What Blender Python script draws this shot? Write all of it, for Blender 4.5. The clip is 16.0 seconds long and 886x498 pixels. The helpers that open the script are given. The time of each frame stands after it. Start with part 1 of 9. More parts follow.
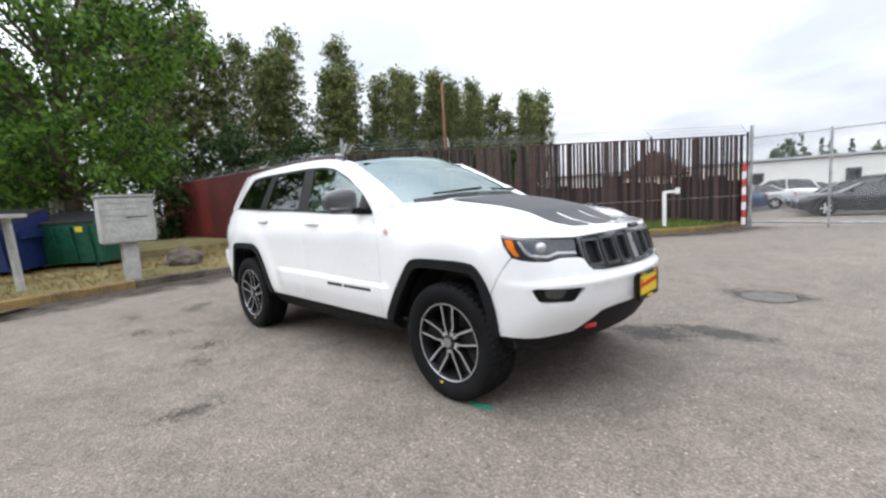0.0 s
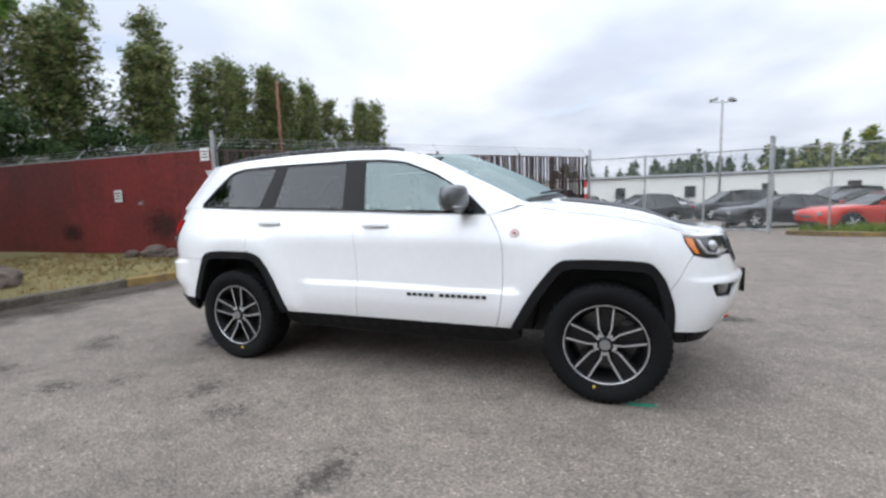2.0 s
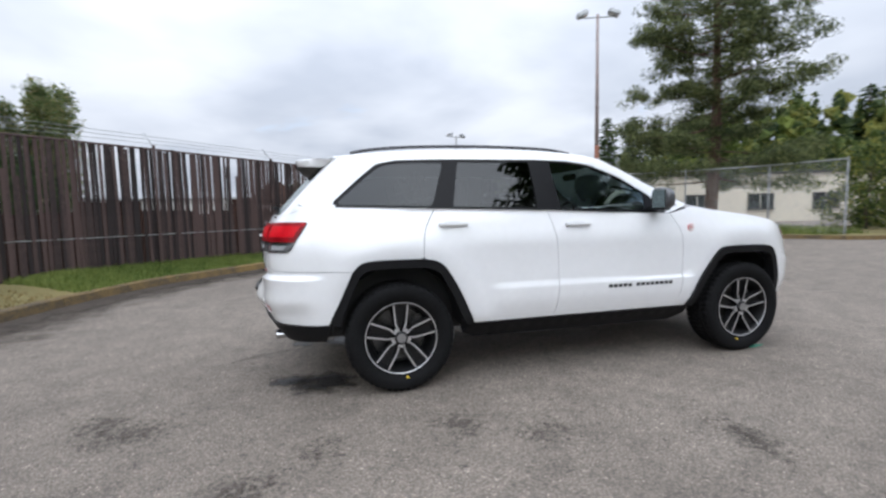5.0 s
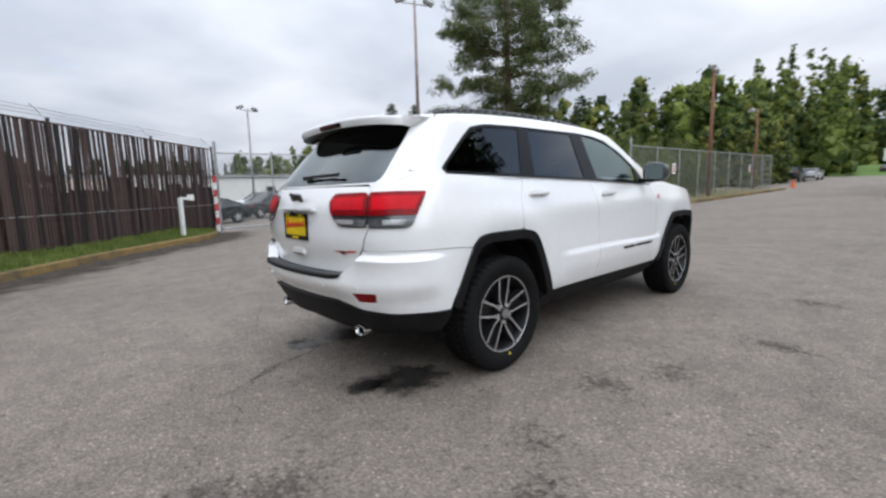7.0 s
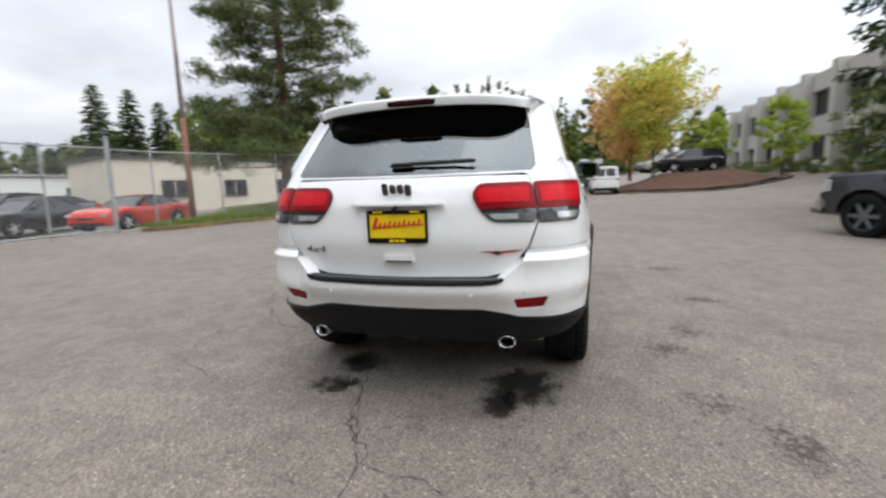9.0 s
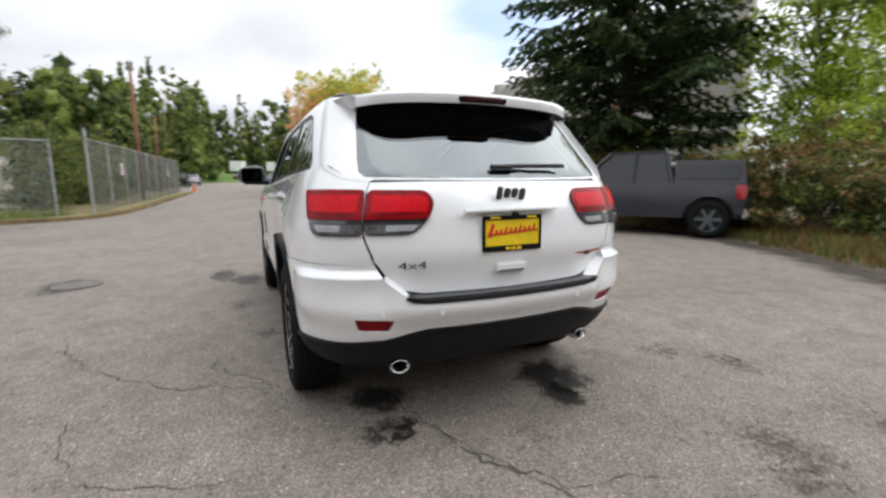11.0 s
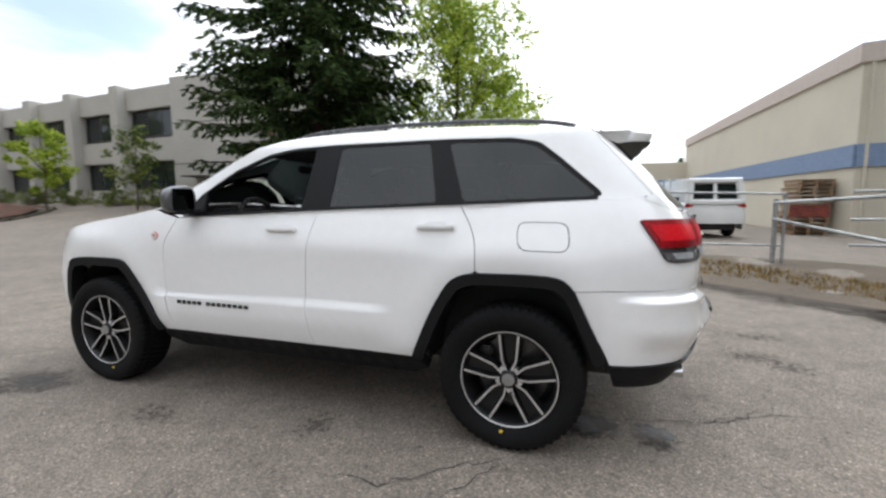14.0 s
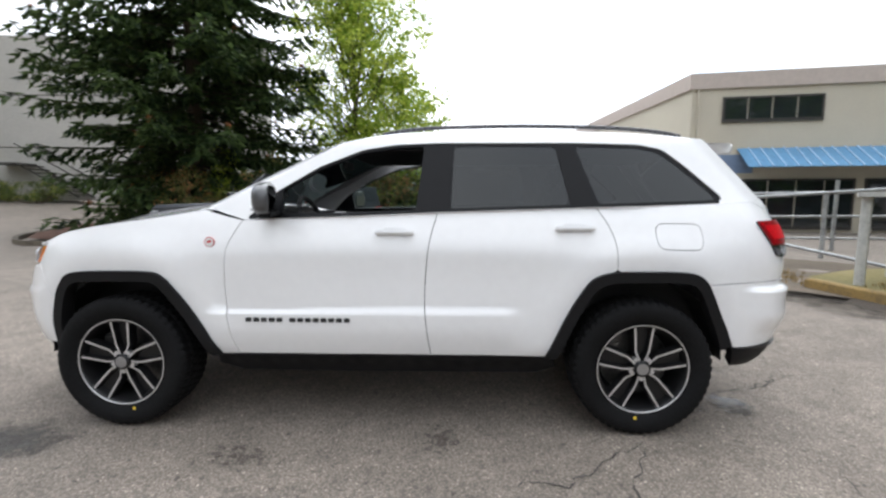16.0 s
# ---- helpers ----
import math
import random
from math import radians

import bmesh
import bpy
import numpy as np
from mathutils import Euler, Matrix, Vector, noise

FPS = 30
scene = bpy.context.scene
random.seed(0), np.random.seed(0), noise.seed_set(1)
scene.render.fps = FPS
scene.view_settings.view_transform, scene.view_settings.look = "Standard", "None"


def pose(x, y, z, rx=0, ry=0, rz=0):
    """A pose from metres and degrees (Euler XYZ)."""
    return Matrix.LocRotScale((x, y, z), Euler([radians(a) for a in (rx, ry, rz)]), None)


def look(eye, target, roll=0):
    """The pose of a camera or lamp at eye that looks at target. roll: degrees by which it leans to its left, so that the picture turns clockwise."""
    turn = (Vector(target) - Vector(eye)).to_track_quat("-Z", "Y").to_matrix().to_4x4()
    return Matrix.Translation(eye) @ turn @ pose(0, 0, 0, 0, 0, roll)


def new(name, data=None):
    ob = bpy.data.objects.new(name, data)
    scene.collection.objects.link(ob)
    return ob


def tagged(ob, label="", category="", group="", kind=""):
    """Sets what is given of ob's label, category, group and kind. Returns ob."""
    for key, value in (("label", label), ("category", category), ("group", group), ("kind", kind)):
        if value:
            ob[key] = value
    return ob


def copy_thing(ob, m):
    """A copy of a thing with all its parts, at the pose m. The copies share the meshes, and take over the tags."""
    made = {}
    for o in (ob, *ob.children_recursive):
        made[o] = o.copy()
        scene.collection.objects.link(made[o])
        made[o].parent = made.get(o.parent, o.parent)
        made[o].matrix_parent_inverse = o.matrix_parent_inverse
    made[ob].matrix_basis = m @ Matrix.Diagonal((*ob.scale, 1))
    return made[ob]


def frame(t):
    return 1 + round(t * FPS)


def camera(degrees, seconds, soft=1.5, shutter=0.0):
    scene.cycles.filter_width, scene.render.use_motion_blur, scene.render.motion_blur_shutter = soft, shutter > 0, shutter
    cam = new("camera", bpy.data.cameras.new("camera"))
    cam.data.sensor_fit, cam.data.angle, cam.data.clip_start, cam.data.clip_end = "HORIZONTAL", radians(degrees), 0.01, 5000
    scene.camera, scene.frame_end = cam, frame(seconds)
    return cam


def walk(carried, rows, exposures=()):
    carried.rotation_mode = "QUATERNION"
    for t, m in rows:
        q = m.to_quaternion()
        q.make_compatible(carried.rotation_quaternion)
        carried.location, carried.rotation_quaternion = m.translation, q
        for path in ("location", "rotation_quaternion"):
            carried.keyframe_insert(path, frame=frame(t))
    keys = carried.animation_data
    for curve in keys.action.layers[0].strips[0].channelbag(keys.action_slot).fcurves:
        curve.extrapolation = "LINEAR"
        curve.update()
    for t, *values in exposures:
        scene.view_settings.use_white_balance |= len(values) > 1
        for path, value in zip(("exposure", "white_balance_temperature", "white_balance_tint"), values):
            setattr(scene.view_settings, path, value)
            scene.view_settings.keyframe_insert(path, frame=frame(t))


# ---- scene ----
cam = camera(89.9, 16.0, soft=2.5, shutter=0.4)
PATH = [
    (0, (3.347, -2.857, 1.278), (1.959, -1.435, 1.053), -3.1),
    (0.5, (2.903, -3.112, 1.293), (1.631, -1.582, 1.087), -0.2),
    (1, (2.455, -3.356, 1.313), (1.364, -1.699, 1.061), -1.1),
    (1.5, (1.985, -3.515, 1.303), (1.034, -1.774, 1.046), -0.4),
    (2, (1.488, -3.729, 1.288), (0.778, -1.872, 1.071), -1.7),
    (2.5, (0.929, -3.887, 1.284), (0.372, -1.974, 1.114), -2.8),
    (3, (0.341, -4.03, 1.286), (-0.056, -2.075, 1.14), -0.7),
    (3.2, (0.107, -4.077, 1.285), (-0.147, -2.104, 1.082), -1.2),
    (5.3, (-2.224, -3.798, 1.23), (-1.543, -1.925, 1.057), -2.2),
    (5.5, (-2.423, -3.726, 1.226), (-1.601, -1.916, 1.0), -2.8),
    (6, (-2.841, -3.439, 1.203), (-1.863, -1.714, 0.943), -2.1),
    (6.5, (-3.254, -3.107, 1.192), (-2.101, -1.488, 0.967), -0.7),
    (7, (-3.638, -2.733, 1.191), (-2.303, -1.268, 0.925), -1.5),
    (7.5, (-3.939, -2.274, 1.192), (-2.478, -0.927, 0.969), 0.7),
    (8, (-4.224, -1.813, 1.179), (-2.588, -0.709, 0.858), -0.3),
    (8.5, (-4.37, -1.3, 1.176), (-2.616, -0.389, 0.871), 0.3),
    (9, (-4.475, -0.796, 1.179), (-2.565, -0.273, 0.894), -1.7),
    (9.2, (-4.486, -0.596, 1.18), (-2.54, -0.222, 0.904), -1.0),
    (11.3, (-4.006, 1.417, 1.221), (-2.306, 0.401, 0.942), -1.5),
    (11.5, (-3.885, 1.598, 1.228), (-2.269, 0.45, 0.964), -2.1),
    (12, (-3.486, 1.903, 1.276), (-2.029, 0.564, 0.988), -0.1),
    (12.5, (-3.105, 2.249, 1.283), (-1.843, 0.724, 0.996), -1.5),
    (13, (-2.692, 2.543, 1.27), (-1.582, 0.896, 1.032), -2.5),
    (13.5, (-2.271, 2.837, 1.263), (-1.372, 1.058, 1.095), -1.6),
    (14, (-1.861, 3.07, 1.272), (-1.207, 1.191, 1.064), -0.4),
    (14.5, (-1.421, 3.194, 1.295), (-0.968, 1.256, 1.101), 0.2),
    (15, (-1.01, 3.335, 1.303), (-0.72, 1.368, 1.085), -0.7),
    (15.5, (-0.689, 3.31, 1.302), (-0.486, 1.331, 1.098), 0.3),
    (16, (-0.445, 3.292, 1.301), (-0.379, 1.306, 1.078), 0.1),
]
walk(cam, [(t, look(eye, target, roll)) for t, eye, target, roll in PATH], exposures=[(0, 0.98, 6250, 10), (2.5, 0.66, 6000, 10), (5.5, 0.57, 6000, 10), (7, 0.51, 6100, 10), (8, 0.62, 6200, 9), (9, 0.73, 6350, 9), (11.5, 0.74, 6450, 10), (13.5, 0.74, 6400, 9), (16, 0.96, 6300, 9)])

# ---- world, sun, exposure ----
SUN_EL, SUN_AZ = radians(48), radians(200)
world = bpy.data.worlds.new("overcast_sky")
scene.world = world
world.use_nodes = True
wn, wl = world.node_tree.nodes, world.node_tree.links
wn.clear()


def wnode(kind, **vals):
    n = wn.new(kind)
    for k, v in vals.items():
        n.inputs[k].default_value = v
    return n


sky = wn.new("ShaderNodeTexSky")
sky.sky_type, sky.sun_disc = "NISHITA", False
sky.sun_elevation, sky.sun_rotation = SUN_EL, SUN_AZ
wco = wn.new("ShaderNodeTexCoord")
sep = wn.new("ShaderNodeSeparateXYZ")
wl.new(wco.outputs["Generated"], sep.inputs[0])
# clouds lie on a plane overhead: divide the direction by its height
zz = wn.new("ShaderNodeMath"); zz.operation = "MAXIMUM"; zz.inputs[1].default_value = 0.0
wl.new(sep.outputs["Z"], zz.inputs[0])
za = wn.new("ShaderNodeMath"); za.operation = "ADD"; za.inputs[1].default_value = 0.22
wl.new(zz.outputs[0], za.inputs[0])
dv = wn.new("ShaderNodeVectorMath"); dv.operation = "DIVIDE"
cb = wn.new("ShaderNodeCombineXYZ")
for i in range(3):
    wl.new(za.outputs[0], cb.inputs[i])
wl.new(wco.outputs["Generated"], dv.inputs[0]); wl.new(cb.outputs[0], dv.inputs[1])
n1 = wnode("ShaderNodeTexNoise", Scale=1.15, Detail=7.0, Roughness=0.55, Distortion=0.3)
n2 = wnode("ShaderNodeTexNoise", Scale=1.35, Detail=5.0, Roughness=0.45, Distortion=0.15)
for n in (n1, n2):
    wl.new(dv.outputs[0], n.inputs["Vector"])
cover = wn.new("ShaderNodeValToRGB")
cover.color_ramp.elements[0].position, cover.color_ramp.elements[0].color = 0.18, (.30, .30, .30, 1)
cover.color_ramp.elements[1].position, cover.color_ramp.elements[1].color = 0.37, (1, 1, 1, 1)
# two thin places where the blue shows through
gap_src = n1.outputs["Fac"]
for az_, el_, wide in ((-33, 25, 0.965), (-118, 15, 0.985)):
    gd = wn.new("ShaderNodeVectorMath"); gd.operation = "DOT_PRODUCT"
    gd.inputs[1].default_value = (math.cos(radians(az_)) * math.cos(radians(el_)), math.sin(radians(az_)) * math.cos(radians(el_)), math.sin(radians(el_)))
    wl.new(wco.outputs["Generated"], gd.inputs[0])
    gm = wn.new("ShaderNodeMapRange")
    gm.inputs["From Min"].default_value, gm.inputs["From Max"].default_value, gm.inputs["To Max"].default_value = wide, 1.0, 0.50
    wl.new(gd.outputs["Value"], gm.inputs["Value"])
    gs = wn.new("ShaderNodeMath"); gs.operation = "SUBTRACT"
    wl.new(gap_src, gs.inputs[0]); wl.new(gm.outputs[0], gs.inputs[1])
    gap_src = gs.outputs[0]
wl.new(gap_src, cover.inputs[0])
grey = wn.new("ShaderNodeValToRGB")
grey.color_ramp.elements[0].position, grey.color_ramp.elements[0].color = 0.36, (0.60, 0.63, 0.69, 1)
grey.color_ramp.elements[1].position, grey.color_ramp.elements[1].color = 0.66, (0.90, 0.91, 0.94, 1)
wl.new(n2.outputs["Fac"], grey.inputs[0])
bg_sky = wnode("ShaderNodeBackground", Strength=0.15)
bg_cloud = wnode("ShaderNodeBackground", Strength=0.8)
# an overcast sky is brighter overhead than at the horizon, and brightest round the veiled sun
lift = wn.new("ShaderNodeMath"); lift.operation = "MULTIPLY_ADD"; lift.inputs[1].default_value, lift.inputs[2].default_value = 0.75, 0.57
wl.new(zz.outputs[0], lift.inputs[0])
SUN_DIR = (math.sin(SUN_AZ) * math.cos(SUN_EL), math.cos(SUN_AZ) * math.cos(SUN_EL), math.sin(SUN_EL))
dot = wn.new("ShaderNodeVectorMath"); dot.operation = "DOT_PRODUCT"; dot.inputs[1].default_value = SUN_DIR
wl.new(wco.outputs["Generated"], dot.inputs[0])
veil = wn.new("ShaderNodeMapRange"); veil.inputs["From Min"].default_value, veil.inputs["From Max"].default_value, veil.inputs["To Min"].default_value, veil.inputs["To Max"].default_value = 0.1, 1.0, 0.0, 0.9
wl.new(dot.outputs["Value"], veil.inputs["Value"])
bright = wn.new("ShaderNodeMath"); bright.operation = "ADD"
wl.new(lift.outputs[0], bright.inputs[0]); wl.new(veil.outputs[0], bright.inputs[1])
wl.new(bright.outputs[0], bg_cloud.inputs["Strength"])
wl.new(sky.outputs[0], bg_sky.inputs["Color"]); wl.new(grey.outputs[0], bg_cloud.inputs["Color"])
wmix = wn.new("ShaderNodeMixShader")
wl.new(cover.outputs[0], wmix.inputs[0]); wl.new(bg_sky.outputs[0], wmix.inputs[1]); wl.new(bg_cloud.outputs[0], wmix.inputs[2])
wout = wn.new("ShaderNodeOutputWorld")
wl.new(wmix.outputs[0], wout.inputs[0])

sun_data = bpy.data.lights.new("sun", "SUN")
sun_data.energy, sun_data.angle, sun_data.color = 0.7, radians(95), (1.0, 0.96, 0.9)
sun = new("sun", sun_data)
sun.rotation_euler = Vector((math.sin(SUN_AZ) * math.cos(SUN_EL), math.cos(SUN_AZ) * math.cos(SUN_EL), math.sin(SUN_EL))).to_track_quat("Z", "Y").to_euler()


# ---- materials ----
def mat(name, color, rough=0.6, metal=0.0, vary=0.12, scale=6.0, fine=60.0, bump=0.0, bump_scale=None, second=None, island=0.0, rand=0.0, coat=0.0, spec=0.5, transmission=0.0, alpha=1.0, space="Object", stretch=(1, 1, 1)):
    """A surface with variation at two scales: patches (scale) and grain (fine), and relief."""
    m = bpy.data.materials.new(name)
    m.use_nodes = True
    nt, L = m.node_tree, m.node_tree.links
    b = nt.nodes["Principled BSDF"]
    b.inputs["Roughness"].default_value, b.inputs["Metallic"].default_value = rough, metal
    b.inputs["Coat Weight"].default_value, b.inputs["Coat Roughness"].default_value = coat, 0.03
    b.inputs["Specular IOR Level"].default_value, b.inputs["Transmission Weight"].default_value = spec, transmission
    b.inputs["Alpha"].default_value = alpha
    co = nt.nodes.new("ShaderNodeTexCoord")
    mp = nt.nodes.new("ShaderNodeMapping")
    mp.inputs["Scale"].default_value = stretch
    L.new(co.outputs[space], mp.inputs[0])
    big, small = nt.nodes.new("ShaderNodeTexNoise"), nt.nodes.new("ShaderNodeTexNoise")
    big.inputs["Scale"].default_value, big.inputs["Detail"].default_value = scale, 4
    small.inputs["Scale"].default_value, small.inputs["Detail"].default_value = fine, 3
    L.new(mp.outputs[0], big.inputs["Vector"]); L.new(mp.outputs[0], small.inputs["Vector"])
    add = nt.nodes.new("ShaderNodeMath"); add.operation = "ADD"
    L.new(big.outputs["Fac"], add.inputs[0]); L.new(small.outputs["Fac"], add.inputs[1])
    src = add.outputs[0]
    for weight, kind in ((island, "ShaderNodeNewGeometry"), (rand, "ShaderNodeObjectInfo")):
        if weight:
            g = nt.nodes.new(kind)
            mu = nt.nodes.new("ShaderNodeMath"); mu.operation = "MULTIPLY_ADD"
            mu.inputs[1].default_value = weight * 2
            L.new(g.outputs["Random Per Island" if "Geometry" in kind else "Random"], mu.inputs[0]); L.new(src, mu.inputs[2])
            sb = nt.nodes.new("ShaderNodeMath"); sb.operation = "SUBTRACT"; sb.inputs[1].default_value = weight
            L.new(mu.outputs[0], sb.inputs[0]); src = sb.outputs[0]
    ramp = nt.nodes.new("ShaderNodeValToRGB")
    c = Vector(color[:3])
    lo = Vector(second[:3]) if second else c * (1 - 2 * vary)
    hi = c if second else Vector(min(1, v * (1 + vary)) for v in c)
    rg = nt.nodes.new("ShaderNodeMapRange")
    rg.inputs["From Min"].default_value, rg.inputs["From Max"].default_value = 0.7, 1.3
    L.new(src, rg.inputs["Value"]); L.new(rg.outputs[0], ramp.inputs[0])
    ramp.color_ramp.elements[0].color, ramp.color_ramp.elements[1].color = (*lo, 1), (*hi, 1)
    L.new(ramp.outputs[0], b.inputs["Base Color"])
    if bump:
        bp = nt.nodes.new("ShaderNodeBump")
        bp.inputs["Strength"].default_value, bp.inputs["Distance"].default_value = bump, 0.01
        if bump_scale:
            bs = nt.nodes.new("ShaderNodeTexNoise")
            bs.inputs["Scale"].default_value, bs.inputs["Detail"].default_value = bump_scale, 4
            L.new(mp.outputs[0], bs.inputs["Vector"]); L.new(bs.outputs["Fac"], bp.inputs["Height"])
        else:
            L.new(small.outputs["Fac"], bp.inputs["Height"])
        L.new(bp.outputs[0], b.inputs["Normal"])
    return m


def glass_mat(name, tint, rough=0.0, clear=0.4, ior=2.0):
    """Thin tinted car glass: a mirror coat over a tinted see-through sheet."""
    m = bpy.data.materials.new(name)
    m.use_nodes = True
    nt, L = m.node_tree, m.node_tree.links
    nt.nodes.clear()
    out, mx = nt.nodes.new("ShaderNodeOutputMaterial"), nt.nodes.new("ShaderNodeMixShader")
    tr, gl = nt.nodes.new("ShaderNodeBsdfTransparent"), nt.nodes.new("ShaderNodeBsdfGlossy")
    fr = nt.nodes.new("ShaderNodeFresnel")
    fr.inputs["IOR"].default_value = ior
    tr.inputs["Color"].default_value = (*[v * clear for v in tint], 1)
    gl.inputs["Roughness"].default_value = rough
    gl.inputs["Color"].default_value = (*[min(1.0, v * 1.02) for v in tint], 1)
    L.new(fr.outputs[0], mx.inputs[0]); L.new(tr.outputs[0], mx.inputs[1]); L.new(gl.outputs[0], mx.inputs[2]); L.new(mx.outputs[0], out.inputs[0])
    return m


def leaf_mat(name, dark, light, extra=None):
    m = mat(name, light, 0.55, second=dark, island=0.45, scale=0.35, fine=3.0, spec=0.25)
    nt, L = m.node_tree, m.node_tree.links
    b, out = nt.nodes["Principled BSDF"], nt.nodes["Material Output"]
    ramp = next(n for n in nt.nodes if n.type == "VALTORGB")
    if extra:
        ramp.color_ramp.elements[1].position = 0.74
        e = ramp.color_ramp.elements.new(1.0); e.color = (*extra, 1)
    tl, mx = nt.nodes.new("ShaderNodeBsdfTranslucent"), nt.nodes.new("ShaderNodeMixShader")
    mx.inputs[0].default_value = 0.45
    L.new(ramp.outputs[0], tl.inputs["Color"])
    L.new(b.outputs[0], mx.inputs[1]); L.new(tl.outputs[0], mx.inputs[2]); L.new(mx.outputs[0], out.inputs["Surface"])
    return m


def stain_mat(name, color, rough, reach, grain_scale=9, sharp=0.28, high=0.34):
    """A dark patch that thins out in grains toward its edge."""
    m = mat(name, color, rough, vary=0.25, scale=8, fine=70, bump=0.5)
    nt, L = m.node_tree, m.node_tree.links
    b, out = nt.nodes["Principled BSDF"], nt.nodes["Material Output"]
    co = next(n for n in nt.nodes if n.type == "TEX_COORD")
    d = nt.nodes.new("ShaderNodeVectorMath"); d.operation = "DISTANCE"; d.inputs[1].default_value = (0.5, 0.5, 0.5)
    L.new(co.outputs["Generated"], d.inputs[0])
    grain = nt.nodes.new("ShaderNodeTexNoise"); grain.inputs["Scale"].default_value, grain.inputs["Detail"].default_value, grain.inputs["Roughness"].default_value = grain_scale, 8, 0.7
    L.new(co.outputs["Object"], grain.inputs["Vector"])
    a = nt.nodes.new("ShaderNodeMath"); a.operation = "MULTIPLY_ADD"; a.inputs[1].default_value = -1.1
    L.new(d.outputs["Value"], a.inputs[0]); L.new(grain.outputs["Fac"], a.inputs[2])
    r = nt.nodes.new("ShaderNodeMapRange")
    r.inputs["From Min"].default_value, r.inputs["From Max"].default_value, r.inputs["To Max"].default_value = high - sharp, high, reach + 0.33
    L.new(a.outputs[0], r.inputs["Value"])
    tr, mx = nt.nodes.new("ShaderNodeBsdfTransparent"), nt.nodes.new("ShaderNodeMixShader")
    L.new(r.outputs[0], mx.inputs[0]); L.new(tr.outputs[0], mx.inputs[1]); L.new(b.outputs[0], mx.inputs[2]); L.new(mx.outputs[0], out.inputs["Surface"])
    return m


def asphalt_mat():
    m = mat("worn_asphalt", (0.236, 0.200, 0.165), 0.85, vary=0.07, scale=0.5, fine=9, space="Object")
    nt, L = m.node_tree, m.node_tree.links
    b = nt.nodes["Principled BSDF"]
    ramp = next(n for n in nt.nodes if n.type == "VALTORGB")
    co = next(n for n in nt.nodes if n.type == "TEX_COORD")

    def noise_ramp(scale, p0, p1, c0, c1, detail=4, tex="ShaderNodeTexNoise", rough=0.6):
        t, r = nt.nodes.new(tex), nt.nodes.new("ShaderNodeValToRGB")
        t.inputs["Scale"].default_value = scale
        if tex == "ShaderNodeTexNoise":
            t.inputs["Detail"].default_value, t.inputs["Roughness"].default_value = detail, rough
        L.new(co.outputs["Object"], t.inputs["Vector"])
        L.new(t.outputs["Fac" if tex == "ShaderNodeTexNoise" else "Distance"], r.inputs[0])
        r.color_ramp.elements[0].position, r.color_ramp.elements[1].position = p0, p1
        r.color_ramp.elements[0].color, r.color_ramp.elements[1].color = (c0, c0, c0, 1), (c1, c1, c1, 1)
        return t, r

    def mul(a, c):
        x = nt.nodes.new("ShaderNodeMix"); x.data_type, x.blend_type = "RGBA", "MULTIPLY"
        x.inputs["Factor"].default_value = 1
        L.new(a, x.inputs["A"]); L.new(c, x.inputs["B"])
        return x.outputs["Result"]

    stones, sr = noise_ramp(80, 0.1, 0.7, 1.30, 0.64, tex="ShaderNodeTexVoronoi")
    pebbles, pb = noise_ramp(34, 0.15, 0.25, 2.0, 1.0, tex="ShaderNodeTexVoronoi")
    thin, th = noise_ramp(11, 0.44, 0.56, 1.0, 0.0, detail=4)
    worn, wr = noise_ramp(0.35, 0.35, 0.65, 0.93, 1.06, detail=5, rough=0.5)
    pits, pr = noise_ramp(2.2, 0.31, 0.40, 0.55, 1.0, detail=14, rough=0.8)
    dirt, dr = noise_ramp(3.2, 0.34, 0.56, 0.76, 1.05, detail=10, rough=0.72)
    chips, cr = noise_ramp(52, 0.60, 0.68, 1.0, 1.75, detail=3)
    holes, hr = noise_ramp(17, 0.34, 0.42, 0.48, 1.0, detail=6, rough=0.7)
    few = nt.nodes.new("ShaderNodeMix"); few.data_type = "RGBA"
    L.new(th.outputs[0], few.inputs["Factor"]); L.new(pb.outputs[0], few.inputs["A"]); few.inputs["B"].default_value = (1, 1, 1, 1)
    col = ramp.outputs[0]
    for layer in (sr, pr, dr, cr, hr, wr):
        col = mul(col, layer.outputs[0])
    col = mul(col, few.outputs["Result"])
    L.new(col, b.inputs["Base Color"])
    bp = nt.nodes.new("ShaderNodeBump")
    bp.inputs["Strength"].default_value, bp.inputs["Distance"].default_value = 0.8, 0.008
    L.new(stones.outputs["Distance"], bp.inputs["Height"]); L.new(bp.outputs[0], b.inputs["Normal"])
    return m


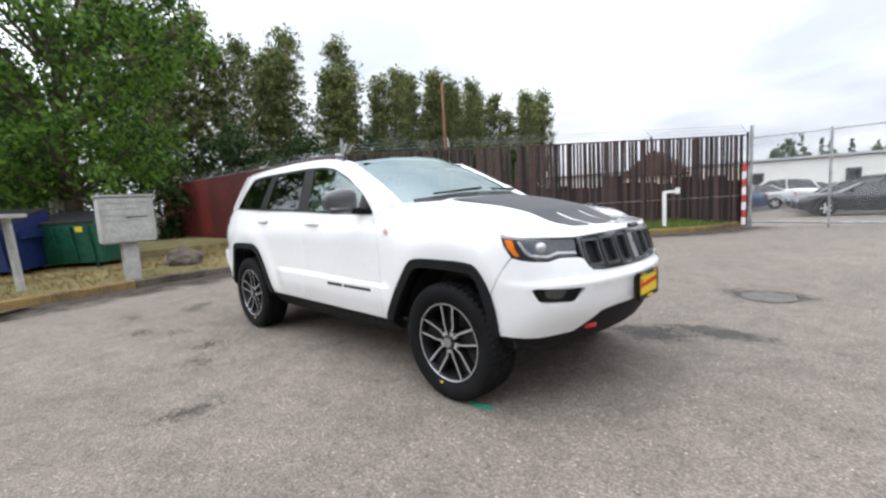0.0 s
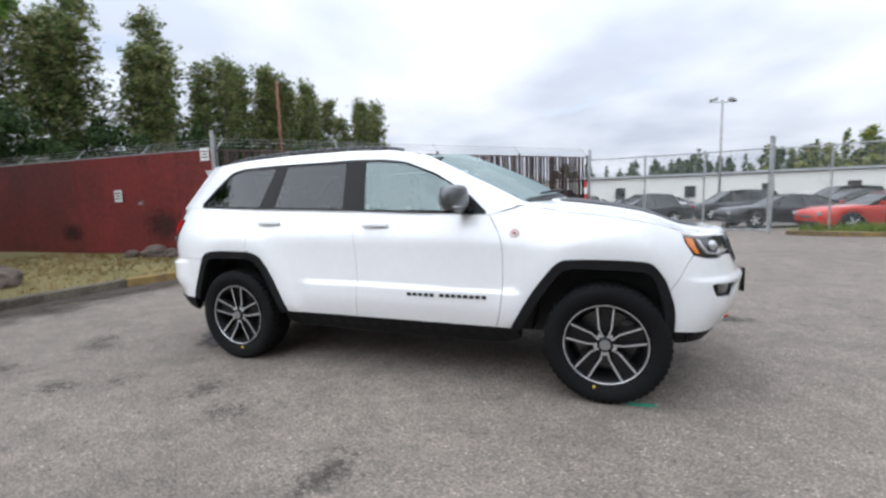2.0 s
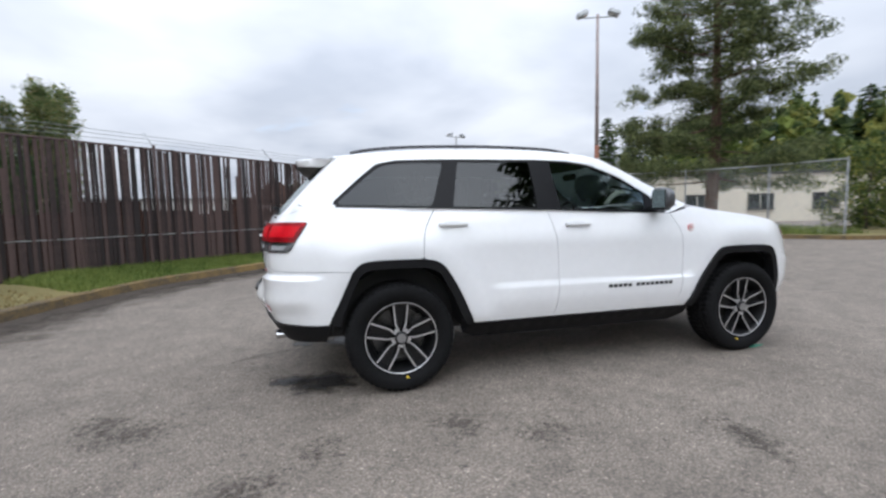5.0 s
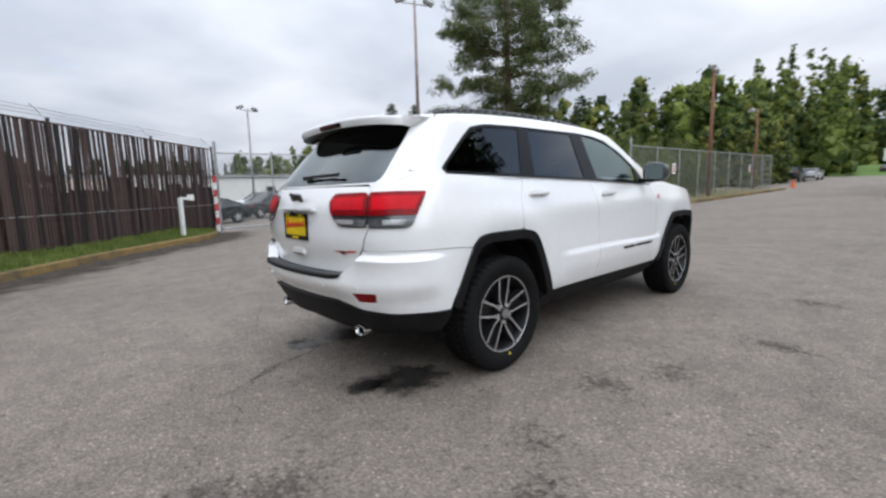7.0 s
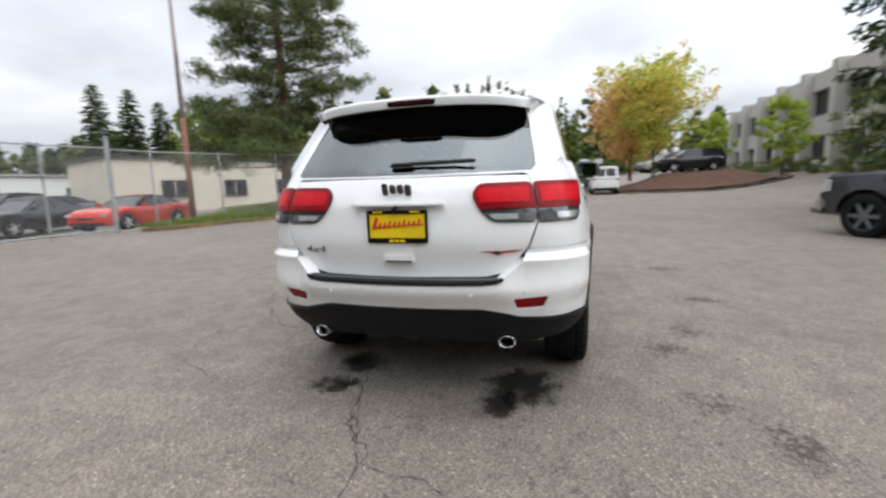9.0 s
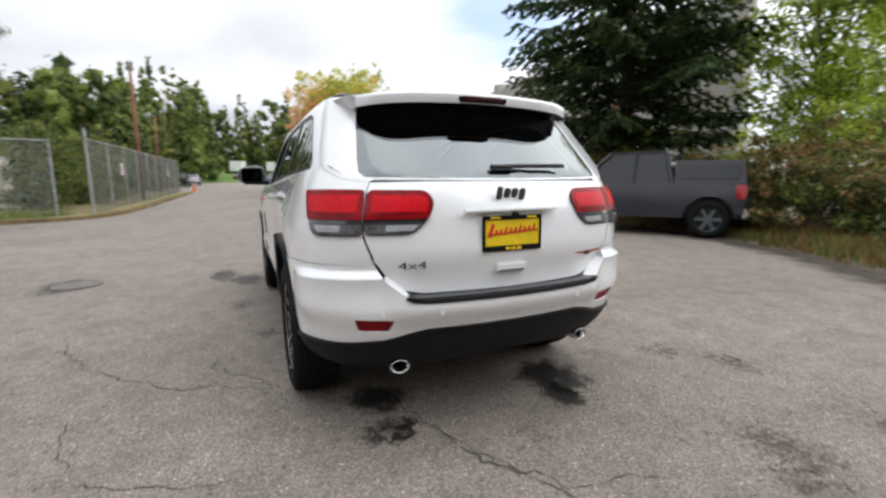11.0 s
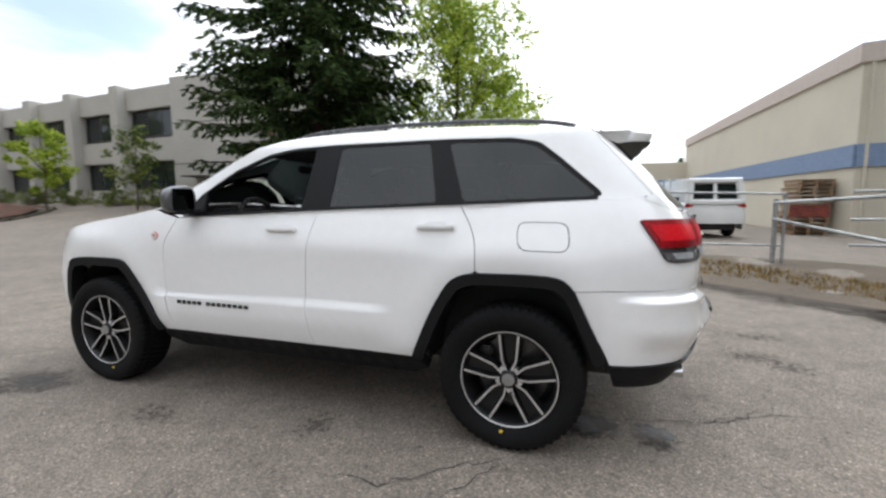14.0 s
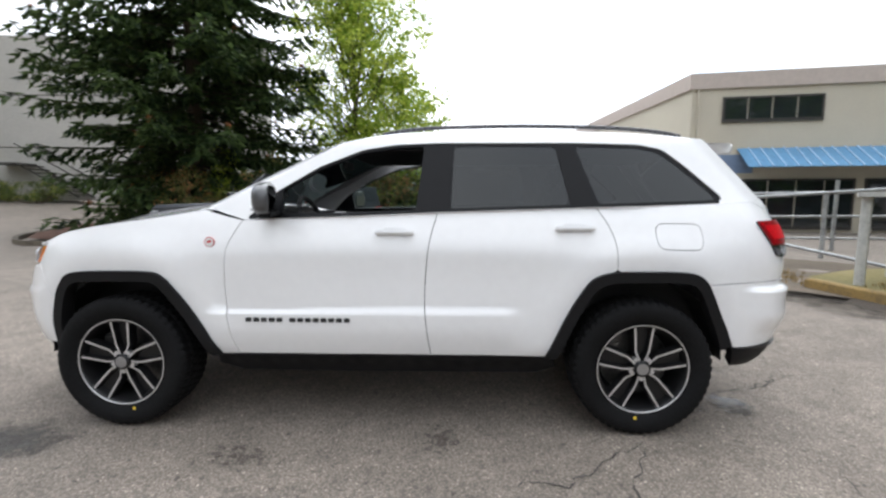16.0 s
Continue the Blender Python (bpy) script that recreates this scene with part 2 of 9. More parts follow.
M = {
    "asphalt": asphalt_mat(),
    "oil": stain_mat("oil_stain", (0.02, 0.019, 0.018), 0.35, 0.62),
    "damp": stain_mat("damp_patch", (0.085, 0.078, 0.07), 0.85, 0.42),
    "pitted": stain_mat("pitted_asphalt", (0.05, 0.042, 0.035), 0.95, 0.12, 20, 0.14, 0.48),
    "crack": mat("crack_filling", (0.06, 0.055, 0.05), 0.95, vary=0.3, fine=60, bump=0.5),
    "sign_rust": mat("rusty_red_plate", (0.20, 0.04, 0.025), 0.7, vary=0.3, fine=40),
    "iron": mat("cast_iron", (0.15, 0.135, 0.12), 0.8, 0.2, vary=0.25, fine=90, bump=0.3),
    "green_paint": mat("green_marking_paint", (0.03, 0.42, 0.25), 0.7, vary=0.2, fine=90),
    "kerb": mat("weathered_concrete", (0.115, 0.095, 0.07), 0.9, vary=0.35, scale=3, fine=40, bump=0.5, rand=0.2),
    "kerb_yellow": mat("worn_yellow_kerb_paint", (0.26, 0.17, 0.055), 0.9, second=(0.09, 0.07, 0.045), scale=4, fine=30, bump=0.5, rand=0.2),
    "grass": mat("mown_grass", (0.13, 0.21, 0.035), 0.9, second=(0.06, 0.11, 0.02), scale=2, fine=50, bump=0.8),
    "gutter": mat("leaf_litter", (0.07, 0.05, 0.035), 0.95, second=(0.03, 0.022, 0.016), scale=5, fine=60, bump=0.8),
    "dry_grass": mat("dry_grass", (0.23, 0.185, 0.072), 0.95, second=(0.11, 0.10, 0.035), scale=0.8, fine=40, bump=0.8),
    "dirt": mat("brown_dirt", (0.135, 0.105, 0.075), 0.95, second=(0.065, 0.05, 0.034), scale=1.0, fine=25, bump=0.8),
    "bark_mulch": mat("bark_mulch", (0.13, 0.06, 0.035), 0.95, second=(0.06, 0.03, 0.02), scale=3, fine=50, bump=1.0),
    "blade": leaf_mat("grass_blades", (0.09, 0.14, 0.03), (0.28, 0.33, 0.09)),
    "tall_blade": leaf_mat("tall_dry_blades", (0.13, 0.075, 0.03), (0.34, 0.22, 0.09), (0.30, 0.12, 0.05)),
    "blade_dry": leaf_mat("dry_blades", (0.12, 0.085, 0.03), (0.32, 0.22, 0.09)),
    "red_slat": mat("faded_red_panel_paint", (0.215, 0.026, 0.024), 0.6, second=(0.095, 0.017, 0.014), scale=0.7, fine=9, rand=0.18, bump=0.12),
    "brown_slat": mat("rusty_brown_slat", (0.075, 0.046, 0.040), 0.75, second=(0.016, 0.010, 0.009), scale=2.5, fine=30, rand=0.55, bump=0.3),
    "rust_panel": mat("rusty_backing", (0.085, 0.040, 0.027), 0.85, second=(0.03, 0.017, 0.013), scale=1.5, fine=20, bump=0.5),
    "galv": mat("galvanised_steel", (0.42, 0.43, 0.43), 0.5, 0.7, vary=0.2, fine=30),
    "wire": mat("fence_wire", (0.30, 0.31, 0.30), 0.55, 0.6, vary=0.2),
    "white_paint": mat("white_painted_metal", (0.78, 0.78, 0.75), 0.5, vary=0.07, fine=25),
    "mail_grey": mat("grey_painted_metal", (0.46, 0.46, 0.43), 0.55, vary=0.12, fine=20),
    "blue_bin": mat("blue_painted_steel", (0.012, 0.025, 0.12), 0.5, vary=0.25, fine=18),
    "green_bin": mat("green_painted_steel", (0.01, 0.09, 0.055), 0.5, vary=0.25, fine=18),
    "black_plastic": mat("black_plastic", (0.014, 0.014, 0.015), 0.55, vary=0.2, fine=120, bump=0.1),
    "wood_pole": mat("weathered_pole", (0.25, 0.10, 0.06), 0.85, second=(0.14, 0.065, 0.045), scale=2, fine=25, stretch=(6, 6, 0.6), bump=0.4),
    "pale_pole": mat("weathered_pale_pole", (0.30, 0.24, 0.22), 0.7, vary=0.2, fine=20),
    "grey_pole": mat("grey_lamp_pole", (0.3, 0.29, 0.28), 0.6, 0.4, vary=0.2),
    "bark": mat("tree_bark", (0.12, 0.09, 0.065), 0.95, second=(0.05, 0.04, 0.03), scale=4, fine=25, stretch=(3, 3, 0.8), bump=0.9),
    "birch_bark": mat("pale_bark", (0.42, 0.40, 0.36), 0.9, second=(0.16, 0.14, 0.12), scale=3, fine=20, bump=0.5),
    "leaf_green": leaf_mat("green_leaves", (0.026, 0.07, 0.010), (0.165, 0.29, 0.042)),
    "leaf_birch": leaf_mat("birch_leaves", (0.05, 0.08, 0.026), (0.19, 0.25, 0.085), (0.27, 0.24, 0.10)),
    "leaf_lime": leaf_mat("yellow_green_leaves", (0.17, 0.27, 0.025), (0.50, 0.57, 0.085)),
    "leaf_autumn": leaf_mat("autumn_leaves", (0.28, 0.36, 0.05), (0.68, 0.66, 0.12), (0.76, 0.46, 0.14)),
    "leaf_orange": leaf_mat("orange_leaves", (0.42, 0.36, 0.09), (0.80, 0.52, 0.20), (0.80, 0.34, 0.20)),
    "leaf_slope": leaf_mat("slope_leaves", (0.05, 0.085, 0.018), (0.23, 0.28, 0.06)),
    "pine_bark": mat("reddish_pine_bark", (0.16, 0.09, 0.06), 0.9, second=(0.07, 0.045, 0.035), scale=3, fine=18, bump=0.6),
    "leaf_dark": leaf_mat("dark_leaves", (0.015, 0.035, 0.01), (0.06, 0.10, 0.03)),
    "leaf_forest": leaf_mat("forest_leaves", (0.028, 0.052, 0.016), (0.14, 0.185, 0.045), (0.26, 0.26, 0.06)),
    "needle": leaf_mat("spruce_needles", (0.016, 0.034, 0.013), (0.095, 0.14, 0.045)),
    "needle_pine": leaf_mat("pine_needles", (0.04, 0.06, 0.025), (0.20, 0.22, 0.085)),
    "dry_tip": leaf_mat("dry_reddish_tips", (0.14, 0.05, 0.02), (0.34, 0.14, 0.06)),
    "bush": leaf_mat("weed_leaves", (0.06, 0.07, 0.02), (0.22, 0.22, 0.07), (0.34, 0.17, 0.07)),
    "stone": mat("brown_grey_boulder", (0.15, 0.115, 0.09), 0.9, second=(0.055, 0.043, 0.035), scale=3, fine=14, bump=0.8),
    "concrete_wall": mat("grey_concrete_wall", (0.47, 0.45, 0.41), 0.9, second=(0.38, 0.365, 0.335), scale=0.5, fine=12, bump=0.15),
    "cream_wall": mat("cream_stucco", (0.62, 0.57, 0.46), 0.9, second=(0.54, 0.49, 0.40), scale=0.5, fine=30, bump=0.15),
    "pink_band": mat("pinkish_stucco_band", (0.55, 0.47, 0.42), 0.9, vary=0.06),
    "blue_band": mat("blue_painted_stucco", (0.2, 0.27, 0.4), 0.85, vary=0.08),
    "white_wall": mat("white_shed_wall", (0.66, 0.66, 0.62), 0.8, vary=0.06, scale=0.7),
    "awning": mat("blue_metal_awning", (0.11, 0.28, 0.47), 0.35, 0.1, vary=0.1),
    "seam": mat("pale_blue_seam", (0.45, 0.62, 0.80), 0.4, vary=0.1),
    "dark_glass": mat("dark_window_glass", (0.02, 0.025, 0.028), 0.06, vary=0.3, scale=0.6, spec=0.8),
    "frame_dark": mat("dark_window_frame", (0.05, 0.045, 0.04), 0.5, vary=0.1),
    "curtain": mat("grey_blue_curtain", (0.10, 0.13, 0.14), 0.8, vary=0.25, fine=20),
    "pallet": mat("pallet_wood", (0.36, 0.24, 0.14), 0.9, second=(0.17, 0.10, 0.06), scale=2, fine=20, rand=0.3, bump=0.3),
    "orange": mat("orange_plastic", (0.7, 0.12, 0.02), 0.5, vary=0.1),
    "sign_white": mat("white_sign", (0.8, 0.8, 0.78), 0.5, vary=0.05),
    "sign_red": mat("red_sign_print", (0.55, 0.06, 0.06), 0.5, vary=0.1),
    "ink": mat("dark_print", (0.03, 0.03, 0.03), 0.6, vary=0.1),
    "yellow_reflector": mat("yellow_sticker", (0.75, 0.55, 0.05), 0.5, vary=0.1),
}


# ---- builders ----
def thing(name, label, category, at=(0, 0, 0), rz=0.0, group="", kind=""):
    e = new(name)
    e.empty_display_size = 0.2
    e.matrix_basis = pose(*at, 0, 0, rz)
    return tagged(e, label, category, group, kind)


def finish(name, bm, material, smooth=False):
    me = bpy.data.meshes.new(name)
    bm.normal_update()
    bm.to_mesh(me)
    bm.free()
    for one in (material if isinstance(material, (list, tuple)) else [material]):
        me.materials.append(M[one] if isinstance(one, str) else one)
    if smooth:
        me.polygons.foreach_set("use_smooth", [True] * len(me.polygons))
    return me


def part(name, bm, material, parent=None, label="", smooth=False):
    ob = new(name, finish(name, bm, material, smooth))
    ob.parent = parent
    if label:
        ob["label"] = label
    return ob


def raw(name, verts, faces, material, parent=None, label="", smooth=False):
    me = bpy.data.meshes.new(name)
    me.from_pydata([tuple(v) for v in verts], [], [tuple(f) for f in faces])
    me.materials.append(M[material])
    if smooth:
        me.polygons.foreach_set("use_smooth", [True] * len(me.polygons))
    ob = new(name, me)
    ob.parent = parent
    if label:
        ob["label"] = label
    return ob


def box(bm, c, s, rz=0.0, ry=0.0, rx=0.0, bevel=0.0):
    r = bmesh.ops.create_cube(bm, size=1, matrix=pose(*c, rx, ry, rz) @ Matrix.Diagonal((*s, 1)))
    if bevel:
        es = list({e for v in r["verts"] for e in v.link_edges})
        bmesh.ops.bevel(bm, geom=es, offset=bevel, segments=2, affect="EDGES", clamp_overlap=True)
    return bm


def rod(bm, a, b, r0, r1=None, seg=10, caps=True):
    a, b = Vector(a), Vector(b)
    d = b - a
    q = d.to_track_quat("Z", "Y").to_matrix().to_4x4()
    bmesh.ops.create_cone(bm, cap_ends=caps, segments=seg, radius1=r0, radius2=r0 if r1 is None else r1, depth=d.length, matrix=Matrix.Translation((a + b) / 2) @ q)
    return bm


def B():
    return bmesh.new()


def smooth01(a, b, v):
    t = min(1.0, max(0.0, (v - a) / (b - a)))
    return t * t * (3 - 2 * t)


def ground_z(x, y):
    """The yard is level, the car lot lies a little lower; the road climbs gently ahead and the drive to the concrete building climbs beside it."""
    h = 0.013 * max(0.0, min(x, 40) - 4) + 0.026 * max(0.0, x - 40) * (1 if x < 140 else 140 / x)
    h += 1.05 * smooth01(-9, -20, y) * smooth01(8, 22, x)
    h -= 0.38 * smooth01(12.8, 17, y)
    return h


# ---- ground ----
def axis(near, far, step):
    v = list(np.arange(-near, near + 0.01, step))
    d = near
    while d < far:
        d *= 1.35
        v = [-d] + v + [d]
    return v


gx = axis(60, 1600, 2.0)
vs = [(x, y, ground_z(x, y)) for x in gx for y in gx]
n = len(gx)
fs = [(i * n + j, (i + 1) * n + j, (i + 1) * n + j + 1, i * n + j + 1) for i in range(n - 1) for j in range(n - 1)]
ground = raw("ground", vs, fs, "asphalt", smooth=True)
tagged(ground, "worn grey asphalt yard and road with pale grit", "ground", kind="structure")


# ---- verges, kerbs ----
from mathutils.geometry import delaunay_2d_cdt


def inside(p, poly):
    x, y, hit = p[0], p[1], False
    for (x0, y0), (x1, y1) in zip(poly, poly[1:] + poly[:1]):
        if (y0 > y) != (y1 > y) and x < (x1 - x0) * (y - y0) / (y1 - y0) + x0:
            hit = not hit
    return hit


def resample(pts, step, closed=True):
    out = []
    for a, b in zip(pts, (pts[1:] + pts[:1]) if closed else pts[1:]):
        n = max(1, int(math.ceil(math.dist(a, b) / step)))
        out += [(a[0] + (b[0] - a[0]) * i / n, a[1] + (b[1] - a[1]) * i / n) for i in range(n)]
    return out if closed else out + [pts[-1]]


def fill(outer, holes=(), step=0.05, edge=0.03, rows=()):
    """Triangles of a flat region with holes, with an even net of points inside."""
    rings = [resample(list(r), edge) for r in (outer, *holes)]
    pts, edges = [], []
    for r in rings:
        k = len(pts)
        pts += r
        edges += [(k + i, k + (i + 1) % len(r)) for i in range(len(r))]
    xs, ys = [p[0] for p in rings[0]], [p[1] for p in rings[0]]
    bound = np.array(pts)
    for i, x in enumerate(np.arange(min(xs), max(xs), step)):
        for y in np.arange(min(ys) + (step / 2 if i % 2 else 0), max(ys), step):
            p = (float(x), float(y))
            if inside(p, rings[0]) and not any(inside(p, h) for h in rings[1:]) and np.min(np.hypot(bound[:, 0] - x, bound[:, 1] - y)) > 0.55 * min(step, edge * 1.6):
                pts.append(p)
    for x0, x1, y in rows:                 # closer points along a crease
        for x in np.arange(x0, x1, 0.018):
            p = (float(x), float(y))
            if inside(p, rings[0]) and not any(inside(p, h) for h in rings[1:]) and np.min(np.hypot(bound[:, 0] - x, bound[:, 1] - y)) > 0.008:
                pts.append(p)
    v, e, f, *_ = delaunay_2d_cdt([Vector(p) for p in pts], edges, [], 0, 1e-5)
    tris = []
    for t in f:
        c = sum((v[i] for i in t), Vector((0, 0))) / 3
        if inside(c, rings[0]) and not any(inside(c, h) for h in rings[1:]):
            a, b, d = (v[i] for i in t)
            tris.append(tuple(t) if (b - a).cross(d - a) > 0 else tuple(reversed(t)))
    return [tuple(p) for p in v], tris


def line_dist(p, line):
    best = 9e9
    for a, b in zip(line, line[1:]):
        ax, ay, bx, by = *a, *b
        t = max(0, min(1, ((p[0] - ax) * (bx - ax) + (p[1] - ay) * (by - ay)) / ((bx - ax) ** 2 + (by - ay) ** 2)))
        best = min(best, math.hypot(p[0] - ax - t * (bx - ax), p[1] - ay - t * (by - ay)))
    return best


def spline(pts, n=8):
    """A smooth line through the points (Catmull-Rom)."""
    out = []
    P = [pts[0], *pts, pts[-1]]
    for i in range(1, len(P) - 2):
        a, b, c, d = (Vector(q) for q in P[i - 1:i + 3])
        for k in range(n):
            t = k / n
            out.append(tuple(0.5 * ((2 * b) + (c - a) * t + (2 * a - 5 * b + 4 * c - d) * t * t + (3 * b - a - 3 * c + d) * t ** 3)))
    return out + [tuple(pts[-1])]


KERB = spline([(-5.6, -3.4), (-5.8, -2.0), (-6.02, -0.6), (-6.08, 0.8), (-5.9, 2.2), (-5.55, 3.7), (-4.95, 5.2), (-4.05, 6.4), (-2.5, 8.3), (-1.4, 9.4), (-0.5, 10.2), (0.25, 11.3), (0.5, 12.6)], 6)
FENCE_A, FENCE_B, FENCE_C = (-24.0, 3.7), (-7.3, 4.35), (0.62, 12.75)


def bank(p):
    d = line_dist(p, KERB)
    return 0.10 + (0.14 + 0.12 * smooth01(3.8, 5.6, p[1])) * smooth01(0.1, 1.6, d) * smooth01(-9, -5, p[0]) + 0.04 * smooth01(0.1, 1.6, d) + 0.02 * noise.noise((p[0] * 1.3, p[1] * 1.3, 0))


def region(name, outer, z, material, label, category, step=0.4):
    v, t = fill(outer, step=step, edge=step)
    ob = raw(name, [(x, y, z((x, y))) for x, y in v], t, material, smooth=True)
    return tagged(ob, label, category, kind="structure")


inner = [(x - 0.10, y + 0.08) for x, y in KERB]
region("verge_dry", [p for p in inner if p[1] < 4.2] + [(-7.0, 4.7), (-24, 4.1), (-24, -5.5), (-8, -4.2), (-5.9, -3.7)], bank, "dry_grass", "dry yellow grass verge behind the kerb", "grass verge")
region("verge_green", [p for p in inner if p[1] >= 4.2] + [(0.2, 13.6), (-8.0, 5.6), (-7.0, 4.7)], bank, "grass", "green grass strip below the slatted fence", "grass verge")


def kerb_line(name, line, label, yellow, h=0.14, w=0.15, base=None):
    k = thing(name, label, "kerb", kind="structure")
    acc, length = [line[0]], 0.0
    fine = resample(line, 0.05, closed=False)
    seg, start = [], 0
    pieces = []
    for i in range(1, len(fine)):
        length += math.dist(fine[i - 1], fine[i])
        if length > 1.15:
            pieces.append(fine[start:i + 1]); start, length = i, 0.0
    pieces.append(fine[start:])
    for j, p in enumerate(pieces):
        if len(p) < 3:
            continue
        p = p[::4] + [(p[-1][0] * .85 + p[-2][0] * .15, p[-1][1] * .85 + p[-2][1] * .15)]
        vs, fs = [], []
        for i, (x, y) in enumerate(p):
            a, b = p[max(0, i - 1)], p[min(len(p) - 1, i + 1)]
            d = Vector((b[0] - a[0], b[1] - a[1])).normalized()
            nx, ny = -d.y, d.x
            z0 = (base or ground_z)(x, y)
            jit = 0.008 * noise.noise((x * 3, y * 3, 5))
            for off, z in ((0.0, z0 - 0.05), (0.012, z0 + h - 0.02 + jit), (0.03, z0 + h + jit), (w, z0 + h + jit), (w, z0 - 0.05)):
                vs.append((x + nx * off, y + ny * off, z))
        for i in range(len(p) - 1):
            for q in range(4):
                fs.append((i * 5 + q, (i + 1) * 5 + q, (i + 1) * 5 + q + 1, i * 5 + q + 1))
        fs += [(4, 3, 2, 1, 0), tuple((len(p) - 1) * 5 + q for q in range(5))]
        raw("kerb_stone", vs, fs, "kerb_yellow" if yellow(p[0]) else "kerb", k)
    return k


kerb_line("kerb_verge", KERB, "worn concrete kerb with traces of yellow paint", lambda p: p[1] > 1.2 or p[1] < -2.0)
# dark leaf litter in the gutter, thinning out over the asphalt
def litter_mat():
    m = mat("gutter_dirt", (0.075, 0.058, 0.042), 0.95, second=(0.028, 0.021, 0.016), scale=4, fine=45, bump=0.8)
    nt, L = m.node_tree, m.node_tree.links
    b, out = nt.nodes["Principled BSDF"], nt.nodes["Material Output"]
    co = next(n for n in nt.nodes if n.type == "TEX_COORD")
    at = nt.nodes.new("ShaderNodeAttribute"); at.attribute_name = "spread"
    grain = nt.nodes.new("ShaderNodeTexNoise")
    grain.inputs["Scale"].default_value, grain.inputs["Detail"].default_value, grain.inputs["Roughness"].default_value = 2.2, 9, 0.68
    L.new(co.outputs["Object"], grain.inputs["Vector"])
    a = nt.nodes.new("ShaderNodeMath"); a.operation = "SUBTRACT"
    L.new(grain.outputs["Fac"], a.inputs[0]); L.new(at.outputs["Fac"], a.inputs[1])
    r = nt.nodes.new("ShaderNodeMapRange")
    r.inputs["From Min"].default_value, r.inputs["From Max"].default_value, r.inputs["To Max"].default_value = -0.12, 0.34, 0.95
    L.new(a.outputs[0], r.inputs["Value"])
    tr, mx = nt.nodes.new("ShaderNodeBsdfTransparent"), nt.nodes.new("ShaderNodeMixShader")
    L.new(r.outputs[0], mx.inputs[0]); L.new(tr.outputs[0], mx.inputs[1]); L.new(b.outputs[0], mx.inputs[2]); L.new(mx.outputs[0], out.inputs["Surface"])
    return m


M["gutter"] = litter_mat()


def gutter(line, reach, label):
    vs, fs, sp = [], [], []
    pts = resample([tuple(p) for p in line], 0.15, closed=False)
    for i, (x, y) in enumerate(pts):
        a, c = Vector(pts[max(0, i - 1)]), Vector(pts[min(len(pts) - 1, i + 1)])
        d = (c - a).normalized()
        d = Vector((d.y, -d.x))
        for k in range(5):
            q = Vector((x, y)) + d * (-0.06 + (reach + 0.06) * k / 4)
            vs.append((q.x, q.y, ground_z(q.x, q.y) + 0.005)); sp.append(k / 4 * 0.75)
        if i:
            fs += [(5 * i - 5 + k, 5 * i - 4 + k, 5 * i + 1 + k, 5 * i + k) for k in range(4)]
    ob = raw("gutter_dirt", vs, fs, "gutter")
    at = ob.data.attributes.new("spread", "FLOAT", "POINT")
    at.data.foreach_set("value", sp)
    return tagged(ob, label, "dirt", kind="structure")


gutter(KERB, 1.35, "dark leaf litter and dirt along the kerb")


# ---- grass tufts ----
def tufts(name, label, spots, material, size, blades=5, seed=1, z=lambda p: 0.1):
    rnd = random.Random(seed)
    vs, fs = [], []
    for x, y in spots:
        zz = z((x, y)) - 0.01
        for _ in range(blades):
            a, h, lean = rnd.uniform(0, 6.28), size * rnd.uniform(0.5, 1.3), rnd.uniform(0.1, 0.6)
            w = 0.006 + 0.05 * size * rnd.random()
            px, py = x + rnd.gauss(0, size * 0.4), y + rnd.gauss(0, size * 0.4)
            k = len(vs)
            vs += [(px - w * math.sin(a), py + w * math.cos(a), zz), (px + w * math.sin(a), py - w * math.cos(a), zz), (px + h * lean * math.cos(a), py + h * lean * math.sin(a), zz + h)]
            fs.append((k, k + 1, k + 2))
    ob = raw(name, vs, fs, material)
    return tagged(ob, label, "grass", kind="stuff")


def scatter(poly, n, seed):
    rnd = random.Random(seed)
    xs, ys = [p[0] for p in poly], [p[1] for p in poly]
    out = []
    while len(out) < n:
        p = (rnd.uniform(min(xs), max(xs)), rnd.uniform(min(ys), max(ys)))
        if inside(p, poly):
            out.append(p)
    return out


green_poly = [p for p in inner if p[1] >= 3.9] + [(0.4, 12.6), (-7.0, 4.7)]
tufts("grass_tufts", "short green grass blades on the bank", scatter(green_poly, 5200, 3), "blade", 0.10, 5, 3, bank)
dry_poly = [p for p in inner if -3 < p[1] < 4.0] + [(-7.2, 4.3), (-13, 4.0), (-13, -3)]
tufts("dry_tufts", "short dry yellow grass blades", scatter(dry_poly, 5200, 4), "blade_dry", 0.055, 4, 4, bank)


# ---- fences ----
def along(a, b, d):
    L = math.dist(a, b)
    return (a[0] + (b[0] - a[0]) * d / L, a[1] + (b[1] - a[1]) * d / L)


def barbed(parent, a, b, z, n=3):
    L = math.dist(a, b)
    ang = math.degrees(math.atan2(b[1] - a[1], b[0] - a[0]))
    nx, ny = -(b[1] - a[1]) / L, (b[0] - a[0]) / L
    for i in range(n):
        bm = B()
        pts = [along(a, b, L * k / 12) for k in range(13)]
        for p, q in zip(pts, pts[1:]):
            o = 0.09 * (i + 1)
            rod(bm, (p[0] + nx * o, p[1] + ny * o, z + 0.09 * (i + 1)), (q[0] + nx * o, q[1] + ny * o, z + 0.09 * (i + 1) + 0.012 * math.sin(i + p[0])), 0.005, seg=4, caps=False)
        part("barbed_wire", bm, "wire", parent)


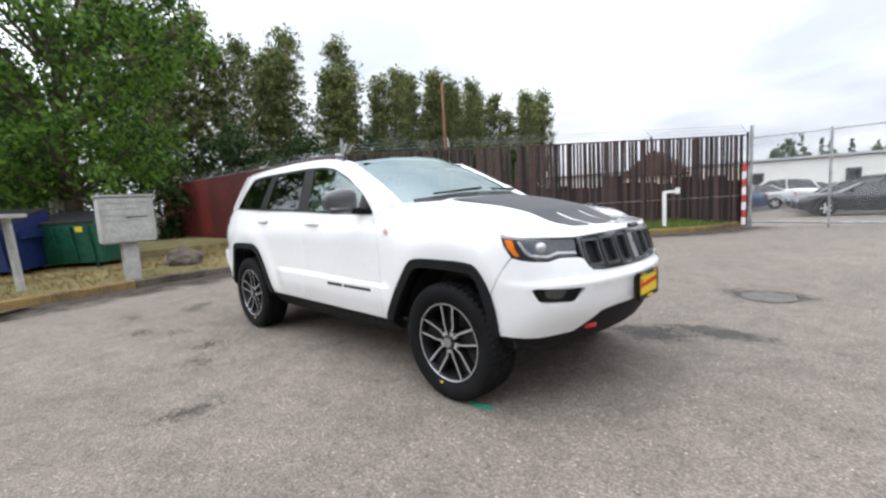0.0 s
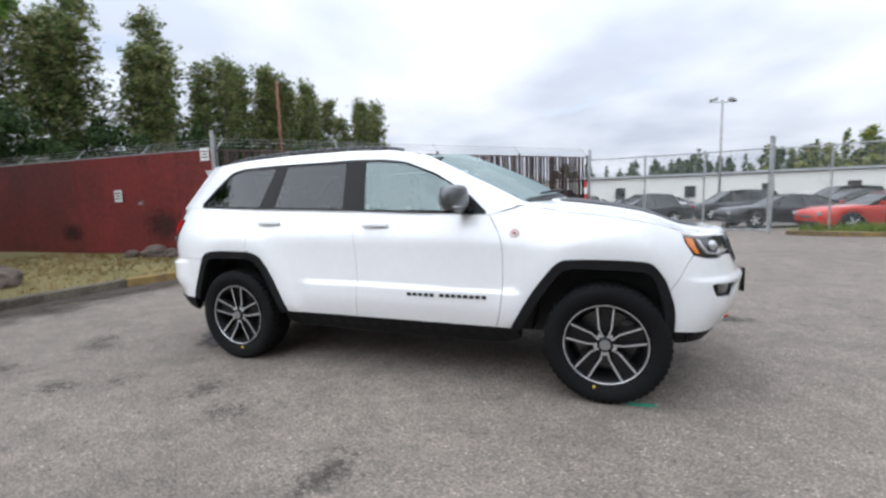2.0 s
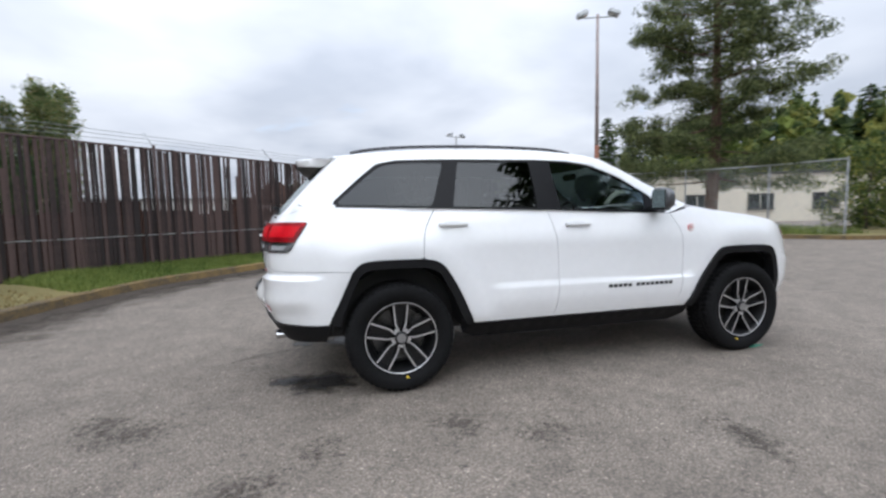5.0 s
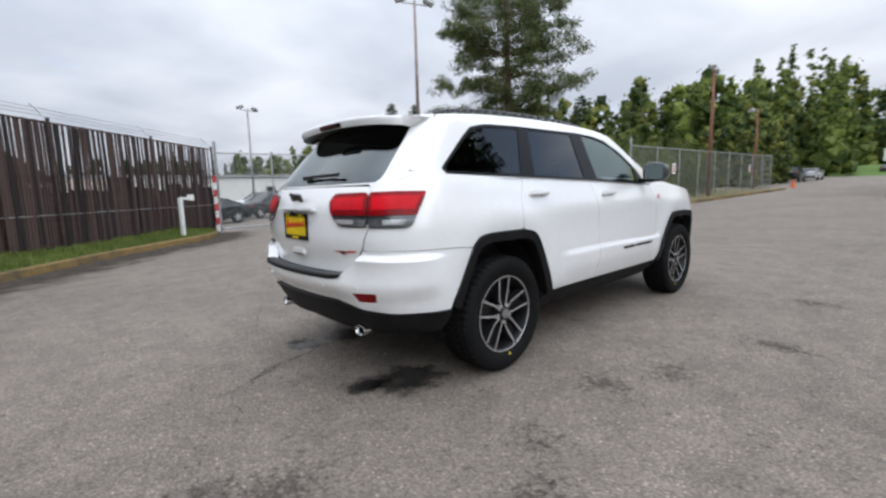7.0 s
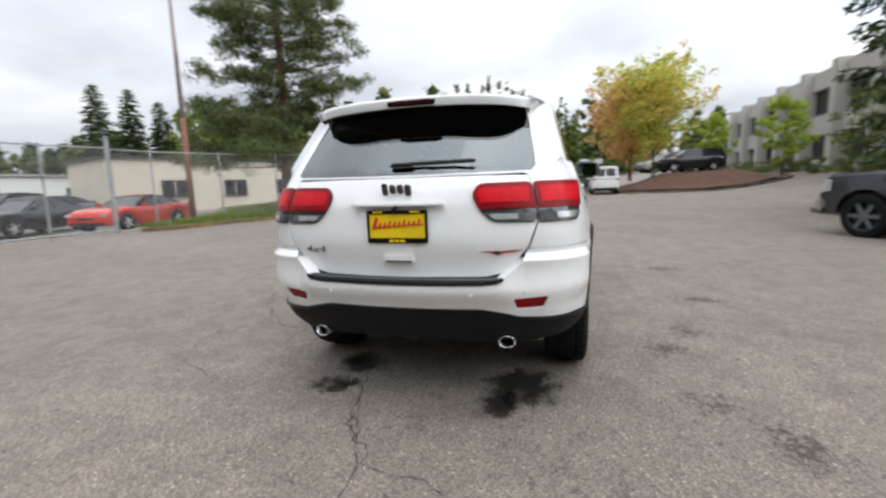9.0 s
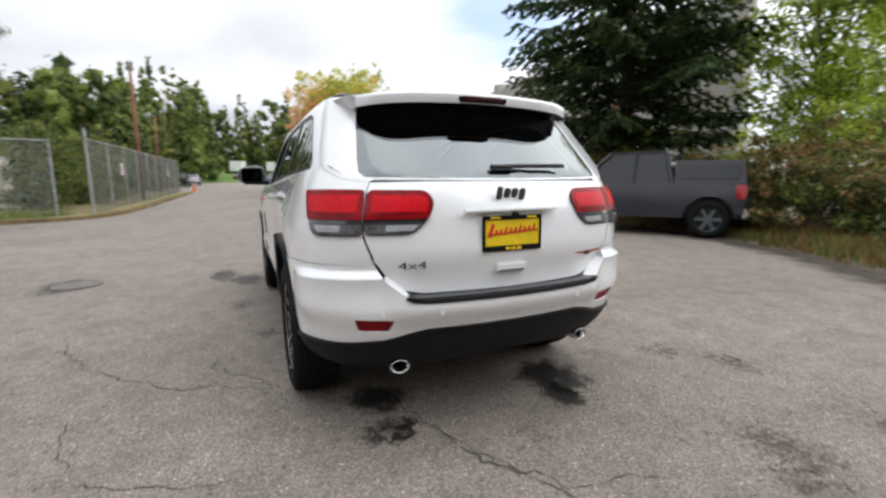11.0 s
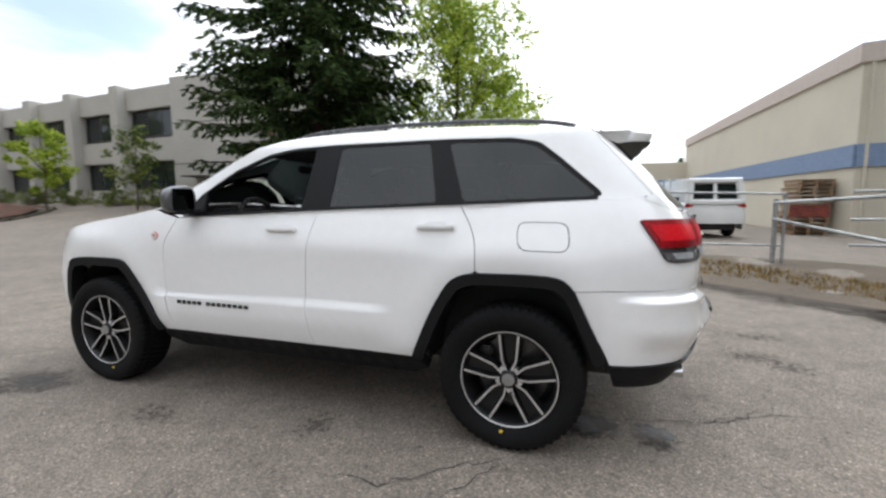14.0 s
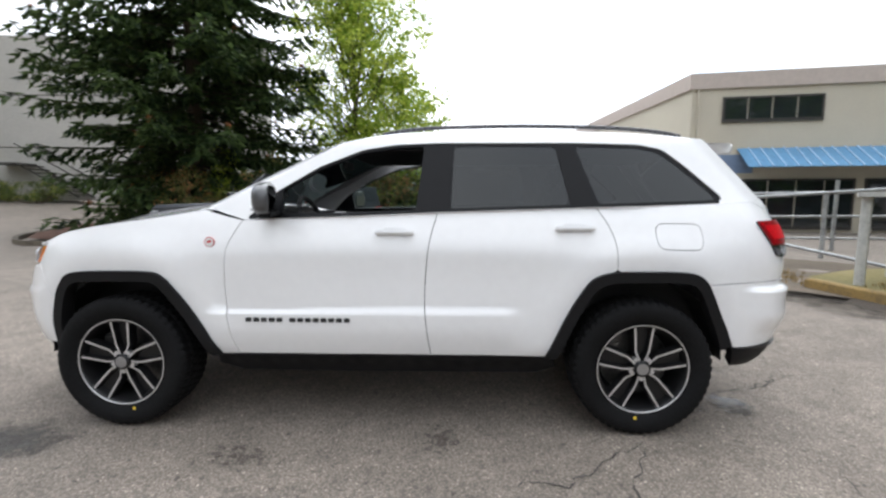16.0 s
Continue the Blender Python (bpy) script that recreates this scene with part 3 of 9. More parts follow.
def slat_fence(name, label, a, b, top, pitch, width, material, base_z, ragged, posts=2.9, seed=1):
    rnd = random.Random(seed)
    f = thing(name, label, "fence")
    L = math.dist(a, b)
    ang = math.degrees(math.atan2(b[1] - a[1], b[0] - a[0]))
    bm = B(); box(bm, (0, 0, 0.5), (width, 0.012, 1.0))
    slat = finish("slat", bm, material)
    nslat = int(L / pitch)
    for i in range(nslat):
        if ragged and rnd.random() < 0.02:
            continue
        d = (i + 0.5) * pitch + (rnd.gauss(0, .008) if ragged else 0)
        x, y = along(a, b, d)
        z0 = base_z((x, y)) + 0.02
        h = top - z0 - (abs(rnd.gauss(0, ragged)) if ragged else 0)
        if ragged and rnd.random() < 0.05:
            h -= rnd.uniform(0.1, 0.7)
        ob = new("slat", slat)
        ob.parent = f
        ob.matrix_basis = pose(x, y, z0, rnd.gauss(0, 0.4), rnd.gauss(0, 0.5 if ragged else 0.1), ang + rnd.gauss(0, 3)) @ Matrix.Diagonal((1, 1, h, 1))
    for i in range(int(L / posts) + 2):
        x, y = along(a, b, min(i * posts, L))
        bm = B(); nx, ny = (b[1] - a[1]) / L * 0.05, -(b[0] - a[0]) / L * 0.05
        rod(bm, (x + nx, y + ny, base_z((x, y)) - 0.1), (x + nx, y + ny, top + 0.05), 0.03, seg=8)
        part("post", bm, "brown_slat" if ragged else "red_slat", f)
        bm = B()
        rod(bm, (x + nx, y + ny, top), (x + nx * -5, y + ny * -5, top + 0.32), 0.014, seg=6)
        part("barb_arm", bm, "galv", f)
    bm = B(); rod(bm, (*a, top - 0.03), (*b, top - 0.03), 0.02, seg=6)
    part("top_rail", bm, "brown_slat" if ragged else "red_slat", f)
    bm = B()
    rod(bm, (*a, 0.9), (*b, 0.9), 0.012, seg=5)
    part("middle_wire", bm, "wire", f)
    barbed(f, a, b, top)
    return f


def panel_fence(name, label, a, b, top, base_z, pitch=1.22):
    """Painted sheets butted edge to edge on steel posts."""
    f = thing(name, label, "fence")
    L = math.dist(a, b)
    ang = math.degrees(math.atan2(b[1] - a[1], b[0] - a[0]))
    nx, ny = -(b[1] - a[1]) / L, (b[0] - a[0]) / L
    rr = random.Random(2)
    for i in range(int(L / pitch)):
        x, y = along(a, b, L - (i + .5) * pitch)
        z0 = base_z((x, y)) - .02
        h = top - z0 - abs(rr.gauss(0, .006))
        bm = B(); box(bm, (x + nx * rr.uniform(-.003, .003), y + ny * rr.uniform(-.003, .003), z0 + h / 2), (pitch - .005, .018, h), rz=ang + rr.gauss(0, .15), bevel=.002)
        part("panel", bm, "red_slat", f)
        if i % 2 == 0:
            x, y = along(a, b, L - i * pitch)
            bm = B(); rod(bm, (x + nx * .06, y + ny * .06, 0), (x + nx * .06, y + ny * .06, top + .04), .03, seg=8); part("post", bm, "galv", f)
            bm = B(); rod(bm, (x + nx * .06, y + ny * .06, top), (x + nx * .3, y + ny * .3, top + .28), .012, seg=6); part("barb_arm", bm, "galv", f)
    bm = B(); rod(bm, (a[0] + nx * .03, a[1] + ny * .03, top + .012), (b[0] + nx * .03, b[1] + ny * .03, top + .012), .016, seg=6); part("top_rail", bm, "galv", f)
    barbed(f, a, b, top)
    return f


red = panel_fence("panel_fence_red", "dark red painted fence of butted sheets, stained low down", FENCE_A, FENCE_B, 2.66, bank)
M["faded_mark"] = stain_mat("faded_pale_scrawl", (0.42, 0.36, 0.36), 0.9, 0.10)
M["fence_stain"] = stain_mat("brown_fence_stain", (0.05, 0.02, 0.015), 0.9, 0.35)
fa = math.degrees(math.atan2(FENCE_B[1] - FENCE_A[1], FENCE_B[0] - FENCE_A[0]))
for d, z, w, h, m_, lab in ((14.2, 1.45, .62, .22, "faded_mark", "faded pale scrawl"), (14.9, .9, 2.4, 1.1, "fence_stain", "brown stain"), (11.5, .7, 1.8, .7, "fence_stain", "brown stain")):
    x, y = along(FENCE_A, FENCE_B, d)
    bm = B(); bmesh.ops.create_grid(bm, x_segments=8, y_segments=4, size=.5, matrix=pose(x + .012 * math.sin(radians(fa)), y - .018, z, 90, 0, fa) @ Matrix.Diagonal((w, h, 1, 1)))
    part("wear_mark", bm, m_, red, lab)
brown = slat_fence("slatted_fence_brown", "rusty brown privacy fence of ragged narrow slats", FENCE_B, FENCE_C, 2.66, 0.066, 0.057, "brown_slat", bank, 0.03, seed=5)
rnd = random.Random(8)
L = math.dist(FENCE_B, FENCE_C)
ang = math.degrees(math.atan2(FENCE_C[1] - FENCE_B[1], FENCE_C[0] - FENCE_B[0]))
for i in range(22):                      # patched rusty sheets behind the lower half
    x, y = along(FENCE_B, FENCE_C, L * (i + .5) / 22)
    h = rnd.uniform(1.18, 1.34) + (.22 if rnd.random() < .2 else 0)
    bm = B(); box(bm, (x - 0.05, y + 0.05, 0.12 + h / 2), (L / 22 + .05, 0.012, h), rz=ang + rnd.uniform(-.6, .6), rx=rnd.uniform(-1, 1), ry=rnd.uniform(-1, 1))
    part("backing_sheet", bm, "rust_panel", brown)

# low shed with a rusty gable behind the slats
hut = thing("storage_hut", "low tan hut with a rusty gabled roof behind the fence", "shed", (-3.9, 21.5, -.3), 8)
bm = B(); box(bm, (.4, 0, 1.1), (4.6, 3.2, 2.3)); part("wall", bm, "pink_band", hut)
bm = B()
vv = [bm.verts.new(p) for p in ((-2.3, -1.8, 2.1), (.9, -1.8, 2.1), (-.7, -1.8, 3.35), (-2.3, 1.8, 2.1), (.9, 1.8, 2.1), (-.7, 1.8, 3.35))]
for f in ((0, 1, 2), (5, 4, 3), (0, 2, 5, 3), (1, 4, 5, 2), (0, 3, 4, 1)):
    bm.faces.new([vv[i] for i in f])
bmesh.ops.recalc_face_normals(bm, faces=bm.faces)
part("roof", bm, "rust_panel", hut)
bm = B(); box(bm, (1.7, -1.63, 1.4), (.9, .04, .7)); part("window_pane", bm, "dark_glass", hut)

# tall corner post with small notice signs
corner_post = thing("corner_post", "tall grey steel fence corner post", "post")
bm = B(); rod(bm, (FENCE_B[0] + 0.12, FENCE_B[1] - 0.16, 0.1), (FENCE_B[0] + 0.12, FENCE_B[1] - 0.16, 3.05), 0.045, seg=10)
part("tube", bm, "galv", corner_post)
for x, z in ((FENCE_B[0] - 0.3, 2.55), (-10.5, 1.65)):
    s = thing("notice_sign", "small white notice sign on the red fence", "sign", (x, 4.33 if x > -9 else 4.14, z))
    bm = B(); box(bm, (0, 0, 0), (0.26, 0.012, 0.3), rz=2)
    part("panel", bm, "sign_white", s)
    for k in range(3):
        bm = B(); box(bm, (0, -0.009, 0.07 - 0.07 * k), (0.18 - 0.03 * (k % 2), 0.004, 0.026), rz=2)
        part("text_bar", bm, "ink", s)


def mesh_fabric(bm, a, b, z0, z1, pitch=0.085, r=0.0028):
    """Diagonal wires of chain link between two posts."""
    L, H = math.dist(a, b), z1 - z0
    ux, uy = (b[0] - a[0]) / L, (b[1] - a[1]) / L
    k = -H
    while k < L:
        for sgn in (1, -1):
            d0, d1 = (k, k + H)
            lo, hi = max(0, d0), min(L, d1)
            if hi - lo > 0.02:
                za, zb = (lo - d0), (hi - d0)
                if sgn < 0:
                    za, zb = H - za, H - zb
                o = 0.004 * sgn
                rod(bm, (a[0] + ux * lo - uy * o, a[1] + uy * lo + ux * o, z0 + za), (a[0] + ux * hi - uy * o, a[1] + uy * hi + ux * o, z0 + zb), r, seg=3, caps=False)
        k += pitch


def chain_fence(name, label, pts, z0, h, post_r=0.03, barb=False, tall=()):
    f = thing(name, label, "fence")
    for i, p in enumerate(pts):
        g = ground_z(*p) + z0
        bm = B(); rod(bm, (*p, g - 0.2), (*p, g + h + (0.35 if i in tall else 0.06)), post_r * (1.5 if i in tall else 1), seg=8)
        part("post", bm, "galv", f)
    for p, q in zip(pts, pts[1:]):
        gp, gq = ground_z(*p) + z0, ground_z(*q) + z0
        bm = B(); rod(bm, (*p, gp + h), (*q, gq + h), 0.02, seg=6)
        part("top_rail", bm, "galv", f)
        bm = B(); mesh_fabric(bm, p, q, (gp + gq) / 2 + 0.03, (gp + gq) / 2 + h)
        part("chain_link", bm, "wire", f)
    return f


# the sliding gate of the car lot and the fence beyond
gate = chain_fence("yard_gate", "galvanised chain-link yard gate with tall posts", [(0.75, 12.7), (2.5, 12.6), (4.2, 12.45), (5.9, 12.3)], 0.08, 2.45, tall=(0, 3))
bm = B(); rod(bm, (0.75, 12.7, 0.12), (5.9, 12.3, 0.12), 0.03, seg=6)
part("bottom_rail", bm, "galv", gate)
lot_fence = chain_fence("lot_fence", "galvanised chain-link fence of the car lot", [(5.95, 12.3), (7.4, 12.35), (9.6, 11.6), (11.6, 10.6), (13.3, 8.6), (14.0, 6.6)], 0.1, 2.4, tall=(0,))
street_fence = chain_fence("street_fence", "tall galvanised chain-link fence along the road", [(15.0 + 2.7 * i, 5.9) for i in range(10)], 0.06, 2.6, tall=(0,))
for i, x in enumerate((19.6, 33.0)):
    s = thing("notice_sign", "white notice sign with red print on the chain-link fence", "sign", (x, 5.85, 1.75 + ground_z(x, 5.9) - 0.05))
    bm = B(); box(bm, (0, 0, 0), (0.42, 0.012, 0.5))
    part("panel", bm, "sign_white", s)
    for k in range(3):
        bm = B(); box(bm, (0, -0.009, 0.12 - 0.12 * k), (0.32, 0.004, 0.06))
        part("text_bar", bm, "sign_red", s)
STREET_KERB = spline([(40.5, 5.2), (30, 5.15), (20, 5.15), (15.6, 5.3), (13.6, 6.0), (12.6, 7.6), (11.0, 9.3), (8.6, 10.5), (7.0, 11.0), (6.2, 11.7)], 5)
kerb_line("kerb_street", STREET_KERB, "low worn yellow kerb below the chain-link fence", lambda p: True, h=0.12)
street_bank = lambda p: ground_z(*p) + 0.1 + 0.05 * noise.noise((p[0], p[1], 3)) + 0.35 * smooth01(1.0, 4.5, line_dist(p, STREET_KERB)) * smooth01(16, 13, p[0])
STREET_STRIP = [(x + 0.05, y + 0.12) for x, y in STREET_KERB][::-1] + [(41, 9), (30, 9.5), (18, 10), (16, 13.5), (12, 14.0), (10.6, 12.6), (6.3, 12.2)]
region("verge_street", STREET_STRIP, street_bank, "dry_grass", "patchy grass strip behind the yellow kerb", "grass verge", 0.5)
tufts("grass_tufts", "tall uneven grass at the lot fence", scatter([(6.3, 11.9), (8.6, 10.8), (11, 9.6), (13, 7.6), (14.5, 6.4), (15.5, 12), (10.6, 12.4)], 2600, 6), "blade", 0.22, 5, 6, street_bank)

# ---- trees ----
def leaf_cloud(rnd, clumps, per, leaf, shape=1.0, flat=0.75):
    """Small leaf faces in clumps: centre, radius."""
    vs, fs = [], []
    for c, r in clumps:
        for _ in range(per):
            d = Vector((rnd.gauss(0, 1), rnd.gauss(0, 1), rnd.gauss(0, 0.75))).normalized() * r * rnd.random() ** 0.45
            d.z *= flat / 0.75
            p = Vector(c) + d
            nrm = (d.normalized() + Vector((rnd.gauss(0, .6), rnd.gauss(0, .6), rnd.gauss(0, .6) + .3))).normalized()
            t = nrm.orthogonal().normalized()
            t.rotate(Matrix.Rotation(rnd.uniform(0, 6.28), 3, nrm))
            s = leaf * rnd.uniform(0.6, 1.3)
            bvec = nrm.cross(t)
            k = len(vs)
            vs += [p - t * s, p + bvec * s * 0.45 * shape + nrm * s * 0.1, p + t * s, p - bvec * s * 0.45 * shape + nrm * s * 0.1]
            fs.append((k, k + 1, k + 2, k + 3))
    return vs, fs


def broadleaf(label, at, height, radius, leaf_m, seed, low=0.25, leaf=0.09, clump_n=120, per=70, bark="bark", trunk_r=0.16, group="", lean=0.0, narrow=1.0, rz=0.0):
    rnd = random.Random(seed)
    t = thing("tree", label, "tree", at, rz, group)
    bm = B()
    pts = [Vector((lean * k / 6 * height * 0.2 + rnd.gauss(0, .04), rnd.gauss(0, .04), height * 0.9 * k / 6)) for k in range(7)]
    for k in range(6):
        rod(bm, pts[k], pts[k + 1], trunk_r * (1 - k / 6.6), trunk_r * (1 - (k + 1) / 6.6), seg=9, caps=False)
    clumps = []
    for i in range(clump_n):
        f = low + (1 - low) * (i + rnd.random()) / clump_n
        env = math.sin(math.pi * min(1, max(0.0, (f - low) / (1 - low) * 0.86 + 0.1))) ** 0.7
        a, rr = rnd.uniform(0, 6.28), radius * env * math.sqrt(rnd.random()) * rnd.uniform(0.75, 1.1)
        c = Vector((rr * math.cos(a), rr * math.sin(a), f * height + rnd.gauss(0, 0.03) * height))
        clumps.append((c, radius * rnd.uniform(0.14, 0.26) * narrow))
        if i % 3 == 0:
            k = max(1, min(5, int(f * 6 * 0.85)))
            rod(bm, pts[k], c, trunk_r * 0.28, trunk_r * 0.06, seg=5, caps=False)
    part("trunk", bm, bark, t, smooth=True)
    vs, fs = leaf_cloud(rnd, clumps, per, leaf)
    raw("crown", vs, fs, leaf_m, t)
    return t


def conifer(label, at, height, radius, leaf_m, seed, low=0.06, leaf=0.16, whorls=26, per=6, open_=0.0, group="", trunk_r=0.22, droop=0.25, dens=34):
    rnd = random.Random(seed)
    t = thing("conifer", label, "tree", at, 0, group)
    bm = B()
    rod(bm, (0, 0, -0.2), (0, 0, height), trunk_r, 0.02, seg=9, caps=False)
    vs, fs = [], []
    for w in range(whorls):
        f = low + (1 - low) * (w / whorls) ** (0.9)
        if open_ and rnd.random() < open_ * 0.25:
            continue
        reach = radius * (1 - f) ** (0.75 if not open_ else 0.55) * rnd.uniform(0.7 if open_ else 0.88, 1.1) + 0.15
        n = max(4, int(per * (1.25 - f) * 1.4))
        for i in range(n):
            a = 6.283 * i / n + rnd.uniform(-.4, .4)
            r1 = reach * rnd.uniform(0.65, 1.1)
            z0 = f * height
            tip = Vector((math.cos(a) * r1, math.sin(a) * r1, z0 - r1 * droop * rnd.uniform(0.5, 1.3) + (0.12 * r1 if f > .6 else 0)))
            rod(bm, (0, 0, z0), tip, 0.035, 0.008, seg=4, caps=False)
            m = max(6, int(dens * r1 / radius) + 4)
            for k in range(m):
                g = (0.12 if not open_ else 0.35) + (0.93 if not open_ else 0.7) * (k + rnd.random()) / m
                p = Vector((0, 0, z0)).lerp(tip, min(1.04, g))
                side = Vector((-math.sin(a), math.cos(a), 0)) * rnd.gauss(0, 0.10 * r1 * (1.2 - g) + 0.07)
                p = p + side + Vector((0, 0, rnd.gauss(-0.02, 0.06)))
                d = (Vector((math.cos(a), math.sin(a), -0.25)) + side * 1.6 + Vector((rnd.gauss(0, .25), rnd.gauss(0, .25), rnd.gauss(0, .25)))).normalized()
                s = leaf * rnd.uniform(0.7, 1.5)
                up = Vector((rnd.gauss(0, .5), rnd.gauss(0, .5), 1)).normalized()
                sd = d.cross(up).normalized() * s * 0.22
                q = len(vs)
                vs += [p - d * s * 0.4, p + sd, p + d * s, p - sd]
                fs.append((q, q + 1, q + 2, q + 3))
    part("trunk", bm, "bark", t, smooth=True)
    raw("crown", vs, fs, leaf_m, t)
    return t


def limb_tree(label, at, height, radius, leaf_m, seed, low=0.2, leaf=0.09, limbs=40, per=26, bark="bark", trunk_r=0.14, group="", rise=1.0, steps=7, top=0.9, clump=1.0):
    """A tree of rising limbs: leaves sit in small sprays along each limb, so the outline is feathery and lets the sky through."""
    rnd = random.Random(seed)
    t = thing("tree", label, "tree", at, rnd.uniform(0, 360), group)
    bm = B()
    pts = [Vector((rnd.gauss(0, .012) * height * k / 8, rnd.gauss(0, .012) * height * k / 8, height * top * k / 8)) for k in range(9)]
    for k in range(8):
        rod(bm, pts[k], pts[k + 1], trunk_r * (1 - k / 8.6), trunk_r * (1 - (k + 1) / 8.6), seg=8, caps=False)
    clumps = []
    for i in range(limbs):
        f = low * .75 + (top - low * .75) * (i + rnd.random()) / limbs
        k = min(7, int(f / top * 8))
        p0 = pts[k].lerp(pts[k + 1], f / top * 8 - k)
        a = i * 2.4 + rnd.uniform(-.5, .5)
        g0 = (f - low) / (1 - low)
        env = math.sin(math.pi * min(1, max(.08, .28 + .72 * g0))) ** .8 if rise < 1.5 else min(1, .5 + 1.8 * max(0, g0)) * (1 - max(0, g0)) ** .95
        reach = radius * max(.10, env) * rnd.uniform(.5, 1.25)
        up = min(reach * rise * rnd.uniform(.5, 1.2), (height * 1.04 - p0.z) * (1 if rise < 1.5 else .75))
        tip = p0 + Vector((math.cos(a) * reach, math.sin(a) * reach, up))
        prev = p0
        for q in range(1, steps + 1):
            g = q / steps
            p = p0.lerp(tip, g) + Vector((0, 0, .10 * reach * math.sin(math.pi * g)))
            rod(bm, prev, p, trunk_r * .26 * (1.15 - g), trunk_r * .26 * (1.1 - g), seg=4, caps=False)
            prev = p
            if g < .25:
                continue
            w = clump * radius * (.10 + .10 * math.sin(math.pi * g))
            for _ in range(3 if g < .9 else 2):
                c = p + Vector((rnd.gauss(0, w), rnd.gauss(0, w), rnd.gauss(0, w * .7)))
                clumps.append((c, w * rnd.uniform(.6, 1.25)))
    part("trunk", bm, bark, t, smooth=True)
    vs, fs = leaf_cloud(rnd, clumps, per, leaf)
    raw("crown", vs, fs, leaf_m, t)
    return t


broadleaf("large leafy green tree over the bins", (-12.9, -1.0, 0.1), 11.6, 4.1, "leaf_green", 11, low=0.15, leaf=0.10, clump_n=240, per=120, trunk_r=0.26, narrow=.8)
broadleaf("large leafy green tree beside the bins", (-15.6, -5.2, 0.1), 9.8, 3.4, "leaf_green", 12, low=0.15, leaf=0.12, clump_n=150, per=80, trunk_r=0.26)
def spruce(label, at, height, radius, seed):
    """A spruce: tiers of drooping boughs with flat sprays of short needled twigs."""
    rnd = random.Random(seed)
    t = thing("conifer", label, "tree", at, 0)
    bm = B()
    rod(bm, (0, 0, -.2), (0, 0, height), .30, .02, seg=9, caps=False)
    vs, fs, tips = [], [], []

    def needle(p, d, ln, wd):
        up = Vector((rnd.gauss(0, .45), rnd.gauss(0, .45), 1))
        sd = d.cross(up).normalized() * wd
        k = len(vs)
        vs.extend((p - d * ln * .2, p + d * ln * .35 + sd, p + d * ln, p + d * ln * .35 - sd))
        fs.append((k, k + 1, k + 2, k + 3))

    tier, f = 0, .025
    while f < .97:
        reach0 = radius * (1 - f) ** .60 * min(1.0, .52 + 1.35 * f)
        n = max(6, int(10 * (1 - f) + 5))
        for k in range(n):
            a = 6.2832 * (k + rnd.uniform(-.35, .35)) / n + tier * .37
            reach = reach0 * rnd.choice((.6, .8, .95, 1.0, 1.06)) * rnd.uniform(.88, 1.1) + .2
            z0 = f * height + rnd.gauss(0, .14)
            dz = rnd.uniform(.08, .42)
            ca, sa = math.cos(a), math.sin(a)
            o, lat = Vector((ca, sa, -.25)), Vector((-sa, ca, 0))
            prev = Vector((0, 0, z0))
            m = max(4, int(reach * 3.4))
            for q in range(1, m + 1):
                g = q / m
                p = Vector((ca * reach * g, sa * reach * g, z0 - dz * reach * (g - .5 * g ** 3)))
                rod(bm, prev, p, .028 * (1.1 - g) + .004, .028 * (1.1 - g) + .003, seg=4, caps=False)
                prev = p
                if g < .18:
                    continue
                w = min(.75, .24 * reach * (1.08 - g) ** .7 + .10)
                for side in (-1, 1):
                    d = (o * .75 + lat * side * rnd.uniform(.5, 1.0) + Vector((0, 0, -rnd.uniform(0, .5)))).normalized()
                    for e in range(max(6, int(w * 30))):
                        u = rnd.random()
                        dd = (d + Vector((rnd.gauss(0, .38), rnd.gauss(0, .38), rnd.gauss(-.05, .3)))).normalized()
                        needle(p + d * w * u + Vector((0, 0, -.10 * u)), dd, rnd.uniform(.16, .32), rnd.uniform(.036, .066))
                for e in range(4):               # needles along the bough itself
                    needle(p - o * rnd.uniform(0, .2), (o + lat * rnd.gauss(0, .4) + Vector((0, 0, .25))).normalized(), .26, .06)
            if rnd.random() < .10:
                tips.append((prev + Vector((0, 0, .05)), .10))
        f += (.50 + rnd.uniform(-.10, .12)) / height * (1.25 - .4 * f)
        tier += 1
    part("trunk", bm, "bark", t, smooth=True)
    raw("crown", vs, fs, "needle", t)
    vs, fs = leaf_cloud(rnd, tips, 16, .05, .8)
    raw("dry_tips", vs, fs, "dry_tip", t, "dry reddish branch tips")["kind"] = "stuff"
    return t


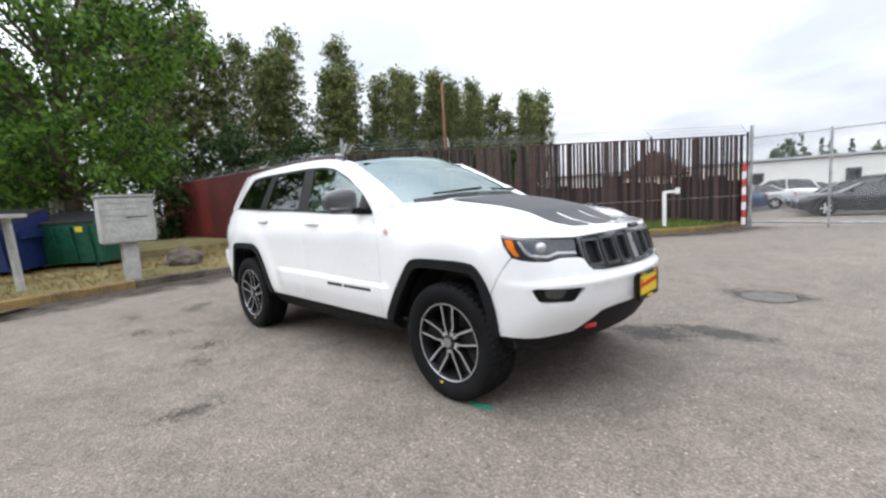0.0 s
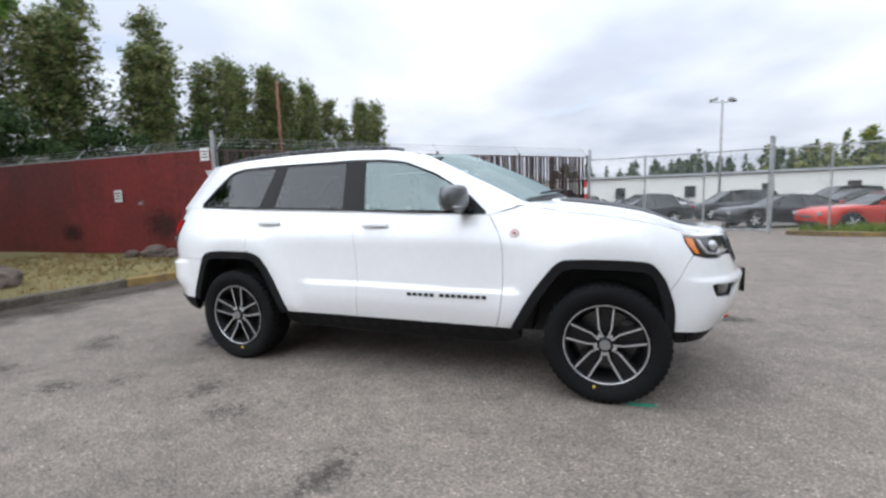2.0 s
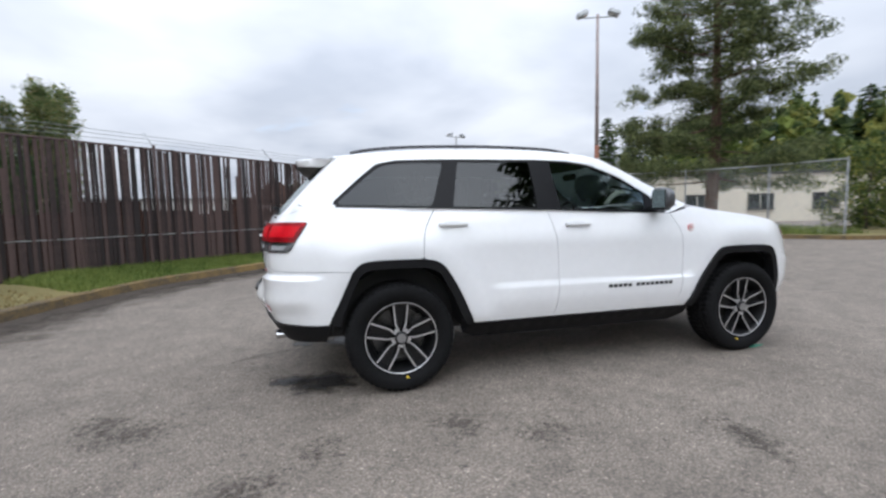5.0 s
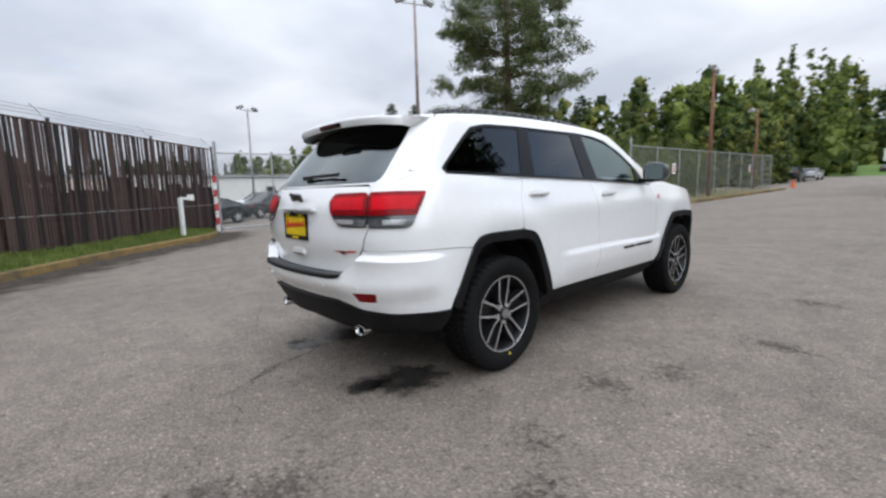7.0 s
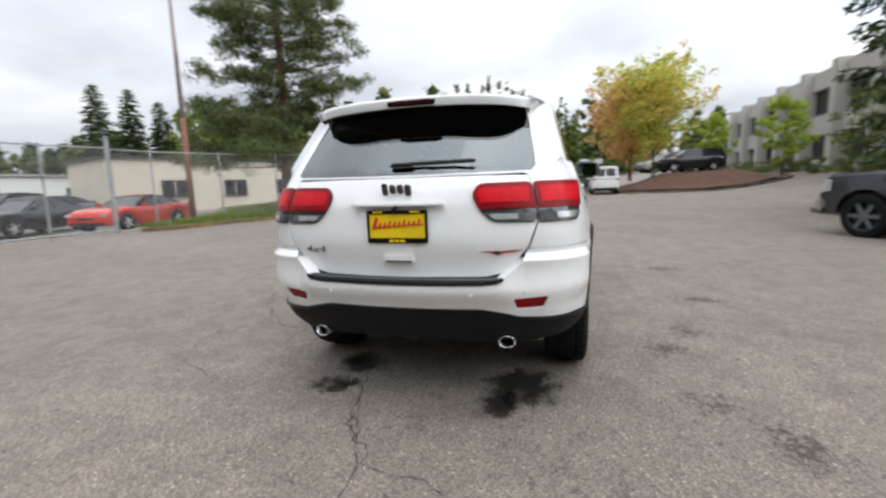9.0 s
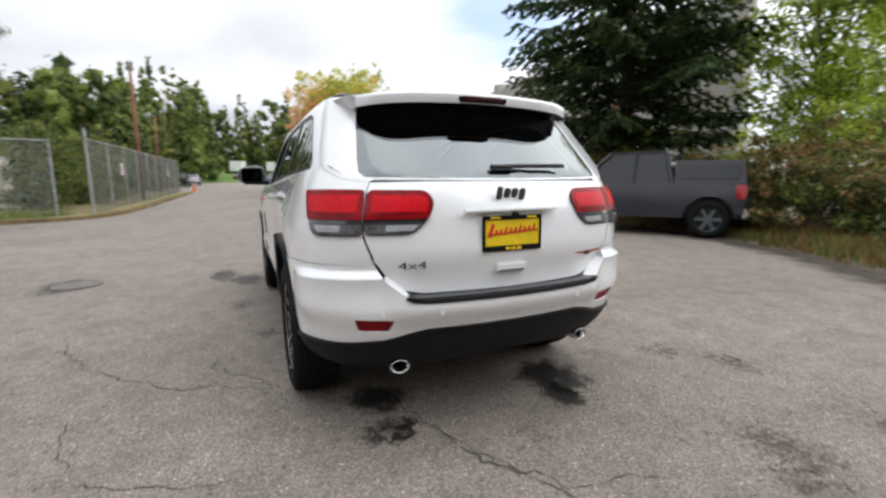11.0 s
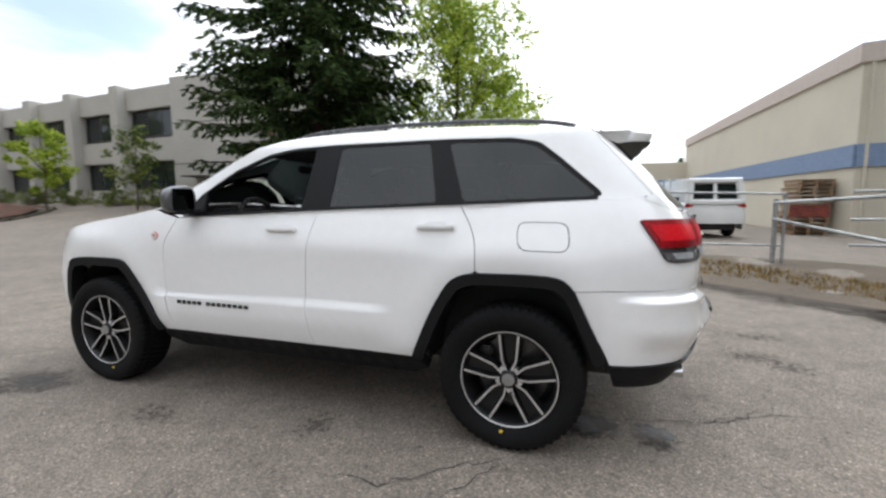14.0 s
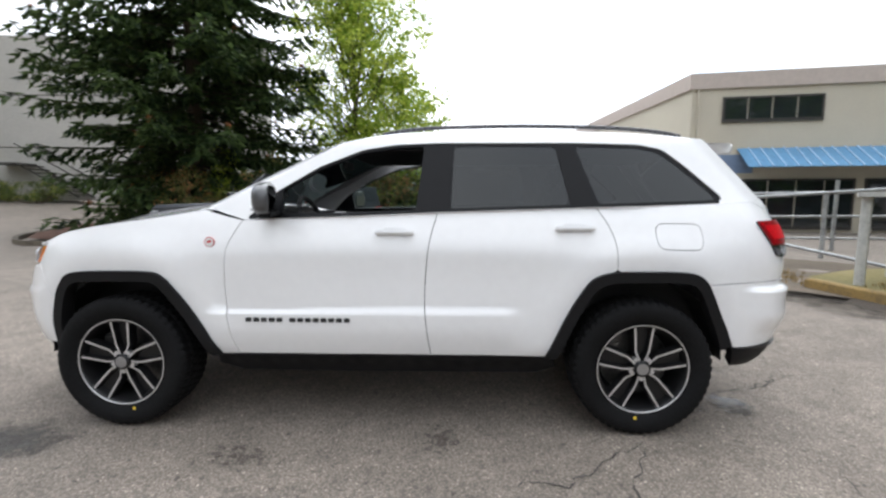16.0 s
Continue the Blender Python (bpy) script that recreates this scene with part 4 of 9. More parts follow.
spruce_at = (8.6, -12.1)
spruce("dense dark green spruce with branches to the ground", (*spruce_at, ground_z(*spruce_at)), 17.5, 5.7, 21)
limb_tree("bright yellow-green young tree behind the bushes", (3.6, -14.6, 0.0), 9.8, 2.8, "leaf_lime", 22, low=0.12, leaf=0.085, limbs=64, per=20, trunk_r=0.14, rise=1.1, clump=.75)
pine_at = (14.0, 11.7)
def pine(label, at, height, radius, seed):
    """An old pine: a bare leaning trunk, long limbs and flat clumps of needles."""
    rnd = random.Random(seed)
    t = thing("conifer", label, "tree", at, 0)
    bm = B()
    trunk = [Vector((.12 * math.sin(k * .9), .10 * math.cos(k * .7), height * k / 8)) for k in range(9)]
    for k in range(8):
        rod(bm, trunk[k], trunk[k + 1], .27 * (1 - k / 8.6), .27 * (1 - (k + 1) / 8.6), seg=9, caps=False)
    clumps = []
    for k in range(92):
        f = .12 + .86 * (k + rnd.random()) / 92
        a = k * 2.4 + rnd.uniform(-.5, .5)
        reach = radius * (1 - f) ** .5 * rnd.choice((.45, .7, .85, 1.0, 1.12)) * rnd.uniform(.9, 1.1) + .2
        p0 = trunk[int(f * 8)].lerp(trunk[min(8, int(f * 8) + 1)], f * 8 % 1)
        sag = rnd.uniform(-.30, .10)
        for g in np.linspace(.15, 1.0, max(4, int(reach * 2.6))):
            p = p0 + Vector((math.cos(a) * reach * g, math.sin(a) * reach * g, reach * (sag * g + .16 * g ** 3)))
            q = p0 + Vector((math.cos(a) * reach * (g - .15), math.sin(a) * reach * (g - .15), reach * (sag * (g - .15) + .16 * (g - .15) ** 3)))
            rod(bm, q, p, .045 * (1.15 - g), .04 * (1.08 - g), seg=5, caps=False)
            if g < .35:
                continue
            for _ in range(3):
                w = .28 * reach * (1.15 - g) + .10
                clumps.append((p + Vector((rnd.gauss(0, w), rnd.gauss(0, w), rnd.gauss(.08, .10))), rnd.uniform(.30, .56)))
    part("trunk", bm, "pine_bark", t, smooth=True)
    vs, fs = leaf_cloud(rnd, clumps, 74, .11, .4, flat=.55)
    raw("crown", vs, fs, "needle_pine", t)
    return t


pine("tall old pine with reddish trunk and drooping clumped branches", (*pine_at, 0.4), 14.5, 4.0, 23)
for i, (x, y, h, r, m_) in enumerate(((30.4, -6.9, 7.6, 3.6, "leaf_autumn"), (34.0, -5.9, 7.2, 3.3, "leaf_orange"), (38.5, -6.4, 7.6, 3.2, "leaf_orange"))):
    limb_tree("tree with yellow, green and orange autumn leaves", (x, y, ground_z(x, y) + 0.65), h, r, m_, 31 + i, low=0.24, leaf=0.13, limbs=46, per=13, trunk_r=0.11, group="autumn trees", rise=1.1, clump=.8)
rnd = random.Random(41)
row = [(-24.5 + rnd.gauss(0, .9), y + rnd.gauss(0, .25)) for y in np.linspace(2, 43, 36)]
kinds = [limb_tree("tall slender tree with pale trunk behind the fence", (-24 + j, 4 + 3 * j, 0), (13.6, 12.4, 13.0)[j], (2.2, 1.8, 2.1)[j], "leaf_birch", 42 + j, low=0.22, leaf=0.11, limbs=56, per=11, bark="birch_bark", trunk_r=0.11, group="tree row", rise=1.6, steps=6, clump=.85) for j in range(3)]
for i, (x, y) in enumerate(row):
    sc = rnd.uniform(0.82, 1.09) * (1.0 if y < 20 else .94)
    m = pose(x, float(y), 0, 0, 0, rnd.uniform(0, 360))
    c = kinds[i] if i < 3 else copy_thing(kinds[i % 3], m)
    c.matrix_basis = m
    c.scale = (sc, sc, sc)
for i in range(9):
    x, y = -21.5 + rnd.gauss(0, .6), -2 + 4.4 * i
    if i == 0:
        shrub0 = broadleaf("dense dark shrub behind the fence", (x, y, 0), 5.2, 2.6, "leaf_dark", 61, low=0.05, leaf=0.12, clump_n=90, per=70, group="shrubs")
    else:
        copy_thing(shrub0, pose(x, y, 0, 0, 0, 50 * i))

# far woods: many trees as one mass each on the rising land
def woods(name, label, spots, leaf_m, seed, hmin, hmax, per=12, leaf=0.20, pointed=0.3, boughs=44):
    """Many trees as one mass: each a stem of leafy boughs, dense within and ragged at the outline."""
    rnd = random.Random(seed)
    vs, fs = [], []
    for x, y in spots:
        z, h = ground_z(x, y), rnd.uniform(hmin, hmax)
        pt = rnd.random() < pointed
        wide = rnd.uniform(.8, 1.25)
        clumps = []
        for k in range(boughs):
            f = ((k + rnd.random()) / boughs) ** (1.25 if pt else 1.0)
            r = h * wide * (0.17 * (1 - f) ** .85 if pt else 0.19 * math.sin(math.pi * (0.16 + 0.80 * f))) * rnd.random() ** .5
            a = rnd.uniform(0, 6.2832)
            clumps.append((Vector((x + r * math.cos(a), y + r * math.sin(a), z + h * (0.04 + 0.95 * f))), h * (0.050 * (1.1 - f) + .012 if pt else 0.062) * rnd.uniform(.7, 1.3)))
        for c, r in clumps:                      # the dense inside of each bough
            k, d = len(vs), Vector((rnd.gauss(0, 1), rnd.gauss(0, 1), rnd.gauss(0, .4))).normalized()
            e = d.orthogonal().normalized()
            g = d.cross(e)
            q = r * .95
            vs.extend((c + d * q, c + e * q, c + g * q, c - d * q, c - e * q, c - g * q))
            fs.extend((i + k, j + k, m + k) for i in (0, 3) for j, m in ((1, 2), (2, 4), (4, 5), (5, 1)))
        v, f2 = leaf_cloud(rnd, [(c, r * 1.5) for c, r in clumps], per, leaf * (0.7 if pt else .85), shape=1.5)
        k = len(vs)
        vs += v
        fs += [tuple(i + k for i in q) for q in f2]
    return tagged(raw(name, vs, fs, leaf_m), label, "woods", kind="stuff")


def arc(a0, a1, d0, d1, n, seed):
    rnd = random.Random(seed)
    return [(rnd.uniform(d0, d1) * math.cos(a), rnd.uniform(d0, d1) * math.sin(a)) for a in (radians(rnd.uniform(a0, a1)) for _ in range(n))]


woods("woods", "green wooded slope beyond the road", arc(10, 44, 52, 85, 100, 71), "leaf_forest", 71, 7.5, 13.5, pointed=.5)
woods("woods", "yellow-green trees on the wooded slope", arc(10, 44, 50, 72, 34, 78), "leaf_slope", 78, 7.5, 12.5, pointed=0.35)
woods("woods", "pale slender trees at the end of the road", arc(4, 14, 80, 115, 22, 79) + arc(-4, 4, 112, 150, 9, 80), "leaf_slope", 79, 12, 20, leaf=0.3, pointed=0.85)
woods("woods", "far woods behind the car lot", arc(38, 96, 95, 140, 150, 72), "leaf_dark", 72, 6, 11, boughs=32, leaf=0.36)
woods("woods", "olive wooded rise behind the car lot", arc(36, 72, 78, 105, 80, 86), "leaf_forest", 86, 6, 11, boughs=32, leaf=0.3)
woods("woods", "far trees at the end of the road", arc(4, 12, 90, 150, 46, 73) + arc(-4, 4, 118, 160, 20, 81) + arc(-8, -4, 95, 140, 16, 82), "leaf_forest", 73, 12, 23, boughs=32, leaf=0.36, pointed=0.8)
region("grass_bank", [(80, -8.5), (80, 7.5), (118, 10), (118, -12)], lambda p: ground_z(*p) + .02 + 1.3 * smooth01(81, 88, p[0]) * smooth01(-12, -8, p[1]) * smooth01(10, 7, p[1]), "grass", "sunlit green grass bank at the end of the road", "grass bank", 1.5)
woods("woods", "low green thicket below the wooded slope", arc(9, 40, 46, 56, 60, 77), "leaf_forest", 77, 3.5, 7)
woods("woods", "far trees past the concrete building", arc(-24, -8, 85, 130, 22, 74), "leaf_forest", 74, 7, 12, boughs=32, leaf=0.34)
woods("woods", "dark far trees behind the neighbouring lot", arc(236, 284, 60, 90, 40, 75), "leaf_dark", 75, 4, 8, leaf=0.26)
woods("woods", "trees round the yard behind the mailbox", arc(178, 222, 32, 55, 40, 76), "leaf_dark", 76, 7, 12, leaf=0.26)
for i in range(7):
    x, y = 17.2 + 2.3 * i, 8.0 + .7 * (i % 2)
    if i == 0:
        thicket0 = broadleaf("leafy green thicket behind the street fence", (x, y, .2), 3.1, 1.7, "leaf_forest", 66, low=.03, leaf=.07, clump_n=90, per=50, trunk_r=.05, group="thicket")
    else:
        copy_thing(thicket0, pose(x, y, ground_z(x, y), 0, 0, 67 * i)).scale = (1, 1, (.85, 1.1, 1.0)[i % 3])
conif_pts = [(52, 30), (41, 52), (60, 22), (64, 48), (37.5, 53), (44, 50.5)]
for i, (x, y) in enumerate(conif_pts):
    if i == 0:
        fir0 = conifer("dark fir on the wooded slope", (x, y, ground_z(x, y)), 13, 3.3, "needle", 80, leaf=0.5, whorls=30, per=9, dens=26, group="firs")
    else:
        copy_thing(fir0, pose(x, y, ground_z(x, y), 0, 0, 61 * i)).scale = (1, 1, (.92, 1.1, 1.0)[i % 3])


# ---- poles ----
def light_pole(label, at, h, heads, material="grey_pole", r=0.09, rz=0.0, two_tone=False):
    t = thing("lamp_post", label, "lamp post", at, rz)
    mid_ = h * .42 if two_tone else h
    bm = B(); rod(bm, (0, 0, -0.2), (0, 0, mid_), r, r * (.8 if two_tone else .6), seg=10)
    part("pole", bm, material, t, smooth=True)
    if two_tone:
        bm = B(); rod(bm, (0, 0, mid_), (0, 0, h), r * .72, r * .45, seg=10)
        part("upper_pole", bm, "pale_pole", t, "weathered pale upper length", smooth=True)
    bm = B(); rod(bm, (-0.55 if heads > 1 else 0, 0, h - 0.12), (0.6, 0, h - 0.12), 0.03, seg=6)
    part("arm", bm, "galv", t)
    for k in range(heads):
        x = 0.62 if k == 0 else -0.58
        bm = B()
        box(bm, (x, 0, h + 0.02), (0.46, 0.36, 0.2), ry=22 if x > 0 else -22, bevel=0.05)
        head = part("lamp_head", bm, "galv", t)
        bm = B(); box(bm, (x, 0, h - 0.075), (0.34, 0.26, 0.02), ry=18 if x > 0 else -18)
        part("lens", bm, "white_paint", head)
    return t


light_pole("tall pole, rust-brown below and pale above, with two floodlights", (8.7, 12.15, 0.1), 8.75, 2, "wood_pole", 0.11, -20, two_tone=True)
light_pole("tall grey lamp post in the car lot", (8.0, 29.9, -0.38), 7.5, 2, "grey_pole", 0.09, 20)
light_pole("brown lamp post at the street fence", (26.2, 6.3, 0.3), 7.4, 2, "wood_pole", 0.11, 10)
light_pole("lamp post at the end of the street fence", (41.5, 7.5, 0.5), 6.6, 1, "wood_pole", 0.1, 60)
light_pole("far utility pole behind the tree row", (-22.0, 24.0, 0), 10.5, 1, "wood_pole", 0.14, 0)

# ---- buildings ----
def wall_box(bm, c, s, rz=0):
    return box(bm, c, s, rz=rz)


def window(parent, at, w, h, rz, depth=0.12, mull=2):
    """A window set into a wall that faces along -y before it is turned."""
    t = new("window"); t.parent = parent
    t.matrix_basis = pose(*at, 0, 0, rz)
    bm = B()
    for x in (-w / 2, w / 2):
        box(bm, (x, 0, 0), (0.07, depth, h + 0.07))
    for z in (-h / 2, h / 2):
        box(bm, (0, 0, z), (w - 0.07, depth, 0.07))
    part("window_frame", bm, "frame_dark", t)
    for k in range(mull):
        bm = B(); box(bm, (-w / 2 + w * (k + 0.5) / mull, depth * 0.2, 0), (w / mull - 0.06, 0.02, h - 0.06))
        part("pane", bm, "dark_glass", t)
    bm = B(); box(bm, (0, -0.05, -h / 2 - 0.06), (w + 0.1, depth + 0.1, 0.05))
    part("sill", bm, "frame_dark", t)
    return t


# long white shed behind the car lot
shed = thing("long_shed", "long low white shed behind the car lot", "building")
bm = B(); box(bm, (8, 46, 1.15), (70, 9, 3.3))
part("wall", bm, "white_wall", shed)
bm = B(); box(bm, (8, 46, 2.85), (70.6, 9.6, 0.16), rx=-1.2)
part("roof", bm, "galv", shed)
for i in range(11):
    window(shed, (-21 + 5.8 * i, 41.47, 1.45), 0.8, 0.9, 0, mull=1)

# cream building behind the pine
b = thing("low_cream_building", "low cream building behind the chain-link fence", "building")
bm = B(); box(bm, (31, 26, 1.5), (26, 8, 4.0), rz=-22)
part("wall", bm, "cream_wall", b)
bm = B(); box(bm, (31, 26, 3.56), (26.4, 8.4, 0.16), rz=-22)
part("roof", bm, "frame_dark", b)
for i in range(5):
    d = -9 + 4.4 * i
    a = radians(-22)
    window(b, (31 + d * math.cos(a) + 4.02 * math.sin(a), 26 + d * math.sin(a) - 4.02 * math.cos(a), 1.5), 1.7, 1.1, -22, mull=2)

# grey concrete office building with piers
office = thing("concrete_office", "grey two-storey concrete building with tall piers and dark windows", "building")
OX, OY, OZ = 24.4, -19.3, 1.3


def office_face(n, dx, dy, rz, h, bay):
    for i in range(n):
        x, y = OX + dx * bay * (i + 0.5), OY + dy * bay * (i + 0.5)
        nx, ny = math.sin(radians(rz)), -math.cos(radians(rz))
        for z in (2.0, 5.6):
            bm = B(); box(bm, (x - nx * 0.3, y - ny * 0.3, OZ + z - 1.85 + 0.4 if z < 3 else OZ + z - 1.9), (bay, 0.5, 0.9 if z < 3 else 1.5), rz=rz)
            part("spandrel", bm, "concrete_wall", office)
            window(office, (x - nx * 0.45, y - ny * 0.45, OZ + z), bay - 1.0, 1.9, rz, mull=3)
        bm = B(); box(bm, (x - nx * 0.3, y - ny * 0.3, OZ + h - 0.75), (bay, 0.5, 1.4), rz=rz)
        part("parapet", bm, "concrete_wall", office)
        px, py = OX + dx * bay * (i + 1), OY + dy * bay * (i + 1)
        bm = B(); box(bm, (px, py, OZ + h / 2 + 0.06), (0.9, 1.1, h + 0.22), rz=rz, bevel=0.03)
        part("pier", bm, "concrete_wall", office)


# the solid end wall runs toward the neighbouring lot, the windowed front along the drive
off_dir = Vector((0.997, -0.07)).normalized()
office_face(7, off_dir.x, off_dir.y, math.degrees(math.atan2(off_dir.y, off_dir.x)) + 180, 7.9, 5.4)
bm = B(); box(bm, (OX + 19 * off_dir.x + 6.6 * off_dir.y, OY + 19 * off_dir.y - 6.6 * off_dir.x, OZ + 3.6), (38, 12, 7.4), rz=math.degrees(math.atan2(off_dir.y, off_dir.x)))
part("core", bm, "concrete_wall", office)
end_dir = Vector((-0.998, -0.06)).normalized()
bm = B(); L2 = 15
box(bm, (OX + end_dir.x * L2 / 2, OY + end_dir.y * L2 / 2, OZ + 4.0), (L2, 0.6, 8.2), rz=math.degrees(math.atan2(end_dir.y, end_dir.x)))
part("wall", bm, "concrete_wall", office)
for z in (2.6, 5.2):
    bm = B(); rzz = math.degrees(math.atan2(end_dir.y, end_dir.x))
    box(bm, (OX + end_dir.x * L2 / 2 + end_dir.y * 0.31, OY + end_dir.y * L2 / 2 - end_dir.x * 0.31, OZ + z), (L2, 0.02, 0.05), rz=rzz)
    part("joint", bm, "frame_dark", office)

# cream building with blue awning
cream = thing("cream_workshop", "cream two-storey building with blue band and blue metal awning", "building")
CX, CY, CH = -10.0, -15.8, 6.35
f_dir = Vector((-0.985, 0.17)).normalized()       # along the front
s_dir = Vector((0.055, -0.998)).normalized()       # along the side, away from the yard
fr, sr = math.degrees(math.atan2(f_dir.y, f_dir.x)), math.degrees(math.atan2(s_dir.y, s_dir.x))


def on_front(d, out, z):
    return (CX + f_dir.x * d + f_dir.y * out, CY + f_dir.y * d - f_dir.x * out, z)


FL, SL = 26, 23.6
mid = Vector((CX, CY)) + f_dir * FL / 2 + s_dir * SL / 2
side_mid = Vector((CX, CY)) + s_dir * SL / 2
bm = B()
quad = [Vector((CX, CY)), Vector((CX, CY)) + f_dir * FL, Vector((CX, CY)) + f_dir * FL + s_dir * SL, Vector((CX, CY)) + s_dir * SL]
vv = [bm.verts.new((p.x, p.y, z)) for z in (-0.1, CH) for p in quad]
for f in ((0, 1, 5, 4), (1, 2, 6, 5), (2, 3, 7, 6), (3, 0, 4, 7), (4, 5, 6, 7), (3, 2, 1, 0)):
    bm.faces.new([vv[i] for i in f])
bmesh.ops.recalc_face_normals(bm, faces=bm.faces)
part("wall", bm, "cream_wall", cream)
bm = B(); box(bm, on_front(FL / 2, 0.03, CH - 0.28), (FL + 0.2, 0.14, 0.62), rz=fr); part("cornice", bm, "pink_band", cream)
bm = B(); p = side_mid + Vector((s_dir.y, -s_dir.x)) * -0.03; box(bm, (p.x, p.y, CH - 0.28), (SL, 0.14, 0.62), rz=sr); part("cornice", bm, "pink_band", cream)
bm = B(); box(bm, (p.x, p.y, 2.75), (SL, 0.09, 0.75), rz=sr); part("painted_band", bm, "blue_band", cream)
bm = B(); box(bm, on_front(1.2, 0.03, 2.75), (2.4, 0.08, 0.75), rz=fr); part("painted_band", bm, "blue_band", cream)
out = 1 if (Vector(on_front(0, 1, 0)[:2]) - Vector((CX, CY))).y > 0 else -1
for d in (2.95, 8.75, 14.5):
    w_ = window(cream, on_front(d, 0.02 * out, CH - 1.42), 3.5, .88, fr + 180, mull=4)
    for k in (-1, 1):                       # curtains drawn to the sides behind the glass
        bm = B(); box(bm, (k * 1.45, -.005, 0), (.42, .01, .76)); part("curtain", bm, "curtain", w_)
    if d < 3:
        bm = B(); box(bm, (.1, -.14, -.05), (.62, .02, .30), rx=-28, bevel=.004); part("open_vent", bm, "sign_white", w_, "white vent pane tilted open")
for d in (4.0, 8.4, 12.8):
    window(cream, on_front(d, 0.02 * out, 1.15), 4.0, 1.9, fr + 180, mull=4)
aw = new("awning"); aw.parent = cream
for i in range(34):
    d = 2.0 + 0.42 * i
    bm = B(); box(bm, on_front(d, 0.62 * out, 2.95), (0.40, 1.45, 0.03), rz=fr, rx=34)
    part("awning_panel", bm, "awning", aw)
    bm = B(); box(bm, on_front(d + 0.21, 0.62 * out, 2.98), (0.035, 1.46, 0.06), rz=fr, rx=34)
    part("seam", bm, "seam", aw)
bm = B(); rod(bm, on_front(0.25, 0.06 * out, 0), on_front(0.25, 0.06 * out, CH - 0.6), 0.05, seg=8); part("downpipe", bm, "cream_wall", cream)
# low wing at the far end
bm = B(); box(bm, (-5.9, -41.5, 2.25), (5.8, 5, 4.5))
part("wing", bm, "cream_wall", cream)

# ---- planting beds and the strip by the neighbouring lot ----
STRIP_EDGE = spline([(9.5, -9.4), (5.5, -9.0), (2.06, -8.05), (0.31, -7.40), (-0.95, -6.62), (-2.2, -5.70), (-3.3, -4.85), (-4.3, -3.9), (-5.1, -3.2), (-5.6, -2.6)], 5)
strip = STRIP_EDGE + [(-7.5, -4.5), (-9.5, -5.0), (-6.3, -7.8), (-3.0, -9.6), (0, -11.5), (4, -13), (10, -13)]
strip_z = lambda p: ground_z(*p) + 0.015 + 0.16 * smooth01(0, 1.1, line_dist(p, STRIP_EDGE)) * smooth01(-3.2, -1.5, p[0]) + 0.05 * noise.noise((p[0] * 1.1, p[1] * 1.1, 7)) * smooth01(0, .9, line_dist(p, STRIP_EDGE)) - .012 * smooth01(.25, 0, line_dist(p, STRIP_EDGE))
region("dirt_strip", strip[::-1], strip_z, "dirt", "bare brown dirt strip with dry weeds beside the neighbouring lot", "dirt strip", 0.35)
gutter(STRIP_EDGE, .9, "brown dirt and dry leaves along the edge of the dirt strip")
tufts("dry_tufts", "dry brown weeds along the dirt strip", scatter([(9, -9.8), (2, -8.7), (-2.2, -6.9), (-4.6, -4.6), (-5.6, -3.4), (-6.5, -4.6), (-3.4, -8.4), (0, -10.4), (8, -12)], 2600, 12), "blade_dry", 0.09, 5, 12, strip_z)
tufts("tall_dry_grass", "tall dry brown grass under the bushes", scatter([(8, -9.2), (2.2, -8.3), (0.4, -7.6), (-0.9, -6.9), (-2.2, -6.2), (-2.6, -7.0), (-0.4, -8.8), (3, -9.6), (8, -10.2)], 800, 15), "tall_blade", 0.22, 6, 15, strip_z)
tufts("green_weeds", "green weeds among the dry grass", scatter([(8, -9.2), (2.2, -8.25), (0.4, -7.55), (-0.9, -6.8), (-2.4, -5.95), (-2.6, -7.0), (-0.4, -8.8), (3, -9.6), (8, -10.2)], 900, 16), "blade", 0.16, 7, 16, strip_z)
tufts("pale_dry_grass", "short pale dry grass among the weeds", scatter([(8, -9.1), (2.2, -8.15), (0.4, -7.45), (-0.9, -6.7), (-2.4, -5.85), (-2.6, -7.0), (-0.4, -8.8), (3, -9.6), (8, -10.2)], 900, 17), "blade_dry", 0.13, 7, 17, strip_z)
tufts("weeds", "low green weeds along the dirt strip", scatter([(9, -9.6), (2, -8.5), (-2.0, -6.8), (-3.4, -5.8), (-3.2, -8.0), (0, -10.4), (8, -12)], 420, 13), "blade", 0.2, 5, 13, strip_z)
rnd = random.Random(14)


def bush(label, at, h, r, material, seed, group=""):
    rr = random.Random(seed)
    t = thing("bush", label, "bush", at, 0, group)
    bm = B()
    clumps = []
    for i in range(40):
        a, q = rr.uniform(0, 6.28), r * math.sqrt(rr.random())
        c = Vector((q * math.cos(a), q * math.sin(a), h * rr.uniform(0.15, 1.0) * (1.15 - 0.6 * q / r)))
        rod(bm, (c.x * 0.15, c.y * 0.15, -0.05), c, 0.014, 0.004, seg=4, caps=False)
        clumps.append((c, r * rr.uniform(0.16, 0.3)))
    part("stem", bm, "bark", t)
    vs, fs = leaf_cloud(rr, clumps, 60, 0.06)
    raw("leaves", vs, fs, material, t)
    return t


